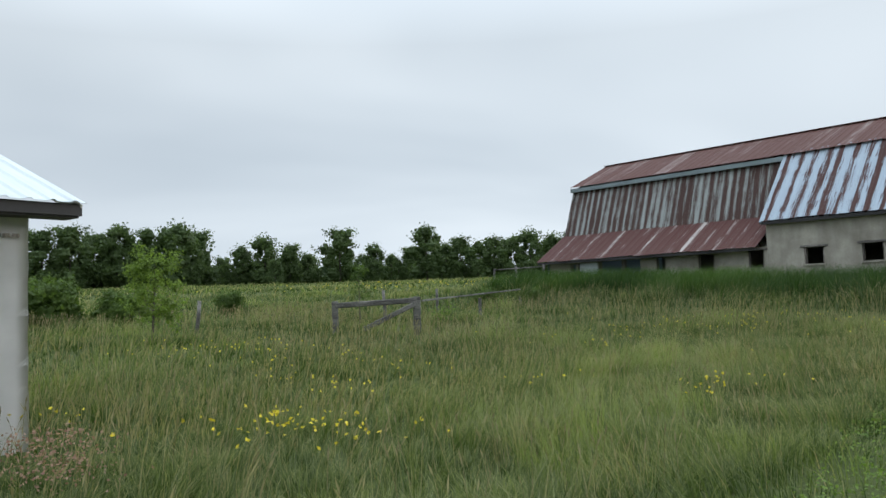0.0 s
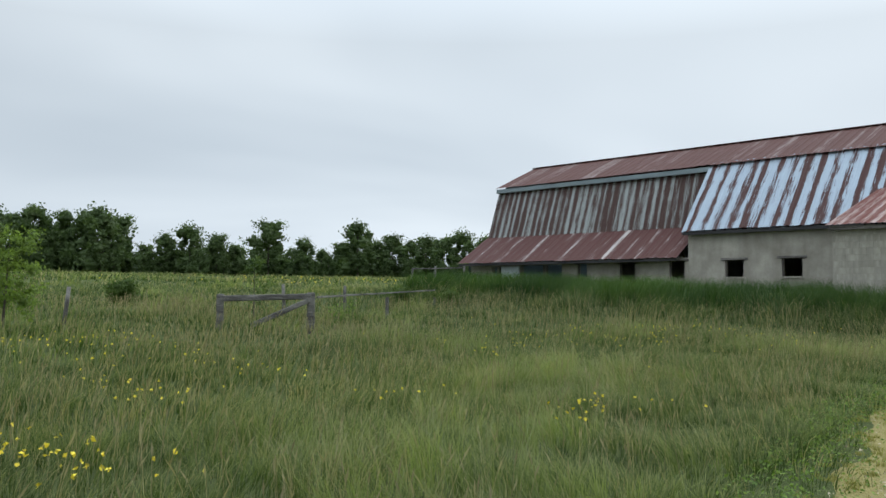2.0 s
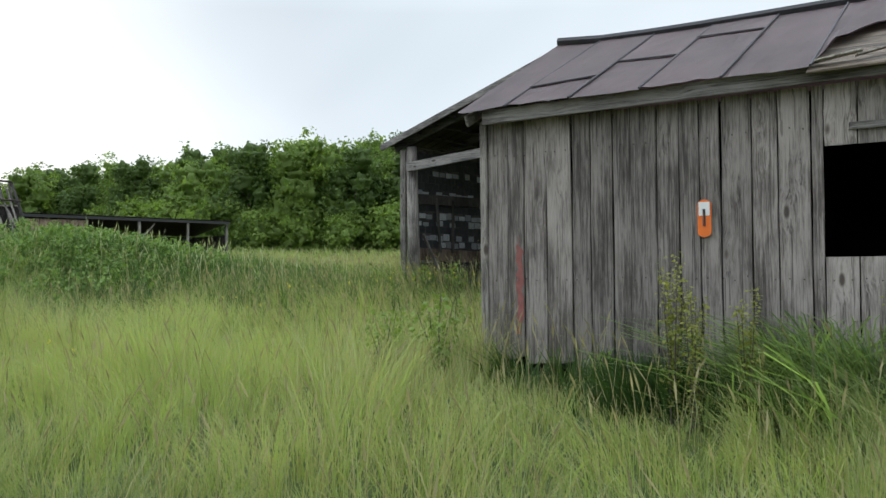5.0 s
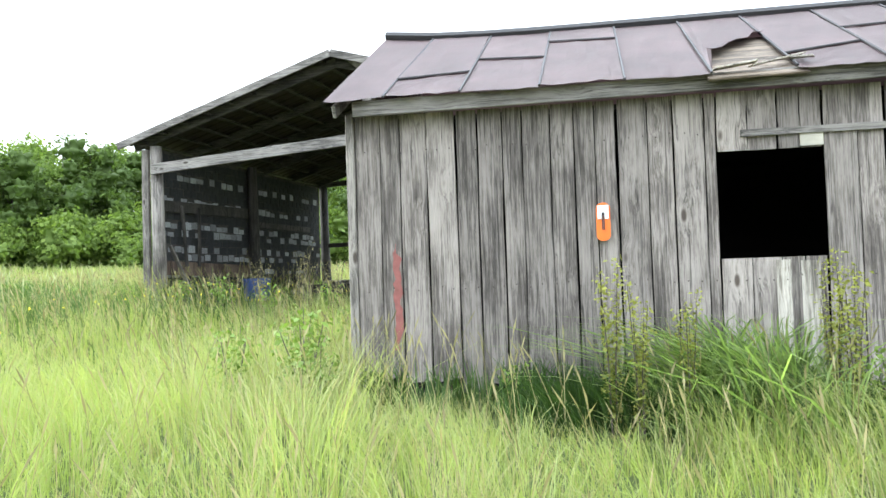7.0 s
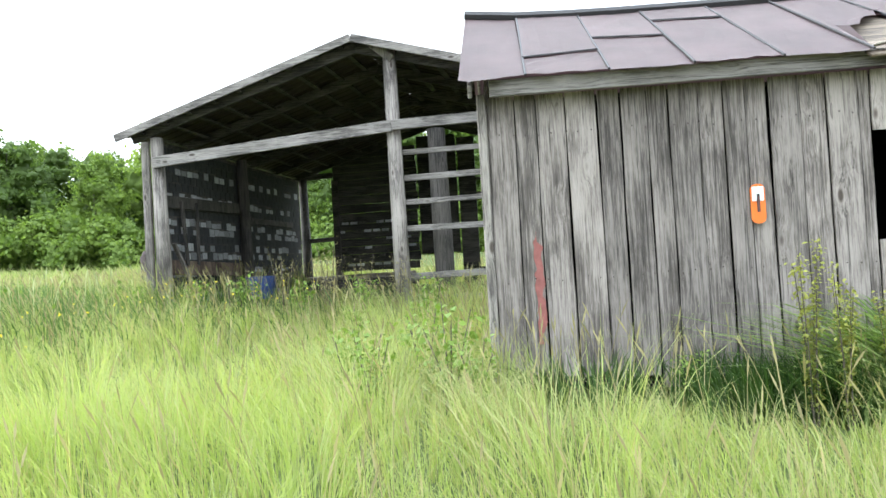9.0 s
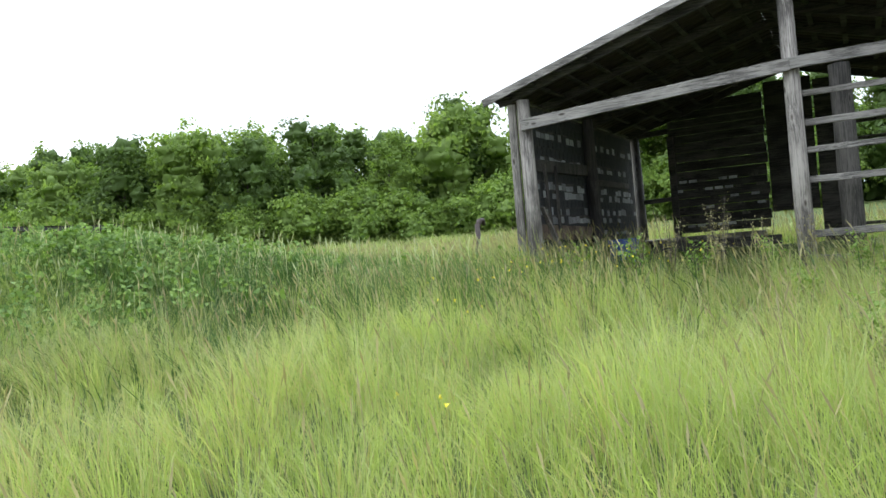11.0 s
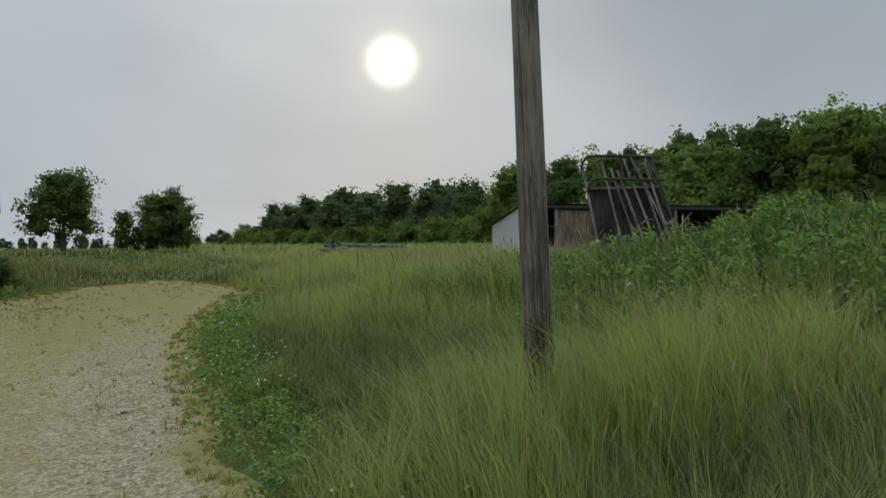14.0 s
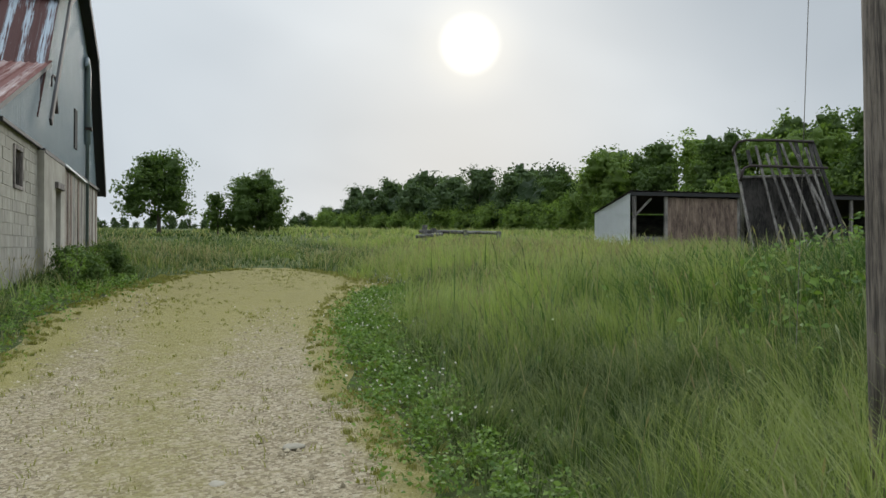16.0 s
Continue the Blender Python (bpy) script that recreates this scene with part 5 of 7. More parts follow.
def build_woods():
    rng = random.Random(21)
    wd = "trees of the wood's edge"
    spec = (
        (8.4, 0.2, 0.29, LEAF_LIGHT, 0.6, 30), (7.2, 0.3, 0.28, LEAF_DARK, 0.6, 28), (9.0, 0.2, 0.30, LEAF_LIGHT, 0.6, 34), (7.6, 0.3, 0.28, LEAF_DARK, 0.6, 30), (5.8, 0.4, 0.27, LEAF_LIGHT, 0.5, 24))
    kinds = [tree_kind(31 + k, 10.0, w, b, 5600, s * 0.64, mt, 0.18, "broad green leafy tree at the edge of the wood", wd, g, lb) for k, (w, b, s, mt, g, lb) in enumerate(spec)]
    kinds += [tree_kind(51 + k, 10.0, w, b, 1900, s * 0.95, LEAF_FAR, 0.18, "far dark green leafy tree beyond the field", "far trees", g, lb) for k, (w, b, s, mt, g, lb) in enumerate(spec)]
    used = set()

    def put(k, *a):
        o = plant(kinds[k], *a, first=k not in used)
        used.add(k)
        return o
    # the wood's edge: compass bearing in degrees and distance from the drive
    line = ((44, 235, 3.0), (57, 185, 3.0), (60, 170, 5.5), (63, 160, 9.0), (66, 150, 10.2), (72, 118, 9.4), (78, 96, 9.2), (84, 78, 8.8), (90, 68, 8.8), (97, 62, 9.4), (104, 60, 10.4), (112, 58, 9.8), (120, 58, 9.4), (130, 58, 9.6), (142, 60, 9.5), (155, 64, 9.5))
    for row, (back, sc) in enumerate(((0, 0.92), (6, 1.0), (14, 1.08))):
        b = 44.0 + row * 0.6
        while b < 152:
            i = max(j for j in range(len(line)) if line[j][0] <= b)
            i = min(i, len(line) - 2)
            f = (b - line[i][0]) / (line[i + 1][0] - line[i][0])
            d = line[i][1] + f * (line[i + 1][1] - line[i][1]) + back * (1 + 0.004 * line[i][1]) + rng.uniform(-2.5, 2.5)
            h = (line[i][2] + f * (line[i + 1][2] - line[i][2])) * sc * rng.uniform(0.80, 1.14)
            x, y = 8 + d * math.sin(radians(b)), 7 + d * math.cos(radians(b))
            put(rng.randrange(5) + (5 if d > 112 else 0), x, y, h / 10.0, rng.uniform(0, 360))
            b += math.degrees((4.3 + 0.012 * d) / d) * rng.uniform(0.75, 1.25)
    # far tree line beyond the field: bearing, height, distance
    for b, h, d in ((-31, 9.8, 130), (-29.3, 9.2, 133), (-27.5, 7.5, 131), (-25.6, 6.6, 135), (-23.6, 9.0, 130), (-22, 9.4, 128), (-20.6, 8.6, 134), (-19.2, 9.6, 130), (-17.8, 8.2, 137), (-16.6, 9.4, 131), (-15.2, 9.9, 128), (-14.2, 9.2, 133), (-12.6, 3.4, 138), (-11.2, 6.6, 134), (-9.7, 7.9, 132), (-8.0, 6.8, 136), (-6.8, 5.2, 138), (-4.6, 8.8, 130), (-3.0, 5.0, 140), (-2.2, 6.4, 136), (-1.0, 4.8, 140), (0.4, 6.0, 138), (1.5, 9.0, 131), (2.8, 6.4, 138), (3.9, 7.4, 135), (5.2, 6.6, 138), (6.2, 7.2, 134), (7.4, 7.0, 138), (8.8, 8.0, 133), (10.2, 7.4, 138), (11.6, 7.6, 135), (13, 7.8, 138), (14.8, 7.4, 140)):
        put(rng.choice((6, 8, 6, 8, 5)), d * math.sin(radians(b)), d * math.cos(radians(b)), h / 10.0, rng.uniform(0, 360))
    b = -33.0
    while b < 15:
        d = rng.uniform(140, 165)
        put(rng.choice((6, 8)), d * math.sin(radians(b)), d * math.cos(radians(b)), rng.uniform(0.42, 0.62), rng.uniform(0, 360))
        d = rng.uniform(126, 136)
        put(rng.choice((6, 8)), d * math.sin(radians(b + 0.5)), d * math.cos(radians(b + 0.5)), rng.uniform(0.24, 0.40), rng.uniform(0, 360))
        b += rng.uniform(0.9, 1.6)
    # low far growth between the lone trees
    b = 44.0
    while b < 60:
        d = rng.uniform(170, 240)
        put(rng.choice((6, 8)), 8 + d * math.sin(radians(b)), 7 + d * math.cos(radians(b)), rng.uniform(0.26, 0.44), rng.uniform(0, 360)).location.z -= 1.3
        b += rng.uniform(0.6, 1.2)
    # the two lone trees by the field
    t1 = tree_kind(71, 6.2, 6.2, 1.3, 6500, 0.13, LEAF_DARK, 0.16, "lone loose-crowned dark green tree in the field", "", 0.22, 24, heart=0.36)
    plant(t1, 58.07, 51.16, 0.95, 30, True)
    t2 = tree_kind(72, 5.6, 6.4, 0.6, 8000, 0.13, LEAF_DARK, 0.16, "lone dense round dark green tree in the field", "", 0.6, 26)
    plant(t2, 66.9, 48.7, 0.86, 80, True)
    t3 = tree_kind(73, 3.4, 2.6, 0.2, 1800, 0.12, LEAF_DARK, 0.08, "small dark green tree beside the larger one", "", 0.5, 10)
    plant(t3, 65.6, 51.6, 1.0, 10, True)
    # saplings in the meadow
    s1 = tree_kind(74, 2.35, 1.5, 0.55, 3000, 0.042, LEAF_LIGHT, 0.03, "young leafy sapling in the meadow grass", "", 0.25, 18, limbs=14, heart=0.2)
    plant(s1, -6.45, 19.45, 1.0, 0, True)
    s2 = tree_kind(75, 2.1, 0.75, 0.5, 420, 0.04, LEAF_DARK, 0.02, "thin young sapling behind the brace fence", "", 0.3, 9, limbs=6, heart=0.15)
    plant(s2, -1.75, 25.2, 1.0, 0, True)
    # shrubs
    hedge = tree_kind(76, 1.6, 2.6, 0.0, 3500, 0.07, LEAF_DARK, 0.03, "dense dark green shrub in the field", "field shrubs", 0.6, 14, "shrub")
    for k, (x, y, s) in enumerate(((-13.4, 25.6, 1.0), (-11.6, 26.0, 0.9), (-15.5, 25.0, 1.1), (-9.9, 27.0, 0.7), (-17.6, 24.6, 1.1), (-13.0, 28.5, 0.9), (-7.4, 33.0, 0.6), (3.2, 34.0, 0.45), (5.0, 33.0, 0.4), (20.9, 21.2, 0.42), (21.9, 22.1, 0.36), (23.3, 22.6, 0.34), (25.2, 24.6, 0.34))):
        plant(hedge, x, y, s, 57 * k, k == 0)
    fringe = tree_kind(77, 2.4, 4.2, 0.0, 3600, 0.12, LEAF_LIGHT, 0.04, "low green bush under the wood's edge", "bushes under the wood", 0.7, 16, "bush")
    b, k = 60.0, 0
    while b < 140:
        i = min(max(j for j in range(len(line)) if line[j][0] <= b), len(line) - 2)
        f = (b - line[i][0]) / (line[i + 1][0] - line[i][0])
        d = line[i][1] + f * (line[i + 1][1] - line[i][1]) - rng.uniform(1.5, 4)
        plant(fringe, 8 + d * math.sin(radians(b)), 7 + d * math.cos(radians(b)), rng.uniform(1.0, 1.8), rng.uniform(0, 360), k == 0)
        b += math.degrees(3.6 / d)
        k += 1
    # dense dark growth inside the wood, behind its first trees
    spots = []
    b = 57.0
    while b < 140:
        i = min(max(j for j in range(len(line)) if line[j][0] <= b), len(line) - 2)
        f = (b - line[i][0]) / (line[i + 1][0] - line[i][0])
        d = line[i][1] + f * (line[i + 1][1] - line[i][1])
        h = line[i][2] + f * (line[i + 1][2] - line[i][2])
        for up in ((0.12, 0.42) if d > 90 else (0.06,)):
            dd = d + rng.uniform(4.5, 8.0)
            spots.append((8 + dd * math.sin(radians(b)), 7 + dd * math.cos(radians(b)), h * up, h * (rng.uniform(0.22, 0.30) if d > 90 else 0.17)))
        b += math.degrees(2.9 / d)
    b = -33.0
    while b < 15:
        dd = rng.uniform(138, 146)
        spots.append((dd * math.sin(radians(b)), dd * math.cos(radians(b)), 0.5, rng.uniform(1.6, 2.7)))
        b += 1.1
    ball = bmesh.new()
    bmesh.ops.create_icosphere(ball, subdivisions=3, radius=1)
    co = [v.co.copy() for v in ball.verts]
    tri = [[v.index for v in fc.verts] for fc in ball.faces]
    ball.free()
    verts, faces = [], []
    for x, y, up, r in spots:
        c = Vector((x, y, gz(x, y) + up))
        n0 = len(verts)
        for v in co:
            k2 = 1 + 0.35 * noise.noise(v * 1.7 + c) + 0.30 * noise.noise(v * 5.0 + c)
            verts.append(tuple(c + v * (r * k2)))
        faces.extend([n0 + i for i in t] for t in tri)
    me = bpy.data.meshes.new("undergrowth")
    me.from_pydata(verts, [], faces)
    me.materials.append(LEAF_DARK)
    tagged(new("undergrowth", me), "dense dark green undergrowth inside the wood", "undergrowth", kind="stuff")


build_woods()


# ---- white-wrapped building ----
def build_white_building():
    rng = random.Random(3)
    m = pose(-4.10, 7.62, 0, 0, 0, 50)
    wb = thing("white_building", m, "small building wrapped in white sheeting with pale metal roof", "building")
    bm = bmesh.new()
    nx, nz = 40, 26
    rows = [[bm.verts.new((-5 + 5 * i / (nx - 1), 0.012 * math.sin(i * 0.9 + j * 0.8) * math.sin(j * 0.5 + i * 0.2) + rng.uniform(-0.004, 0.004), -0.2 + 2.50 * j / (nz - 1))) for i in range(nx)] for j in range(nz)]
    for j in range(nz - 1):
        for i in range(nx - 1):
            bm.faces.new((rows[j][i], rows[j][i + 1], rows[j + 1][i + 1], rows[j + 1][i]))
    bmesh.ops.solidify(bm, geom=bm.faces[:], thickness=0.02)
    part("wrapped_wall", bm, WHITE, wb, "wrinkled white building wrap", True)
    part("side_wall", B(-0.02, 0.03, -0.2, 0.0, 4.0, 2.3), WHITE, wb)
    part("back_wall", B(-5, 4.001, -0.2, 0, 4.05, 2.3), WHITE, wb)
    part("end_wall", B(-5.05, 0.0, -0.2, -5.01, 4.05, 2.3), WHITE, wb)
    part("soffit", B(-5.2, -0.28, 2.28, 0.38, 0.0, 2.30), BLACK_EDGE, wb)
    part("fascia", B(-5.2, -0.31, 2.30, 0.40, -0.281, 2.42), BLACK_EDGE, wb, "dark eave board")
    part("verge_board", beam(bmesh.new(), (0.39, -0.30, 2.36), (0.39, 2.0, 3.28), 0.025, 0.12), WHITE, wb)
    for k in range(8):
        x0, x1 = 0.42 - (k + 1) * 0.7, 0.42 - k * 0.7
        part("roof_sheet", sheet(bmesh.new(), (x0, -0.36, 2.43), (x1, -0.36, 2.43), (x1, 2.0, 3.38), (x0, 2.0, 3.38), 3, 0.02), ZINC, wb)
        part("roof_sheet", sheet(bmesh.new(), (x1, 4.36, 2.43), (x0, 4.36, 2.43), (x0, 2.0, 3.38), (x1, 2.0, 3.38), 3, 0.02), ZINC, wb)
    for k in range(6):
        part("printed_bar", B(-0.62 + k * 0.09, -0.030, 2.08, -0.55 + k * 0.09, -0.024, 2.12), GREY_POST, wb)
    part("gable_end", beam(bmesh.new(), (-0.02, 1.0, 2.55), (-0.02, 3.0, 2.55), 0.03, 0.5), WHITE, wb)


build_white_building()


# ---- hay rack, low white shed, fences ----
def build_far_things():
    rng = random.Random(9)
    bz = gz(27.8, 10)
    rack = thing("hay_rack", pose(27.70, 9.85, bz, 0, 0, -76), "old leaning slatted hay rack of grey wood and iron", "hay rack")
    at = lambda x, z, y=0.0: (x, y + 0.30 + 0.12 * (z - 2.9), z - bz)
    rail = [(-0.75, 3.58), (-0.72, 3.74), (-0.64, 3.86), (-0.50, 3.90), (0.1, 3.89), (0.84, 3.85)]
    part("top_rail", tube(bmesh.new(), [at(x, z) for x, z in rail], [0.030] * 6, 7), IRON, rack, "black iron rail bent at one end", True)
    rail = [(-0.62, 3.05), (-0.59, 3.20), (-0.54, 3.31), (-0.42, 3.36), (0.3, 3.33), (1.08, 3.30)]
    part("middle_rail", tube(bmesh.new(), [at(x, z, -0.06) for x, z in rail], [0.028] * 6, 7), IRON, rack, "", True)
    bm = bmesh.new()
    bm.faces.new([bm.verts.new(at(x, z, 0.10)) for x, z in ((-0.40, bz - 0.1), (1.62, bz - 0.1), (1.00, 3.16), (-0.60, 3.13))])
    bmesh.ops.solidify(bm, geom=bm.faces[:], thickness=0.03)
    part("back_panel", bm, DARK_UP, rack, "dark worn board panel")
    part("panel_edge", beam(bmesh.new(), at(-0.60, 3.14, 0.06), at(1.02, 3.17, 0.06), 0.03, 0.05), GREY_POST, rack)
    # slats slope down to one side; some are broken off above the middle rail
    for xa, za, xb in ((-0.29, 3.78, 0.28), (-0.09, 3.62, 0.66), (0.06, 3.55, 0.88), (0.21, 3.82, 1.12), (0.37, 3.87, 1.62), (0.55, 3.60, 1.30), (0.68, 3.74, 1.44)):
        part("slat", beam(bmesh.new(), at(xa, za), at(xb, bz), 0.050, 0.03, (0, 1, 0)), GREY_POST, rack)
    for xa, za, xb, zb in ((-0.45, 3.70, -0.38, 3.34), (0.14, 3.88, 0.22, 3.30), (0.50, 3.86, 0.62, 3.28), (0.78, 3.84, 0.86, 3.25)):
        part("broken_slat", beam(bmesh.new(), at(xa, za, 0.03), at(xb, zb, 0.03), 0.07, 0.03, (0, 1, 0)), DARK_UP, rack)
    part("side_bar", beam(bmesh.new(), at(-0.74, 3.72), at(-0.28, bz - 0.1), 0.05, 0.05, (0, 1, 0)), GREY_POST, rack)
    part("side_bar", beam(bmesh.new(), at(0.83, 3.85, 0.05), at(1.70, bz - 0.1, 0.05), 0.07, 0.05, (0, 1, 0)), DARK_UP, rack)
    part("leg", beam(bmesh.new(), (-0.3, 1.4, -0.1), at(-0.55, 3.3, 0.15), 0.07, 0.06), GREY_POST, rack)
    part("leg", beam(bmesh.new(), (1.5, 1.4, -0.1), at(0.95, 3.3, 0.15), 0.07, 0.06), GREY_POST, rack)

    g = gz(50, 12) - 0.3
    ws = thing("low_shed", pose(47.07, 15.63, 0, 0, 0, -56.5), "long low open shed with a white-painted metal end", "shed")
    bm = bmesh.new()
    vs = [bm.verts.new(v) for v in ((0.0, 0, g), (0.0, 4.05, g), (0.0, 4.05, 3.50), (0.0, 0, 4.24))]
    bm.faces.new(vs)
    bmesh.ops.solidify(bm, geom=bm.faces[:], thickness=0.05)
    part("end_wall", bm, WHITE_METAL, ws, "white-painted metal end wall")
    part("back_wall", B(0.06, 4.0, g, 14, 4.05, 3.45), DARK_BOARD, ws)
    part("far_end", B(13.95, 0.0, g, 14.0, 3.99, 3.45), DARK_BOARD, ws)
    for k in range(16):
        x0 = -0.1 + k * 0.89
        part("roof_sheet", sheet(bmesh.new(), (x0, -0.25, 4.33), (x0 + 0.89, -0.25, 4.33), (x0 + 0.89, 4.2, 3.52), (x0, 4.2, 3.52), 4, 0.02), IRON, ws)
    part("fascia", B(-0.05, -0.20, 4.12, 14.0, -0.14, 4.28), BLACK_EDGE, ws)
    x = 1.75
    while x < 5.2:
        w = rng.uniform(0.18, 0.28)
        part("board", B(x, -0.06, g, x + w - 0.01, -0.03, 4.08 + rng.uniform(-0.05, 0)), BROWN_BOARD, ws)
        x += w
    for x in (0.12, 1.65, 5.25, 8.2, 11.2, 13.8):
        part("post", B(x, -0.08, g, x + 0.14, 0.06, 4.1, bevel=0.01), GREY_POST, ws)
    part("brace", beam(bmesh.new(), (0.2, 0.0, 3.2), (1.0, 0.0, 4.0), 0.07, 0.09), GREY_POST, ws)
    part("half_wall", B(0.27, 0.0, g, 1.64, 0.05, 2.3), GREY_BEAM, ws)
    part("brace", beam(bmesh.new(), (8.3, 0.0, 3.0), (9.2, 0.0, 4.0), 0.07, 0.09), GREY_POST, ws)

    # H-brace of the old fence
    zb = gz(-1, 22)
    fb = thing("brace_fence", pose(-2.25, 21.9, zb, 0, 0, math.degrees(math.atan2(0.21, 2.26))), "grey timber fence brace with sloping strut", "fence")
    part("post", B(-0.09, -0.09, -0.3, 0.09, 0.09, 1.36 - zb, bevel=0.02), OLD_WOOD, fb)
    part("post", B(2.16, -0.10, -0.3, 2.36, 0.10, 1.42 - zb, bevel=0.02), OLD_WOOD, fb)
    part("rail", beam(bmesh.new(), (0.0, -0.04, 1.24 - zb), (2.26, -0.04, 1.32 - zb), 0.14, 0.15, bevel=0.02), OLD_WOOD, fb)
    part("strut", beam(bmesh.new(), (0.75, -0.12, 0.15), (2.2, -0.12, 1.22 - zb), 0.11, 0.13, bevel=0.02), OLD_WOOD, fb)
    fr = thing("rail_fence", pose(0.15, 22.3, gz(1, 23), 0, 0, 68), "long thin weathered fence rail on posts", "fence")
    part("rail", beam(bmesh.new(), (0, 0, 1.30 - gz(1, 23)), (11.5, 0, 1.62 - gz(1, 23)), 0.04, 0.05), OLD_WOOD, fr)
    for x in (5.6, 11.4):
        part("post", B(x, -0.05, -0.3, x + 0.10, 0.05, 0.95, bevel=0.02), OLD_WOOD, fr)
    grp = "old fence posts"
    for k, (x, y, h, tilt) in enumerate(((-6.15, 22.4, 1.0, 6), (-1.0, 27.0, 1.1, -3), (0.9, 30.5, 1.0, 4), (5.28, 40.0, 1.2, 0), (6.8, 40.5, 1.2, 2), (4.1, 39.5, 1.1, -2), (-12.0, 17.5, 0.9, 5), (33.5, 8.9, 1.0, 2))):
        bm = tube(bmesh.new(), [(0, 0, -0.3), (0.01, 0, h * 0.5), (0, 0.01, h)], [0.06, 0.055, 0.05], 8)
        solo("fence_post", bm, OLD_WOOD, "weathered grey wooden fence post in the meadow", "post", grp, m=pose(x, y, gz(x, y), 0, tilt, 40 * k), smooth=True)
    tagged(part("field_rail", beam(bmesh.new(), (4.1, 39.5, gz(4.1, 39.5) + 1.05), (6.8, 40.5, gz(6.8, 40.5) + 1.1), 0.04, 0.05), OLD_WOOD, None), "thin rail between far field posts", "fence rail")
    zf = gz(48.3, 25.9)
    lf = thing("log_barrier", pose(48.3, 25.9, zf, 0, 0, -25), "low log barrier beside stacked grey timber", "fence")
    for x, h in ((-0.3, 0.95), (0.3, 0.8), (2.6, 0.75), (5.2, 0.75)):
        part("post", B(x, -0.1, -0.2, x + 0.2, 0.1, h, bevel=0.02), OLD_WOOD, lf)
    part("log", tube(bmesh.new(), [(-0.4, 0.15, 0.62), (5.6, 0.15, 0.66)], [0.10, 0.09], 8), OLD_WOOD, lf, "", True)
    part("log", tube(bmesh.new(), [(-0.9, -0.15, 0.35), (0.9, -0.12, 0.5)], [0.10, 0.09], 8), OLD_WOOD, lf, "", True)
    # iron hand pump in the grass
    px, py = 24.6, -2.9
    pump = thing("hand_pump", pose(px, py, gz(px, py), 0, 0, 30), "rusted iron hand pump standing in the grass", "pump")
    part("barrel", tube(bmesh.new(), [(0, 0, -0.1), (0, 0, 0.5), (0, 0, 0.52), (0, 0, 1.05)], [0.10, 0.09, 0.065, 0.06], 10), IRON, pump, "", True)
    part("spout", tube(bmesh.new(), [(0, 0, 0.95), (0, -0.10, 1.12), (0, -0.24, 1.14), (0, -0.30, 1.02)], [0.06, 0.07, 0.06, 0.05], 8), IRON, pump, "", True)
    part("base", B(-0.2, -0.2, -0.1, 0.2, 0.2, 0.28, bevel=0.03), IRON, pump)
    # flat stones pressed into the drive
    PALE_STONE = plaster("pale_stone", (0.38, 0.34, 0.26), (0.26, 0.23, 0.17), 9.0)
    for k, (x, y, s) in enumerate(((15.1, 13.2, 0.11), (14.2, 13.2, 0.09), (16.9, 15.7, 0.08), (16.0, 14.8, 0.07), (9.1, 10.7, 0.08), (11.2, 11.9, 0.08), (15.0, 14.6, 0.06), (18.2, 17.0, 0.07), (10.2, 11.6, 0.07))):
        bm = bmesh.new()
        bmesh.ops.create_icosphere(bm, subdivisions=2, radius=1)
        for v in bm.verts:
            v.co *= 1 + 0.25 * noise.noise(v.co * 1.3 + Vector((k * 7, 0, 0)))
            v.co.z *= 0.22
        bmesh.ops.scale(bm, vec=(s * 0.9, s * 0.7, s * 0.7), verts=bm.verts[:])
        solo("stone", bm, PALE_STONE, "flat pale stone pressed into the gravel", "stone", "stones in the drive", m=pose(x, y, gz(x, y) + 0.02, 0, 0, 50 * k), smooth=True)


build_far_things()


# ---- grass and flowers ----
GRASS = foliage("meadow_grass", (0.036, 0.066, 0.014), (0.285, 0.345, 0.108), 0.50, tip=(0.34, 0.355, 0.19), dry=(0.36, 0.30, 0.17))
RANK = foliage("rank_dark_grass", (0.030, 0.065, 0.016), (0.085, 0.150, 0.035), 0.35)
SEED = foliage("seed_heads", (0.17, 0.15, 0.08), (0.32, 0.28, 0.15), 0.30, 0.8)
REED = foliage("reed_stalk", (0.13, 0.17, 0.07), (0.36, 0.38, 0.22), 0.3, 0.8)
WEED = foliage("weed_leaf", (0.055, 0.11, 0.02), (0.19, 0.28, 0.06), 0.35)
YELLOW = plain("yellow_petals", (0.80, 0.62, 0.03), 0.6)
CLOVER_WHITE = plain("clover_white", (0.60, 0.56, 0.47), 0.8)
PINK = foliage("pink_seed_heads", (0.22, 0.12, 0.10), (0.42, 0.27, 0.22), 0.3, 0.8)



def path_distance(x, y):
    a, b = np.array((-0.6, -1.0)), np.array((10.3, 10.2))
    d = b - a
    t = np.clip(((x - a[0]) * d[0] + (y - a[1]) * d[1]) / (d @ d), 0, 1)
    return np.hypot(x - a[0] - t * d[0], y - a[1] - t * d[1])


def inside(x, y, ox, oy, head, x0, x1, y0, y1):
    h = radians(head)
    lx = (x - ox) * math.cos(h) + (y - oy) * math.sin(h)
    ly = -(x - ox) * math.sin(h) + (y - oy) * math.cos(h)
    return (lx > x0) & (lx < x1) & (ly > y0) & (ly < y1)


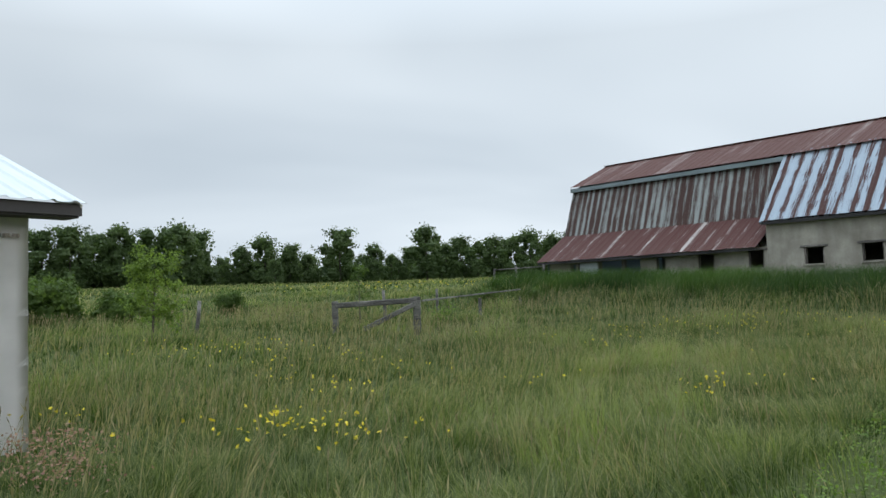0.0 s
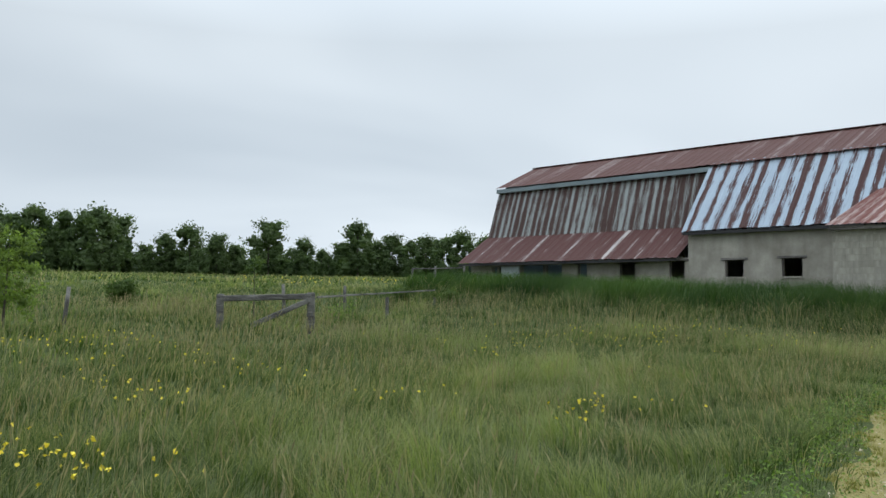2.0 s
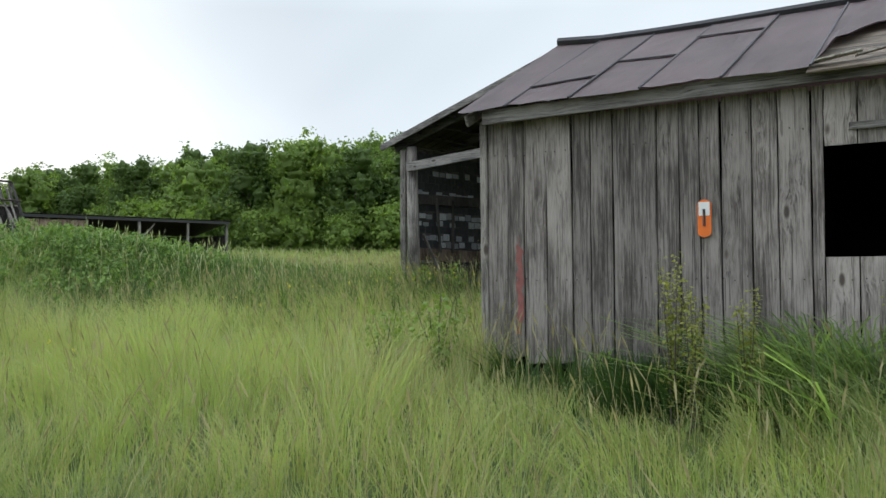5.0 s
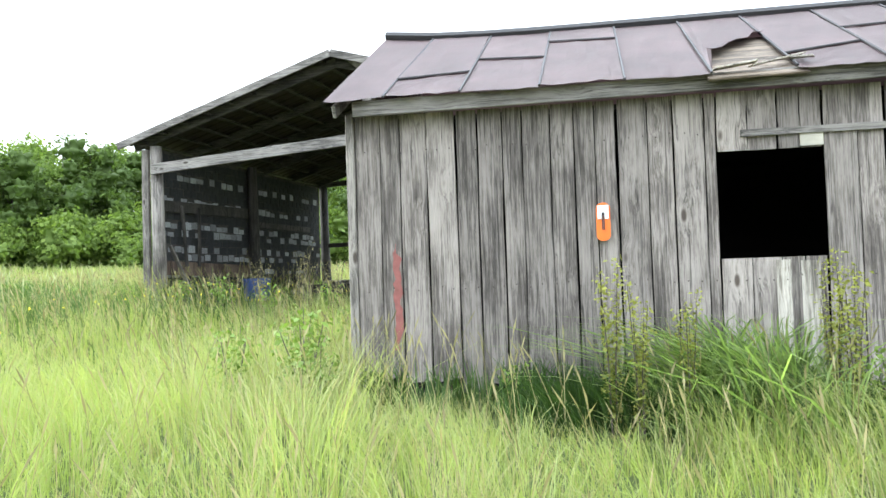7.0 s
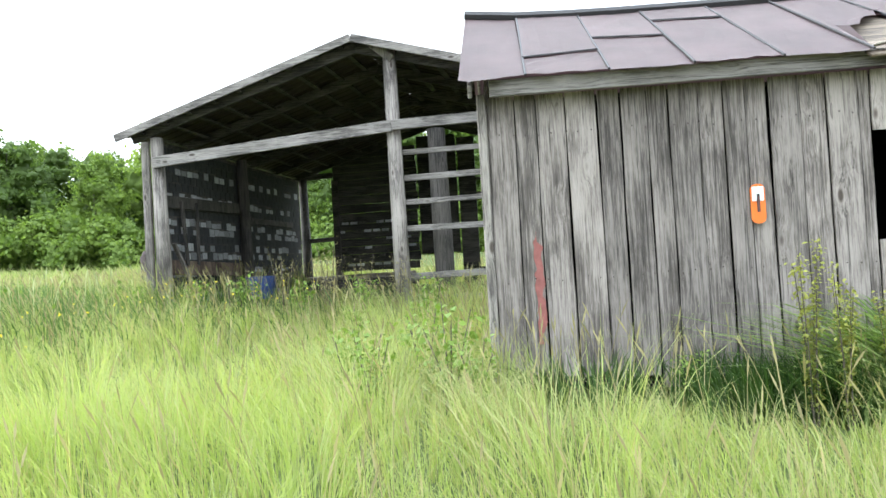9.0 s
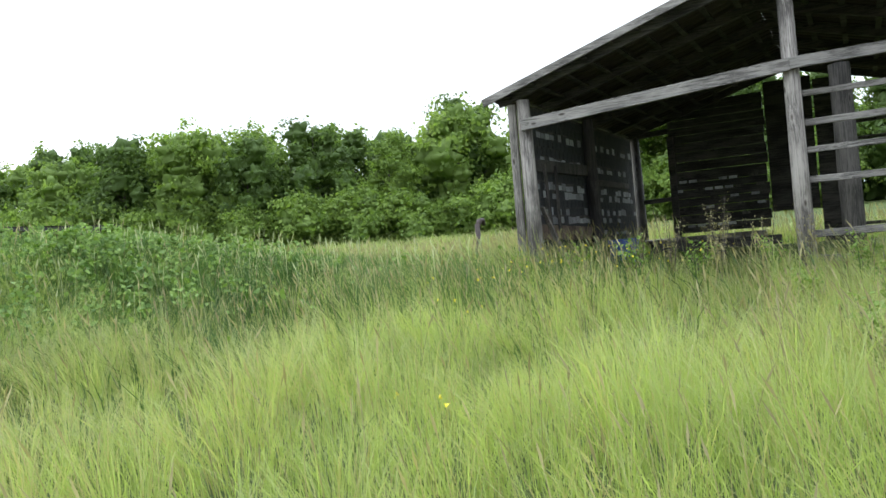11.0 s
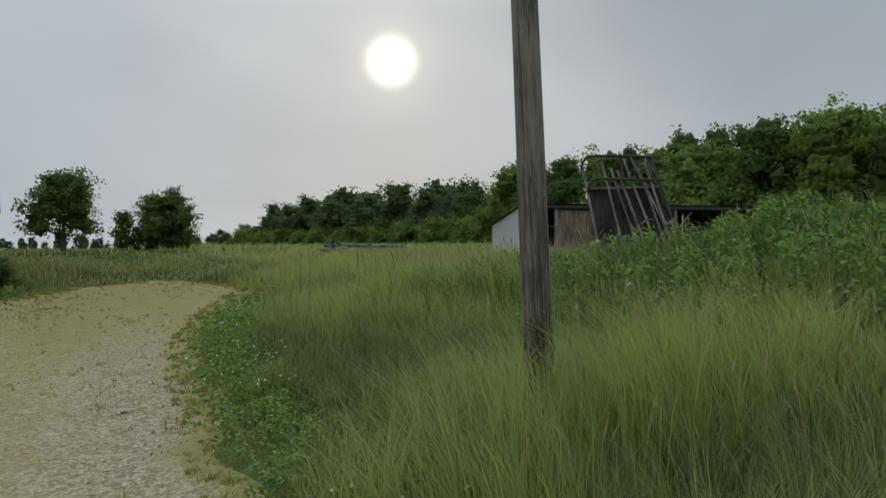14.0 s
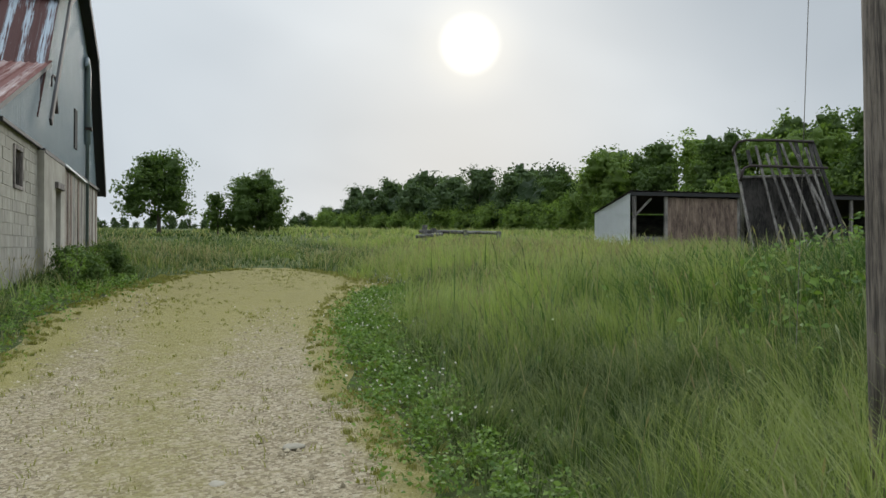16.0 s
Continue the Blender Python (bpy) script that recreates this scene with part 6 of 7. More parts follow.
def free(x, y):
    """Open meadow: off the drive's bed and outside the buildings."""
    ok = ~inside(x, y, 21.69, 22.99, -51.2, -23.6, 0.1, -0.6, 11) & ~inside(x, y, 21.69, 22.99, -51.2, -4.9, 0.0, -3.3, 0)
    ok &= ~inside(x, y, 9.5, 0.0, -136.2, -0.4, 6.2, 0.0, 4.3) & ~inside(x, y, 17.86, -0.6, -140.83, 0.3, 6.9, 0.5, 7.0)
    ok &= ~inside(x, y, -4.02, 7.62, 50, -5, 0, 0, 4) & ~inside(x, y, 47.07, 15.63, -56.5, 0, 14, 0, 4)
    return ok


def patchiness(x, y, s=1.0):
    return 0.5 + 0.22 * np.sin(x * 0.71 * s + 1.3 * np.sin(y * 0.33 * s)) + 0.18 * np.sin(y * 0.93 * s + 2.1 * np.sin(x * 0.41 * s)) + 0.10 * np.sin((x + y) * 2.3 * s)


def cell_random(gx, gy, k):
    h = np.sin(gx * (127.1 + 13 * k) + gy * (311.7 - 29 * k) + 7.3 * k) * 43758.5453
    return h - np.floor(h)


def tufts(x, y, r):
    """The tussock that each blade belongs to: its outward direction (0 at the middle) and three numbers of its own."""
    x, y = x + 0.35 * r * np.sin(y * 2.2 / r), y + 0.35 * r * np.sin(x * 1.9 / r)
    gx, gy = np.floor(x / r), np.floor(y / r)
    cx, cy = (gx + 0.3 + 0.4 * cell_random(gx, gy, 0)) * r, (gy + 0.3 + 0.4 * cell_random(gx, gy, 1)) * r
    return (x - cx) / r, (y - cy) / r, cell_random(gx, gy, 2), cell_random(gx, gy, 3), cell_random(gx, gy, 4)


def blades(rng, x, y, h, w, tone, bend=0.35, segs=2, tuft=0.55):
    """Grass blades: tapering, falling outwards from their tussock and with the wind."""
    n = len(x)
    z = ground_z(x, y) - 0.02
    ox, oy, r1, _, _ = tufts(x, y, tuft)
    wind = 0.6 + 0.9 * np.sin(x * 0.5 + 1.7 * np.sin(y * 0.4)) + 3.0 * (r1 - 0.5)
    dx = 1.5 * ox + 0.42 * np.cos(wind) + rng.normal(size=n) * 0.34
    dy = 1.5 * oy + 0.42 * np.sin(wind) + rng.normal(size=n) * 0.34
    a = rng.uniform(0, 2 * math.pi, n)
    k = bend * h * rng.uniform(0.5, 1.7, n)
    sx, sy = np.cos(a) * w / 2, np.sin(a) * w / 2
    lv = []
    for s in range(segs):
        t = s / segs
        taper = 1 - 0.55 * t
        px, py, pz = x + dx * k * t * t, y + dy * k * t * t, z + h * (t - 0.12 * bend * t * t)
        lv += [np.stack([px - sx * taper, py - sy * taper, pz], 1), np.stack([px + sx * taper, py + sy * taper, pz], 1)]
    lv.append(np.stack([x + dx * k, y + dy * k, z + h * (1 - 0.25 * bend)], 1))
    m = 2 * segs + 1
    v = np.stack(lv, 1).reshape(-1, 3)
    base = (np.arange(n) * m)[:, None]
    f = []
    for s in range(segs - 1):
        q = 2 * s
        f += [base + np.array([[q, q + 1, q + 3]]), base + np.array([[q, q + 3, q + 2]])]
    f.append(base + np.array([[2 * segs - 2, 2 * segs - 1, 2 * segs]]))
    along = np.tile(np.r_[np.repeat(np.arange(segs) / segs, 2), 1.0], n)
    return v, np.concatenate(f), np.repeat(tone, m), along


def scatter(rng, n, x0, x1, y0, y1):
    return rng.uniform(x0, x1, n), rng.uniform(y0, y1, n)


def clumped(rng, x, y, r):
    """Pull part of the points together into tufts."""
    gx, gy = np.floor(x / r), np.floor(y / r)
    hx = np.sin(gx * 127.1 + gy * 311.7) * 43758.5453
    hy = np.sin(gx * 269.5 + gy * 183.3) * 43758.5453
    cx, cy = (gx + (hx - np.floor(hx))) * r, (gy + (hy - np.floor(hy))) * r
    t = rng.uniform(0.0, 0.75, len(x))
    return x + (cx - x) * t, y + (cy - y) * t


def deep_zone(x, y):
    """Fresher, greener growth round the pole and the mound."""
    return ramp01(x + y, 19, 23) * ramp01(drive_off(x, y), 1.0, 3.0) * (1 - ramp01(np.hypot(x - 13, y - 9), 12, 22))


def in_view(x, y):
    return (np.degrees(np.arctan2(x + 1, y + 3)) > -40) & (np.degrees(np.arctan2(x - 4, y - 8)) < 175) & (y > -14)


def build_grass():
    rng = np.random.default_rng(4)
    bands = ((0.0, 2.2, 160, 0.008, 2), (2.2, 7.5, 760, 0.0056, 3), (7.5, 13, 330, 0.0088, 2), (13, 24, 90, 0.018, 2), (24, 46, 34, 0.030, 2), (46, 110, 4.5, 0.09, 2))
    for lo, hi, dens, wid, segs in bands:
        x0, x1, y0, y1 = -1 - hi, 11 + hi, -2 - hi, 11 + hi
        x, y = scatter(rng, int(dens * (x1 - x0) * (y1 - y0)), x0, x1, y0, y1)
        d = path_distance(x, y)
        keep = (d >= lo) & (d < hi) & (in_view(x, y) | (d < 2.5))
        x, y = x[keep], y[keep]
        x, y = clumped(rng, x, y, 0.16 + wid * 6)
        off = drive_off(x, y) + 0.12 * np.sin(x * 2.1) + 0.1 * np.sin(y * 3.3)
        off = np.abs(off) - drive_half(x, np.sign(off))
        keep = free(x, y) & ((off > -0.05) | (x > 31))
        x, y, off = x[keep], y[keep], off[keep]
        n = len(x)
        p = patchiness(x, y)
        right = ramp01(drive_off(x, y), 1.0, 4.0)
        h = (0.22 + 0.20 * p + 0.15 * right) * rng.uniform(0.55, 1.25, n)
        h *= (0.55 + 0.45 * ramp01(off, 0.0, 0.7)) * (0.72 + 0.56 * patchiness(x + 3, y - 8, 2.7))
        h *= 1 + 0.3 * np.exp(-((x - 13.6) ** 2 + (y - 9.1) ** 2) / 2.4)
        size = 0.55 if hi < 14 else 1.1
        ox, oy, c1, c2, c3 = tufts(x, y, size)
        h *= 0.62 + 0.75 * c2 * c2 + 0.25 * c3
        h *= 1 - 0.62 * inside(x, y, 9.5, 0.0, -136.2, -0.1, 1.8, -1.5, 0.1)
        barn = inside(x, y, 21.69, 22.99, -51.2, -24, -2, -7.5, -0.6)
        h = np.where(barn, h * 1.9, h)
        q = patchiness(x + 40, y - 17, 2.1)
        pale = ramp01(drive_off(x, y), 2.2, 4.5) * (1 - ramp01(y - 0.25 * x, 1.5, 5.0)) * (1 - ramp01(x, 14, 19))
        deep = deep_zone(x, y)
        # the 0.35 term colours grass near the pole lighter, against its own shading
        tone = np.clip(1.1 * p - 0.70 + 0.60 * right + 0.45 * pale - 0.10 * deep + 0.35 * np.exp(-((x - 12.6) ** 2 + (y - 8.0) ** 2) / 5.0) - 0.35 * barn + 0.35 * (q - 0.5) + 0.5 * (c1 - 0.5) + 0.35 * (c2 - 0.4) + rng.uniform(-0.2, 0.2, n), 0, 1)
        dry = np.clip((rng.uniform(0, 1, n) < 0.05 + 0.10 * right + 0.30 * np.clip(patchiness(x - 9, y + 5, 0.6) - 0.45, 0, 1) + 0.25 * (c3 > 0.8)) * rng.uniform(0.4, 1, n) * (1 - 0.85 * deep_zone(x, y)), 0, 1)
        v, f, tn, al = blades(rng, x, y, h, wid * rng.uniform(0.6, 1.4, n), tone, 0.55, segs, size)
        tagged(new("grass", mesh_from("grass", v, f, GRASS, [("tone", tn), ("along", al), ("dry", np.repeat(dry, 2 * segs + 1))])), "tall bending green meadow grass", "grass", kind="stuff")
    # rank dark grass along the barn, on the mound and under the shed wall
    xs, ys = [], []
    for (a, b, c, d, ox, oy, hd), n in (((-23, -3.2, -5.2, -1.2, 21.69, 22.99, -51.2), 16000), ((-5.5, -2.0, -5.2, -3.5, 21.69, 22.99, -51.2), 2600), ((0.9, 3.2, -1.0, -0.1, 9.5, 0.0, -136.2), 2600), ((-0.2, 6.0, -0.5, -0.06, 9.5, 0.0, -136.2), 1500)):
        u, w = rng.uniform(a, b, n), rng.uniform(c, d, n)
        h = radians(hd)
        xs.append(ox + u * math.cos(h) - w * math.sin(h)); ys.append(oy + u * math.sin(h) + w * math.cos(h))
    n = 26000
    g = rng.normal(size=(n, 2)) * (2.6, 3.2) + (20.0, 4.6)
    xs.append(g[:, 0]); ys.append(g[:, 1])
    x, y = np.concatenate(xs), np.concatenate(ys)
    x, y = clumped(rng, x, y, 0.35)
    k = free(x, y) & (np.abs(drive_off(x, y)) > drive_half(x, np.sign(drive_off(x, y))) + 0.4)
    x, y = x[k], y[k]
    d = path_distance(x, y)
    h = rng.uniform(0.35, 0.72, len(x)) * np.where(d < 9, 0.75, 1.0) * np.where(y > 14, 1.75, 1.0)
    v, f, tn, al = blades(rng, x, y, h, 0.010 + d * 0.0010, np.clip(patchiness(x, y) + rng.uniform(-0.25, 0.25, len(x)), 0, 1), 0.5, 2)
    tagged(new("rank_grass", mesh_from("rank_grass", v, f, RANK, [("tone", tn), ("along", al)])), "rank dark green grass in thick stands", "grass", kind="stuff")
    # lush arching grass under the shed window
    h0 = radians(-136.2)
    u, w = rng.normal(size=1900) * 0.42 + 2.55, -np.abs(rng.normal(size=1900) * 0.42) - 0.12
    x, y = 9.5 + u * math.cos(h0) - w * math.sin(h0), u * math.sin(h0) + w * math.cos(h0)
    v, f, tn, al = blades(rng, x, y, rng.uniform(0.30, 1.15, len(x)) * np.exp(-((u - 2.5) / 0.9) ** 2), rng.uniform(0.012, 0.026, len(x)), rng.uniform(0.1, 1, len(x)), 1.1, 4, 0.6)
    tagged(new("lush_grass", mesh_from("lush_grass", v, f, foliage("lush_blade", (0.050, 0.088, 0.028), (0.26, 0.35, 0.12), 0.50), [("tone", tn), ("along", al)])), "lush broad-bladed green grass arching against the shed", "grass", kind="stuff")
    # short turf and moss along the drive and down its middle
    s = rng.uniform(0, 51, 150000)
    mx, my = drive_mid(s)
    sd = np.where(rng.uniform(0, 1, len(s)) < 0.72, rng.choice((-1, 1), len(s)) * rng.uniform(0.72, 1.06, len(s)), rng.uniform(-0.85, 0.85, len(s)))
    slope = 0.98 - 0.025 * np.clip(mx - 8, 0, 32)
    L = np.sqrt(1 + slope ** 2)
    wd = sd * drive_half(mx, np.sign(sd))
    x, y = mx + slope / L * wd, my - wd / L
    x, y = clumped(rng, x, y, 0.17)
    k = (cell_random(np.floor(x / 0.17), np.floor(y / 0.17), 5) + 0.5 * patchiness(x, y, 1.3) > 0.72 + 0.34 * (np.abs(sd) < 0.7) + 0.1 * rng.uniform(-1, 1, len(x))) & (path_distance(x, y) > 0.0)
    x, y = x[k], y[k]
    v, f, tn, al = blades(rng, x, y, rng.uniform(0.015, 0.06, len(x)), 0.005 + 0.0007 * path_distance(x, y), rng.uniform(0.4, 1, len(x)), 0.6, 2)
    v[:, 2] += 0.045
    tagged(new("turf", mesh_from("turf", v, f, foliage("turf_blade", (0.085, 0.10, 0.022), (0.27, 0.25, 0.065), 0.3), [("tone", tn), ("along", al)])), "short yellow-green turf on the drive", "turf", kind="stuff")


def build_seed_heads():
    rng = np.random.default_rng(6)
    n = 66000
    x, y = scatter(rng, n, -22, 34, -12, 34)
    d = path_distance(x, y)
    off = np.abs(drive_off(x, y)) - drive_half(x, np.sign(drive_off(x, y)))
    k = free(x, y) & (off > 0.5) & in_view(x, y) & (d > 2.4) & (rng.uniform(0, 1, n) < np.clip(1.35 - patchiness(x, y, 0.8) - d / 45, 0.05, 1) * (1 - 0.7 * deep_zone(x, y)))
    x, y, d = x[k], y[k], d[k]
    n = len(x)
    h = rng.uniform(0.38, 0.62, n) + 0.16 * ramp01(drive_off(x, y), 1, 4)
    z = ground_z(x, y)
    wd = 0.6 + 0.9 * np.sin(x * 0.5 + 1.7 * np.sin(y * 0.4)) + rng.normal(size=n) * 1.3
    lean = h * rng.uniform(0.1, 0.4, n)
    tx, ty = x + np.cos(wd) * lean, y + np.sin(wd) * lean
    a = rng.uniform(0, 6.28, n)
    w = 0.0014 + d * 0.00016
    pw = w * 2.2 + 0.0025
    ax, ay = np.cos(a), np.sin(a)
    f0, f1 = 0.80, 0.90
    P = lambda t, s, ww: np.stack([x + (tx - x) * t * t + ax * ww * s, y + (ty - y) * t * t + ay * ww * s, z + h * t], 1)
    v = np.stack([P(0.3, -1, w), P(0.3, 1, w), P(f0, 1, w), P(f0, -1, w), P(f0, 0, pw), P(f1, 1, pw), P(1.0, 0, pw), P(f1, -1, pw)], 1).reshape(-1, 3)
    b = (np.arange(n) * 8)[:, None]
    f = np.concatenate([b + np.array([[0, 1, 2, 3]]), b + np.array([[4, 5, 6, 7]])])
    tone = np.repeat(rng.uniform(0, 1, n), 8)
    tagged(new("seed_heads", mesh_from("seed_heads", v, f, SEED, [("tone", tone)])), "pale tan grass seed heads over the meadow", "grass", kind="stuff")
    # tall pale stalks on the mound
    n = 480
    x, y = rng.normal(size=n) * 1.1 + 19.0, rng.normal(size=n) * 2.6 + 3.2
    h, z = rng.uniform(0.40, 0.85, n), ground_z(x, y)
    a = rng.uniform(0, 6.28, n)
    ax, ay = np.cos(a), np.sin(a)
    lx, ly = rng.normal(size=n) * 0.10 + 0.06, rng.normal(size=n) * 0.10
    P2 = lambda t, s, ww: np.stack([x + lx * t * t + ax * ww * s, y + ly * t * t + ay * ww * s, z + h * t], 1)
    v = np.stack([P2(0.0, -1, 0.006), P2(0.0, 1, 0.006), P2(0.8, 1, 0.004), P2(0.8, -1, 0.004), P2(0.78, 0, 0.012), P2(0.88, 1, 0.012), P2(1.0, 0, 0.012), P2(0.88, -1, 0.012)], 1).reshape(-1, 3)
    b = (np.arange(n) * 8)[:, None]
    f = np.concatenate([b + np.array([[0, 1, 2, 3]]), b + np.array([[4, 5, 6, 7]])])
    tagged(new("reed_stalks", mesh_from("reed_stalks", v, f, REED, [("tone", np.repeat(rng.uniform(0.2, 1, n), 8))])), "tall pale reed-like stalks on the mound", "reeds", kind="stuff")


def flower_stuff(name, mat, label, spots, height, size, seed):
    """Small flower heads on thin stems at (x, y, spread, count)."""
    rng = np.random.default_rng(seed)
    pos = []
    for x, y, sp, c in spots:
        pos.append(rng.normal(size=(c, 2)) * sp + (x, y))
    p = np.concatenate(pos)
    k = free(p[:, 0], p[:, 1])
    p = p[k]
    n = len(p)
    z = ground_z(p[:, 0], p[:, 1]) + height * rng.uniform(0.75, 1.2, n)
    c = np.stack([p[:, 0], p[:, 1], z], 1)
    vs, fs = [], []
    m = 0
    for k in range(3):
        out = rng.normal(size=(n, 3)) * 0.7 + (0, 0, 0.6)
        v, f, _ = leaf_cards(rng, c + rng.normal(size=(n, 3)) * size * 0.25, out, size, np.zeros(n))
        vs.append(v); fs.append(f + m); m += len(v)
    return tagged(new(name, mesh_from(name, np.concatenate(vs), np.concatenate(fs), mat)), label, "flowers", kind="stuff")


def build_flowers():
    yl = ((-1.40, 6.1, 0.40, 52), (-0.66, 5.9, 0.25, 20), (-3.6, 7.1, 0.3, 10), (-1.0, 9.2, 0.3, 12), (-1.8, 10.7, 0.4, 16), (3.3, 8.6, 0.10, 9), (3.9, 8.9, 0.3, 6), (2.9, 8.2, 0.15, 10), (-0.1, 11.4, 0.5, 12), (-3.6, 14.4, 1.2, 50), (1.6, 9.5, 0.3, 10), (-2.2, 13, 1.0, 14), (6.2, 17.5, 1.6, 60), (9.5, 18.5, 1.4, 60), (4, 15, 1.2, 24), (14.0, 2.6, 0.3, 4), (16.5, -1.2, 0.9, 40), (11.2, 4.1, 0.25, 3), (16.0, 0.8, 0.8, 14))
    flower_stuff("yellow_flowers", YELLOW, "small yellow meadow flowers in loose clusters", yl, 0.46, 0.018, 1)
    far = [(x, y, 4.5, 24) for x, y in ((0, 66), (6, 64), (11, 66), (4, 54), (-5, 58), (9, 56))]
    flower_stuff("far_yellow_flowers", YELLOW, "sheet of yellow flowers across the far field", far, 0.40, 0.05, 2)
    # clover along the right edge of the drive
    rng = np.random.default_rng(12)
    s = rng.uniform(9, 46, 800)
    mx, my = drive_mid(s)
    slope = 0.98 - 0.025 * np.clip(mx - 8, 0, 32)
    L = np.sqrt(1 + slope ** 2)
    sd = drive_half(mx, 1) + rng.normal(size=len(s)) * 0.28 + 0.12
    x, y = mx + slope / L * sd, my - sd / L
    k = patchiness(x, y, 1.7) > 0.42
    spots = [(a, b, 0.05, 1) for a, b in zip(x[k], y[k])]
    flower_stuff("white_clover", CLOVER_WHITE, "white clover heads along the drive edge", spots, 0.20, 0.014, 3)
    n = 46000
    s = rng.uniform(5, 42, n)
    mx, my = drive_mid(s)
    slope = 0.98 - 0.025 * np.clip(mx - 8, 0, 32)
    L = np.sqrt(1 + slope ** 2)
    side = np.where(rng.uniform(0, 1, n) < 0.75, 1, -1)
    sd = side * (drive_half(mx, side) + rng.normal(size=n) * 0.25 + 0.12)
    x, y = mx + slope / L * sd, my - sd / L
    x, y = clumped(rng, x, y, 0.4)
    z = ground_z(x, y) + rng.uniform(0.02, 0.20, n)
    c = np.stack([x, y, z], 1)
    v, f, tn = leaf_cards(rng, c, np.array([(0, 0, 1.0)] * n), 0.016 + 0.0011 * path_distance(x, y), rng.uniform(0.2, 0.9, n))
    tagged(new("clover_leaves", mesh_from("clover_leaves", v, f, WEED, [("tone", tn)])), "low green clover leaves along the drive", "clover", kind="stuff")
    # pink seed tuft by the white building
    n = 700
    x, y = rng.normal(size=n) * 0.20 - 2.75, rng.normal(size=n) * 0.20 + 4.95
    c = np.stack([x, y, ground_z(x, y) + rng.uniform(0.25, 0.62, n)], 1)
    v, f, tn = leaf_cards(rng, c, rng.normal(size=(n, 3)), 0.014, rng.uniform(0, 1, n))
    tagged(new("pink_tuft", mesh_from("pink_tuft", v, f, PINK, [("tone", tn)])), "tuft of dry pinkish seed heads", "plant", kind="stuff")


def weed_kind(seed, height, leaves, size, label, group, mat=None, spread=0.16, loose=0.07):
    rng = np.random.default_rng(seed)
    w = thing("weed", pose(0, 0, -500), label, "weed", group)
    bm = bmesh.new()
    tips = []
    for k in range(4):
        a = k * 1.6 + 0.3
        tp = (math.cos(a) * spread, math.sin(a) * spread, height * (0.8 + 0.07 * k))
        tips.append(tp)
        tube(bm, [(0.02 * math.cos(a), 0.02 * math.sin(a), -0.05), (tp[0] * 0.4, tp[1] * 0.4, height * 0.45), tp], [0.008, 0.006, 0.003], 5)
    me = bpy.data.meshes.new("stem"); bm.to_mesh(me); bm.free()
    me.materials.append(BARK)
    o = new("stem", me); o.parent = w
    t = rng.uniform(0.15, 1.0, leaves)
    tp = np.array(tips)[rng.integers(0, 4, leaves)]
    c = tp * t[:, None] * np.stack([t, t, np.ones(leaves)], 1) + rng.normal(size=(leaves, 3)) * (loose, loose, 0.03)
    v, f, tn = leaf_cards(rng, c, np.stack([c[:, 0] * 3, c[:, 1] * 3, np.full(leaves, 0.8)], 1), size, 0.3 + 0.5 * t)
    o = new("leaves", mesh_from("leaves", v, f, mat or WEED, [("tone", tn)])); o.parent = w
    return w


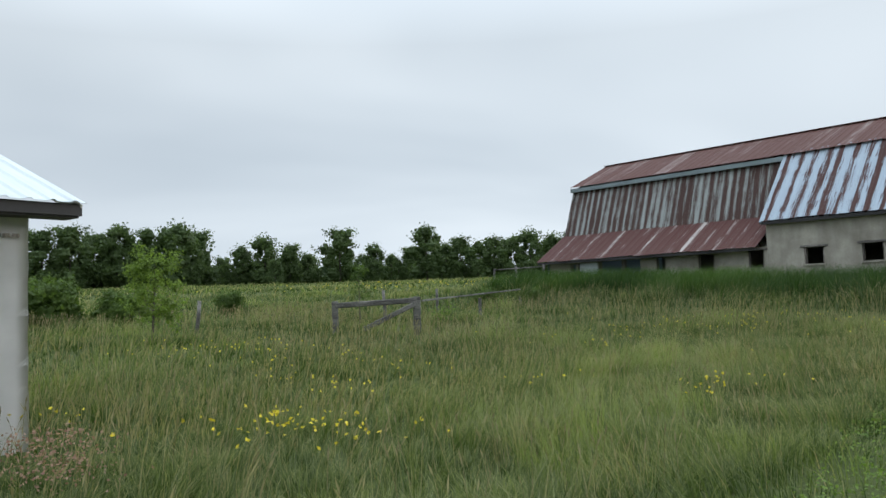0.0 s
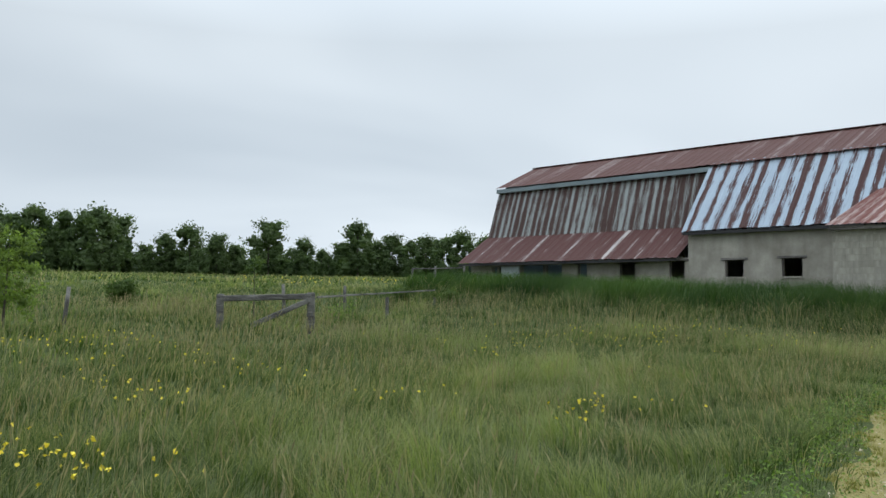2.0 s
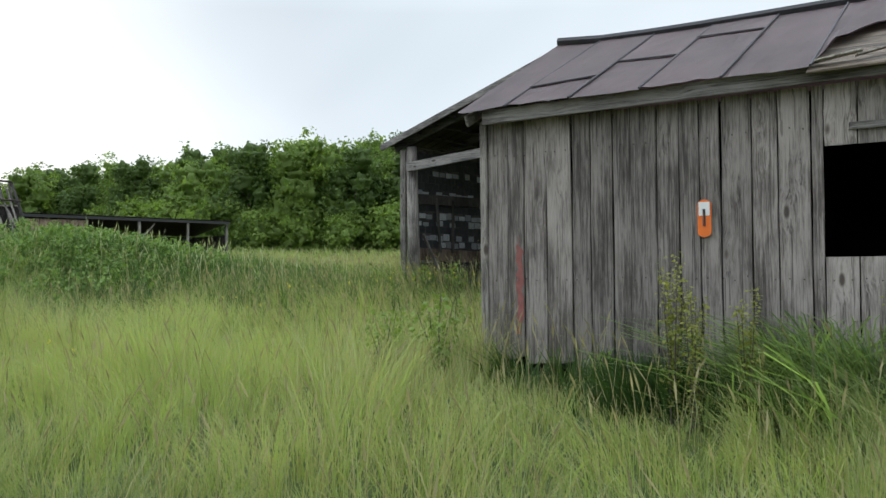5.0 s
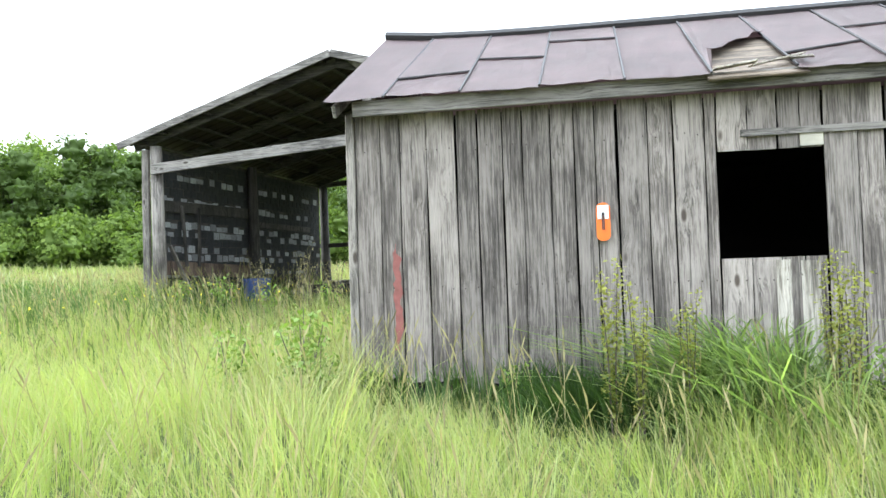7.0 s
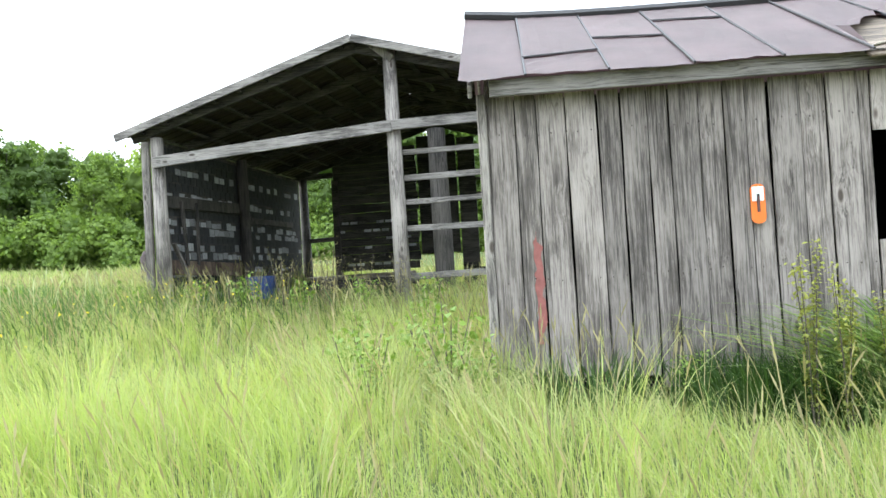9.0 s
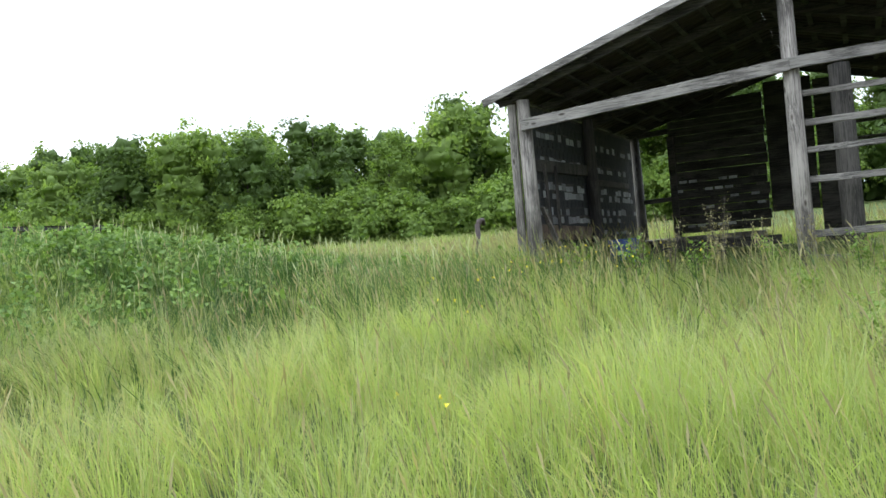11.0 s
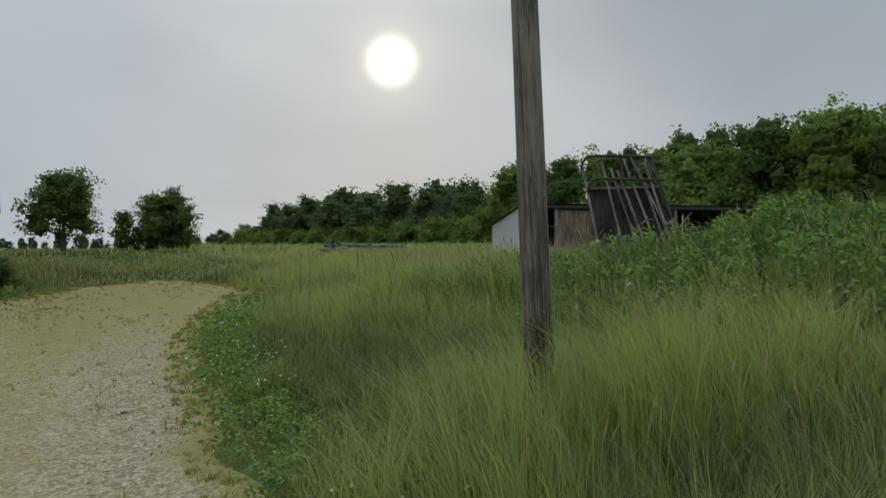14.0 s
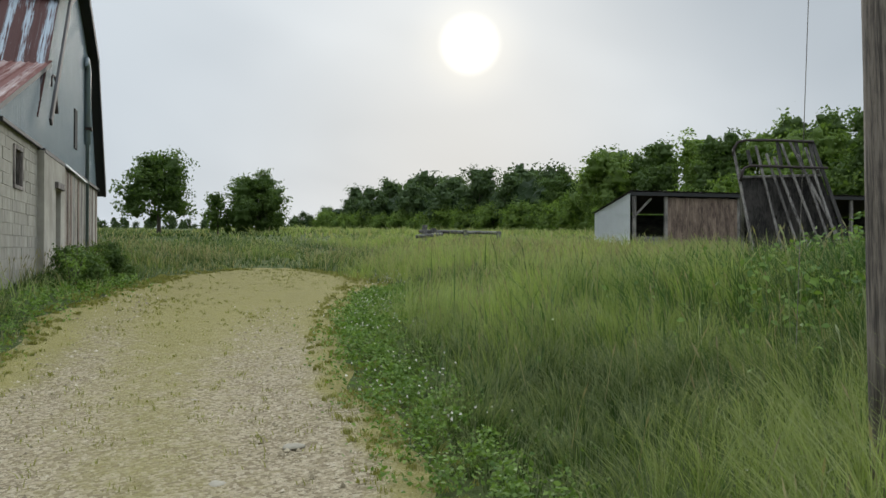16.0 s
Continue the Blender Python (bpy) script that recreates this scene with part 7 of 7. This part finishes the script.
def build_weeds():
    rng = random.Random(14)
    low = weed_kind(1, 0.75, 300, 0.030, "leafy green weed at the foot of the shed", "leafy weeds")
    tall = weed_kind(2, 1.45, 760, 0.021, "tall yellowing weed spires against the shed wall", "tall weeds", SEED_GREEN, 0.10, 0.03)
    dock = weed_kind(3, 0.95, 420, 0.014, "dry tan dock stalks before the open shed", "dock stalks", SEED, 0.16, 0.035)
    h = radians(-136.2)
    k = 0
    for u, w, s in ((-0.75, -0.35, 1.1), (-1.0, 0.3, 1.0), (-0.55, -0.6, 0.8), (3.3, -0.7, 0.9), (1.75, -0.5, 0.6), (-1.3, -0.4, 0.9), (-1.6, 0.2, 0.9), (0.9, -0.5, 0.6), (3.6, -1.1, 0.9)):
        x, y = 9.5 + u * math.cos(h) - w * math.sin(h), u * math.sin(h) + w * math.cos(h)
        plant(low, x, y, s, rng.uniform(0, 360), k == 0)
        k += 1
    k = 0
    for u, w, s in ((1.55, -0.9, 0.82), (1.72, -1.0, 0.72), (2.03, -0.9, 0.68), (2.93, -0.8, 0.8), (3.01, -0.9, 0.85)):
        x, y = 9.5 + u * math.cos(h) - w * math.sin(h), u * math.sin(h) + w * math.cos(h)
        plant(tall, x, y, s, rng.uniform(0, 360), k == 0)
        k += 1
    for k, (x, y, s) in enumerate(((15.4, -1.9, 1.0), (15.9, -1.5, 1.1), (16.2, -1.2, 0.9), (15.0, -2.3, 1.0), (16.6, -1.0, 0.8), (14.6, -2.6, 1.0), (16.9, -0.6, 0.7), (15.7, -2.2, 1.2))):
        plant(dock, x, y, s, rng.uniform(0, 360), k == 0)
    for x, y, s in ((15.2, -1.4, 0.9), (15.9, -0.9, 1.0), (16.6, -0.5, 0.9), (14.6, -2.0, 0.9), (17.2, 0.1, 0.8), (13.6, -2.4, 0.9), (12.2, -1.0, 0.8), (12.8, -0.6, 0.7), (0.6, 23.6, 1.0), (1.0, 24.2, 1.1), (20.2, 20.5, 0.9), (20.6, 20.9, 1.0), (21.4, 21.6, 0.9), (22.6, 22.6, 0.8)):
        plant(low, x, y, s, rng.uniform(0, 360), False)
    # nettles on the mound: leaves of every plant in one stand
    g = np.random.default_rng(15)
    n = 20000
    x, y = g.normal(size=n) * 1.4 + 19.6, g.normal(size=n) * 1.7 + 6.0
    x, y = clumped(g, x, y, 0.55)
    c = np.stack([x, y, ground_z(x, y) + g.uniform(0.05, 0.6, n) * (0.6 + 0.7 * patchiness(x, y, 3))], 1)
    v, f, tn = leaf_cards(g, c, np.array([(-0.5, 0, 0.8)] * n), 0.042, g.uniform(0.1, 0.8, n))
    tagged(new("nettles", mesh_from("nettles", v, f, WEED, [("tone", tn)])), "dense stand of green nettles on the mound", "nettles", kind="stuff")


SEED_GREEN = foliage("spire_leaf", (0.10, 0.13, 0.03), (0.30, 0.30, 0.07), 0.3)


def build_gravel():
    """Loose pebbles on the drive."""
    rng = np.random.default_rng(30)
    n = 15000
    s = rng.uniform(9, 40, n)
    mx, my = drive_mid(s)
    slope = 0.98 - 0.025 * np.clip(mx - 8, 0, 32)
    L = np.sqrt(1 + slope ** 2)
    sd = rng.choice((-1, 1), n) * np.clip(np.abs(rng.normal(size=n) * 0.26 + 0.45), 0, 0.95)
    w = sd * drive_half(mx, np.sign(sd))
    x, y = mx + slope / L * w, my - w / L
    r = rng.gamma(2.0, 0.0026, n) + 0.0035
    c = np.stack([x, y, ground_z(x, y) + 0.022 + r * 0.2], 1)
    base = np.array([(1, 0, 0), (0.3, 0.9, 0), (-0.8, 0.6, 0), (-0.9, -0.5, 0), (0.2, -1, 0), (0.1, 0.05, 0.75)])
    a = rng.uniform(0, 6.28, n)
    ca, sa = np.cos(a)[:, None], np.sin(a)[:, None]
    k = rng.uniform(0.65, 1.2, (n, 6))
    px, py, pz = base[:, 0] * k, base[:, 1] * k, base[:, 2] * k - 0.25 * (base[:, 2] == 0)
    v = np.stack([px * ca - py * sa, px * sa + py * ca, pz], 2) * r[:, None, None] * (1.2, 1, 1) + c[:, None, :]
    f = np.concatenate([(np.arange(n) * 6)[:, None] + np.array([[i, (i + 1) % 5, 5]]) for i in range(5)])
    m, nn, l, b = nodes_of("loose_pebbles")
    gi = nn.new("ShaderNodeNewGeometry")
    l.new(ramp_of(nn, l, gi.outputs["Random Per Island"], [(0.0, (0.13, 0.10, 0.055)), (0.6, (0.33, 0.27, 0.17)), (1.0, (0.50, 0.43, 0.31))]), b.inputs["Base Color"])
    b.inputs["Roughness"].default_value = 0.9
    tagged(new("gravel", mesh_from("gravel", v.reshape(-1, 3), f, m)), "loose pale pebbles scattered on the drive", "gravel", kind="stuff")


build_gravel()
build_grass()
build_seed_heads()
build_flowers()
build_weeds()
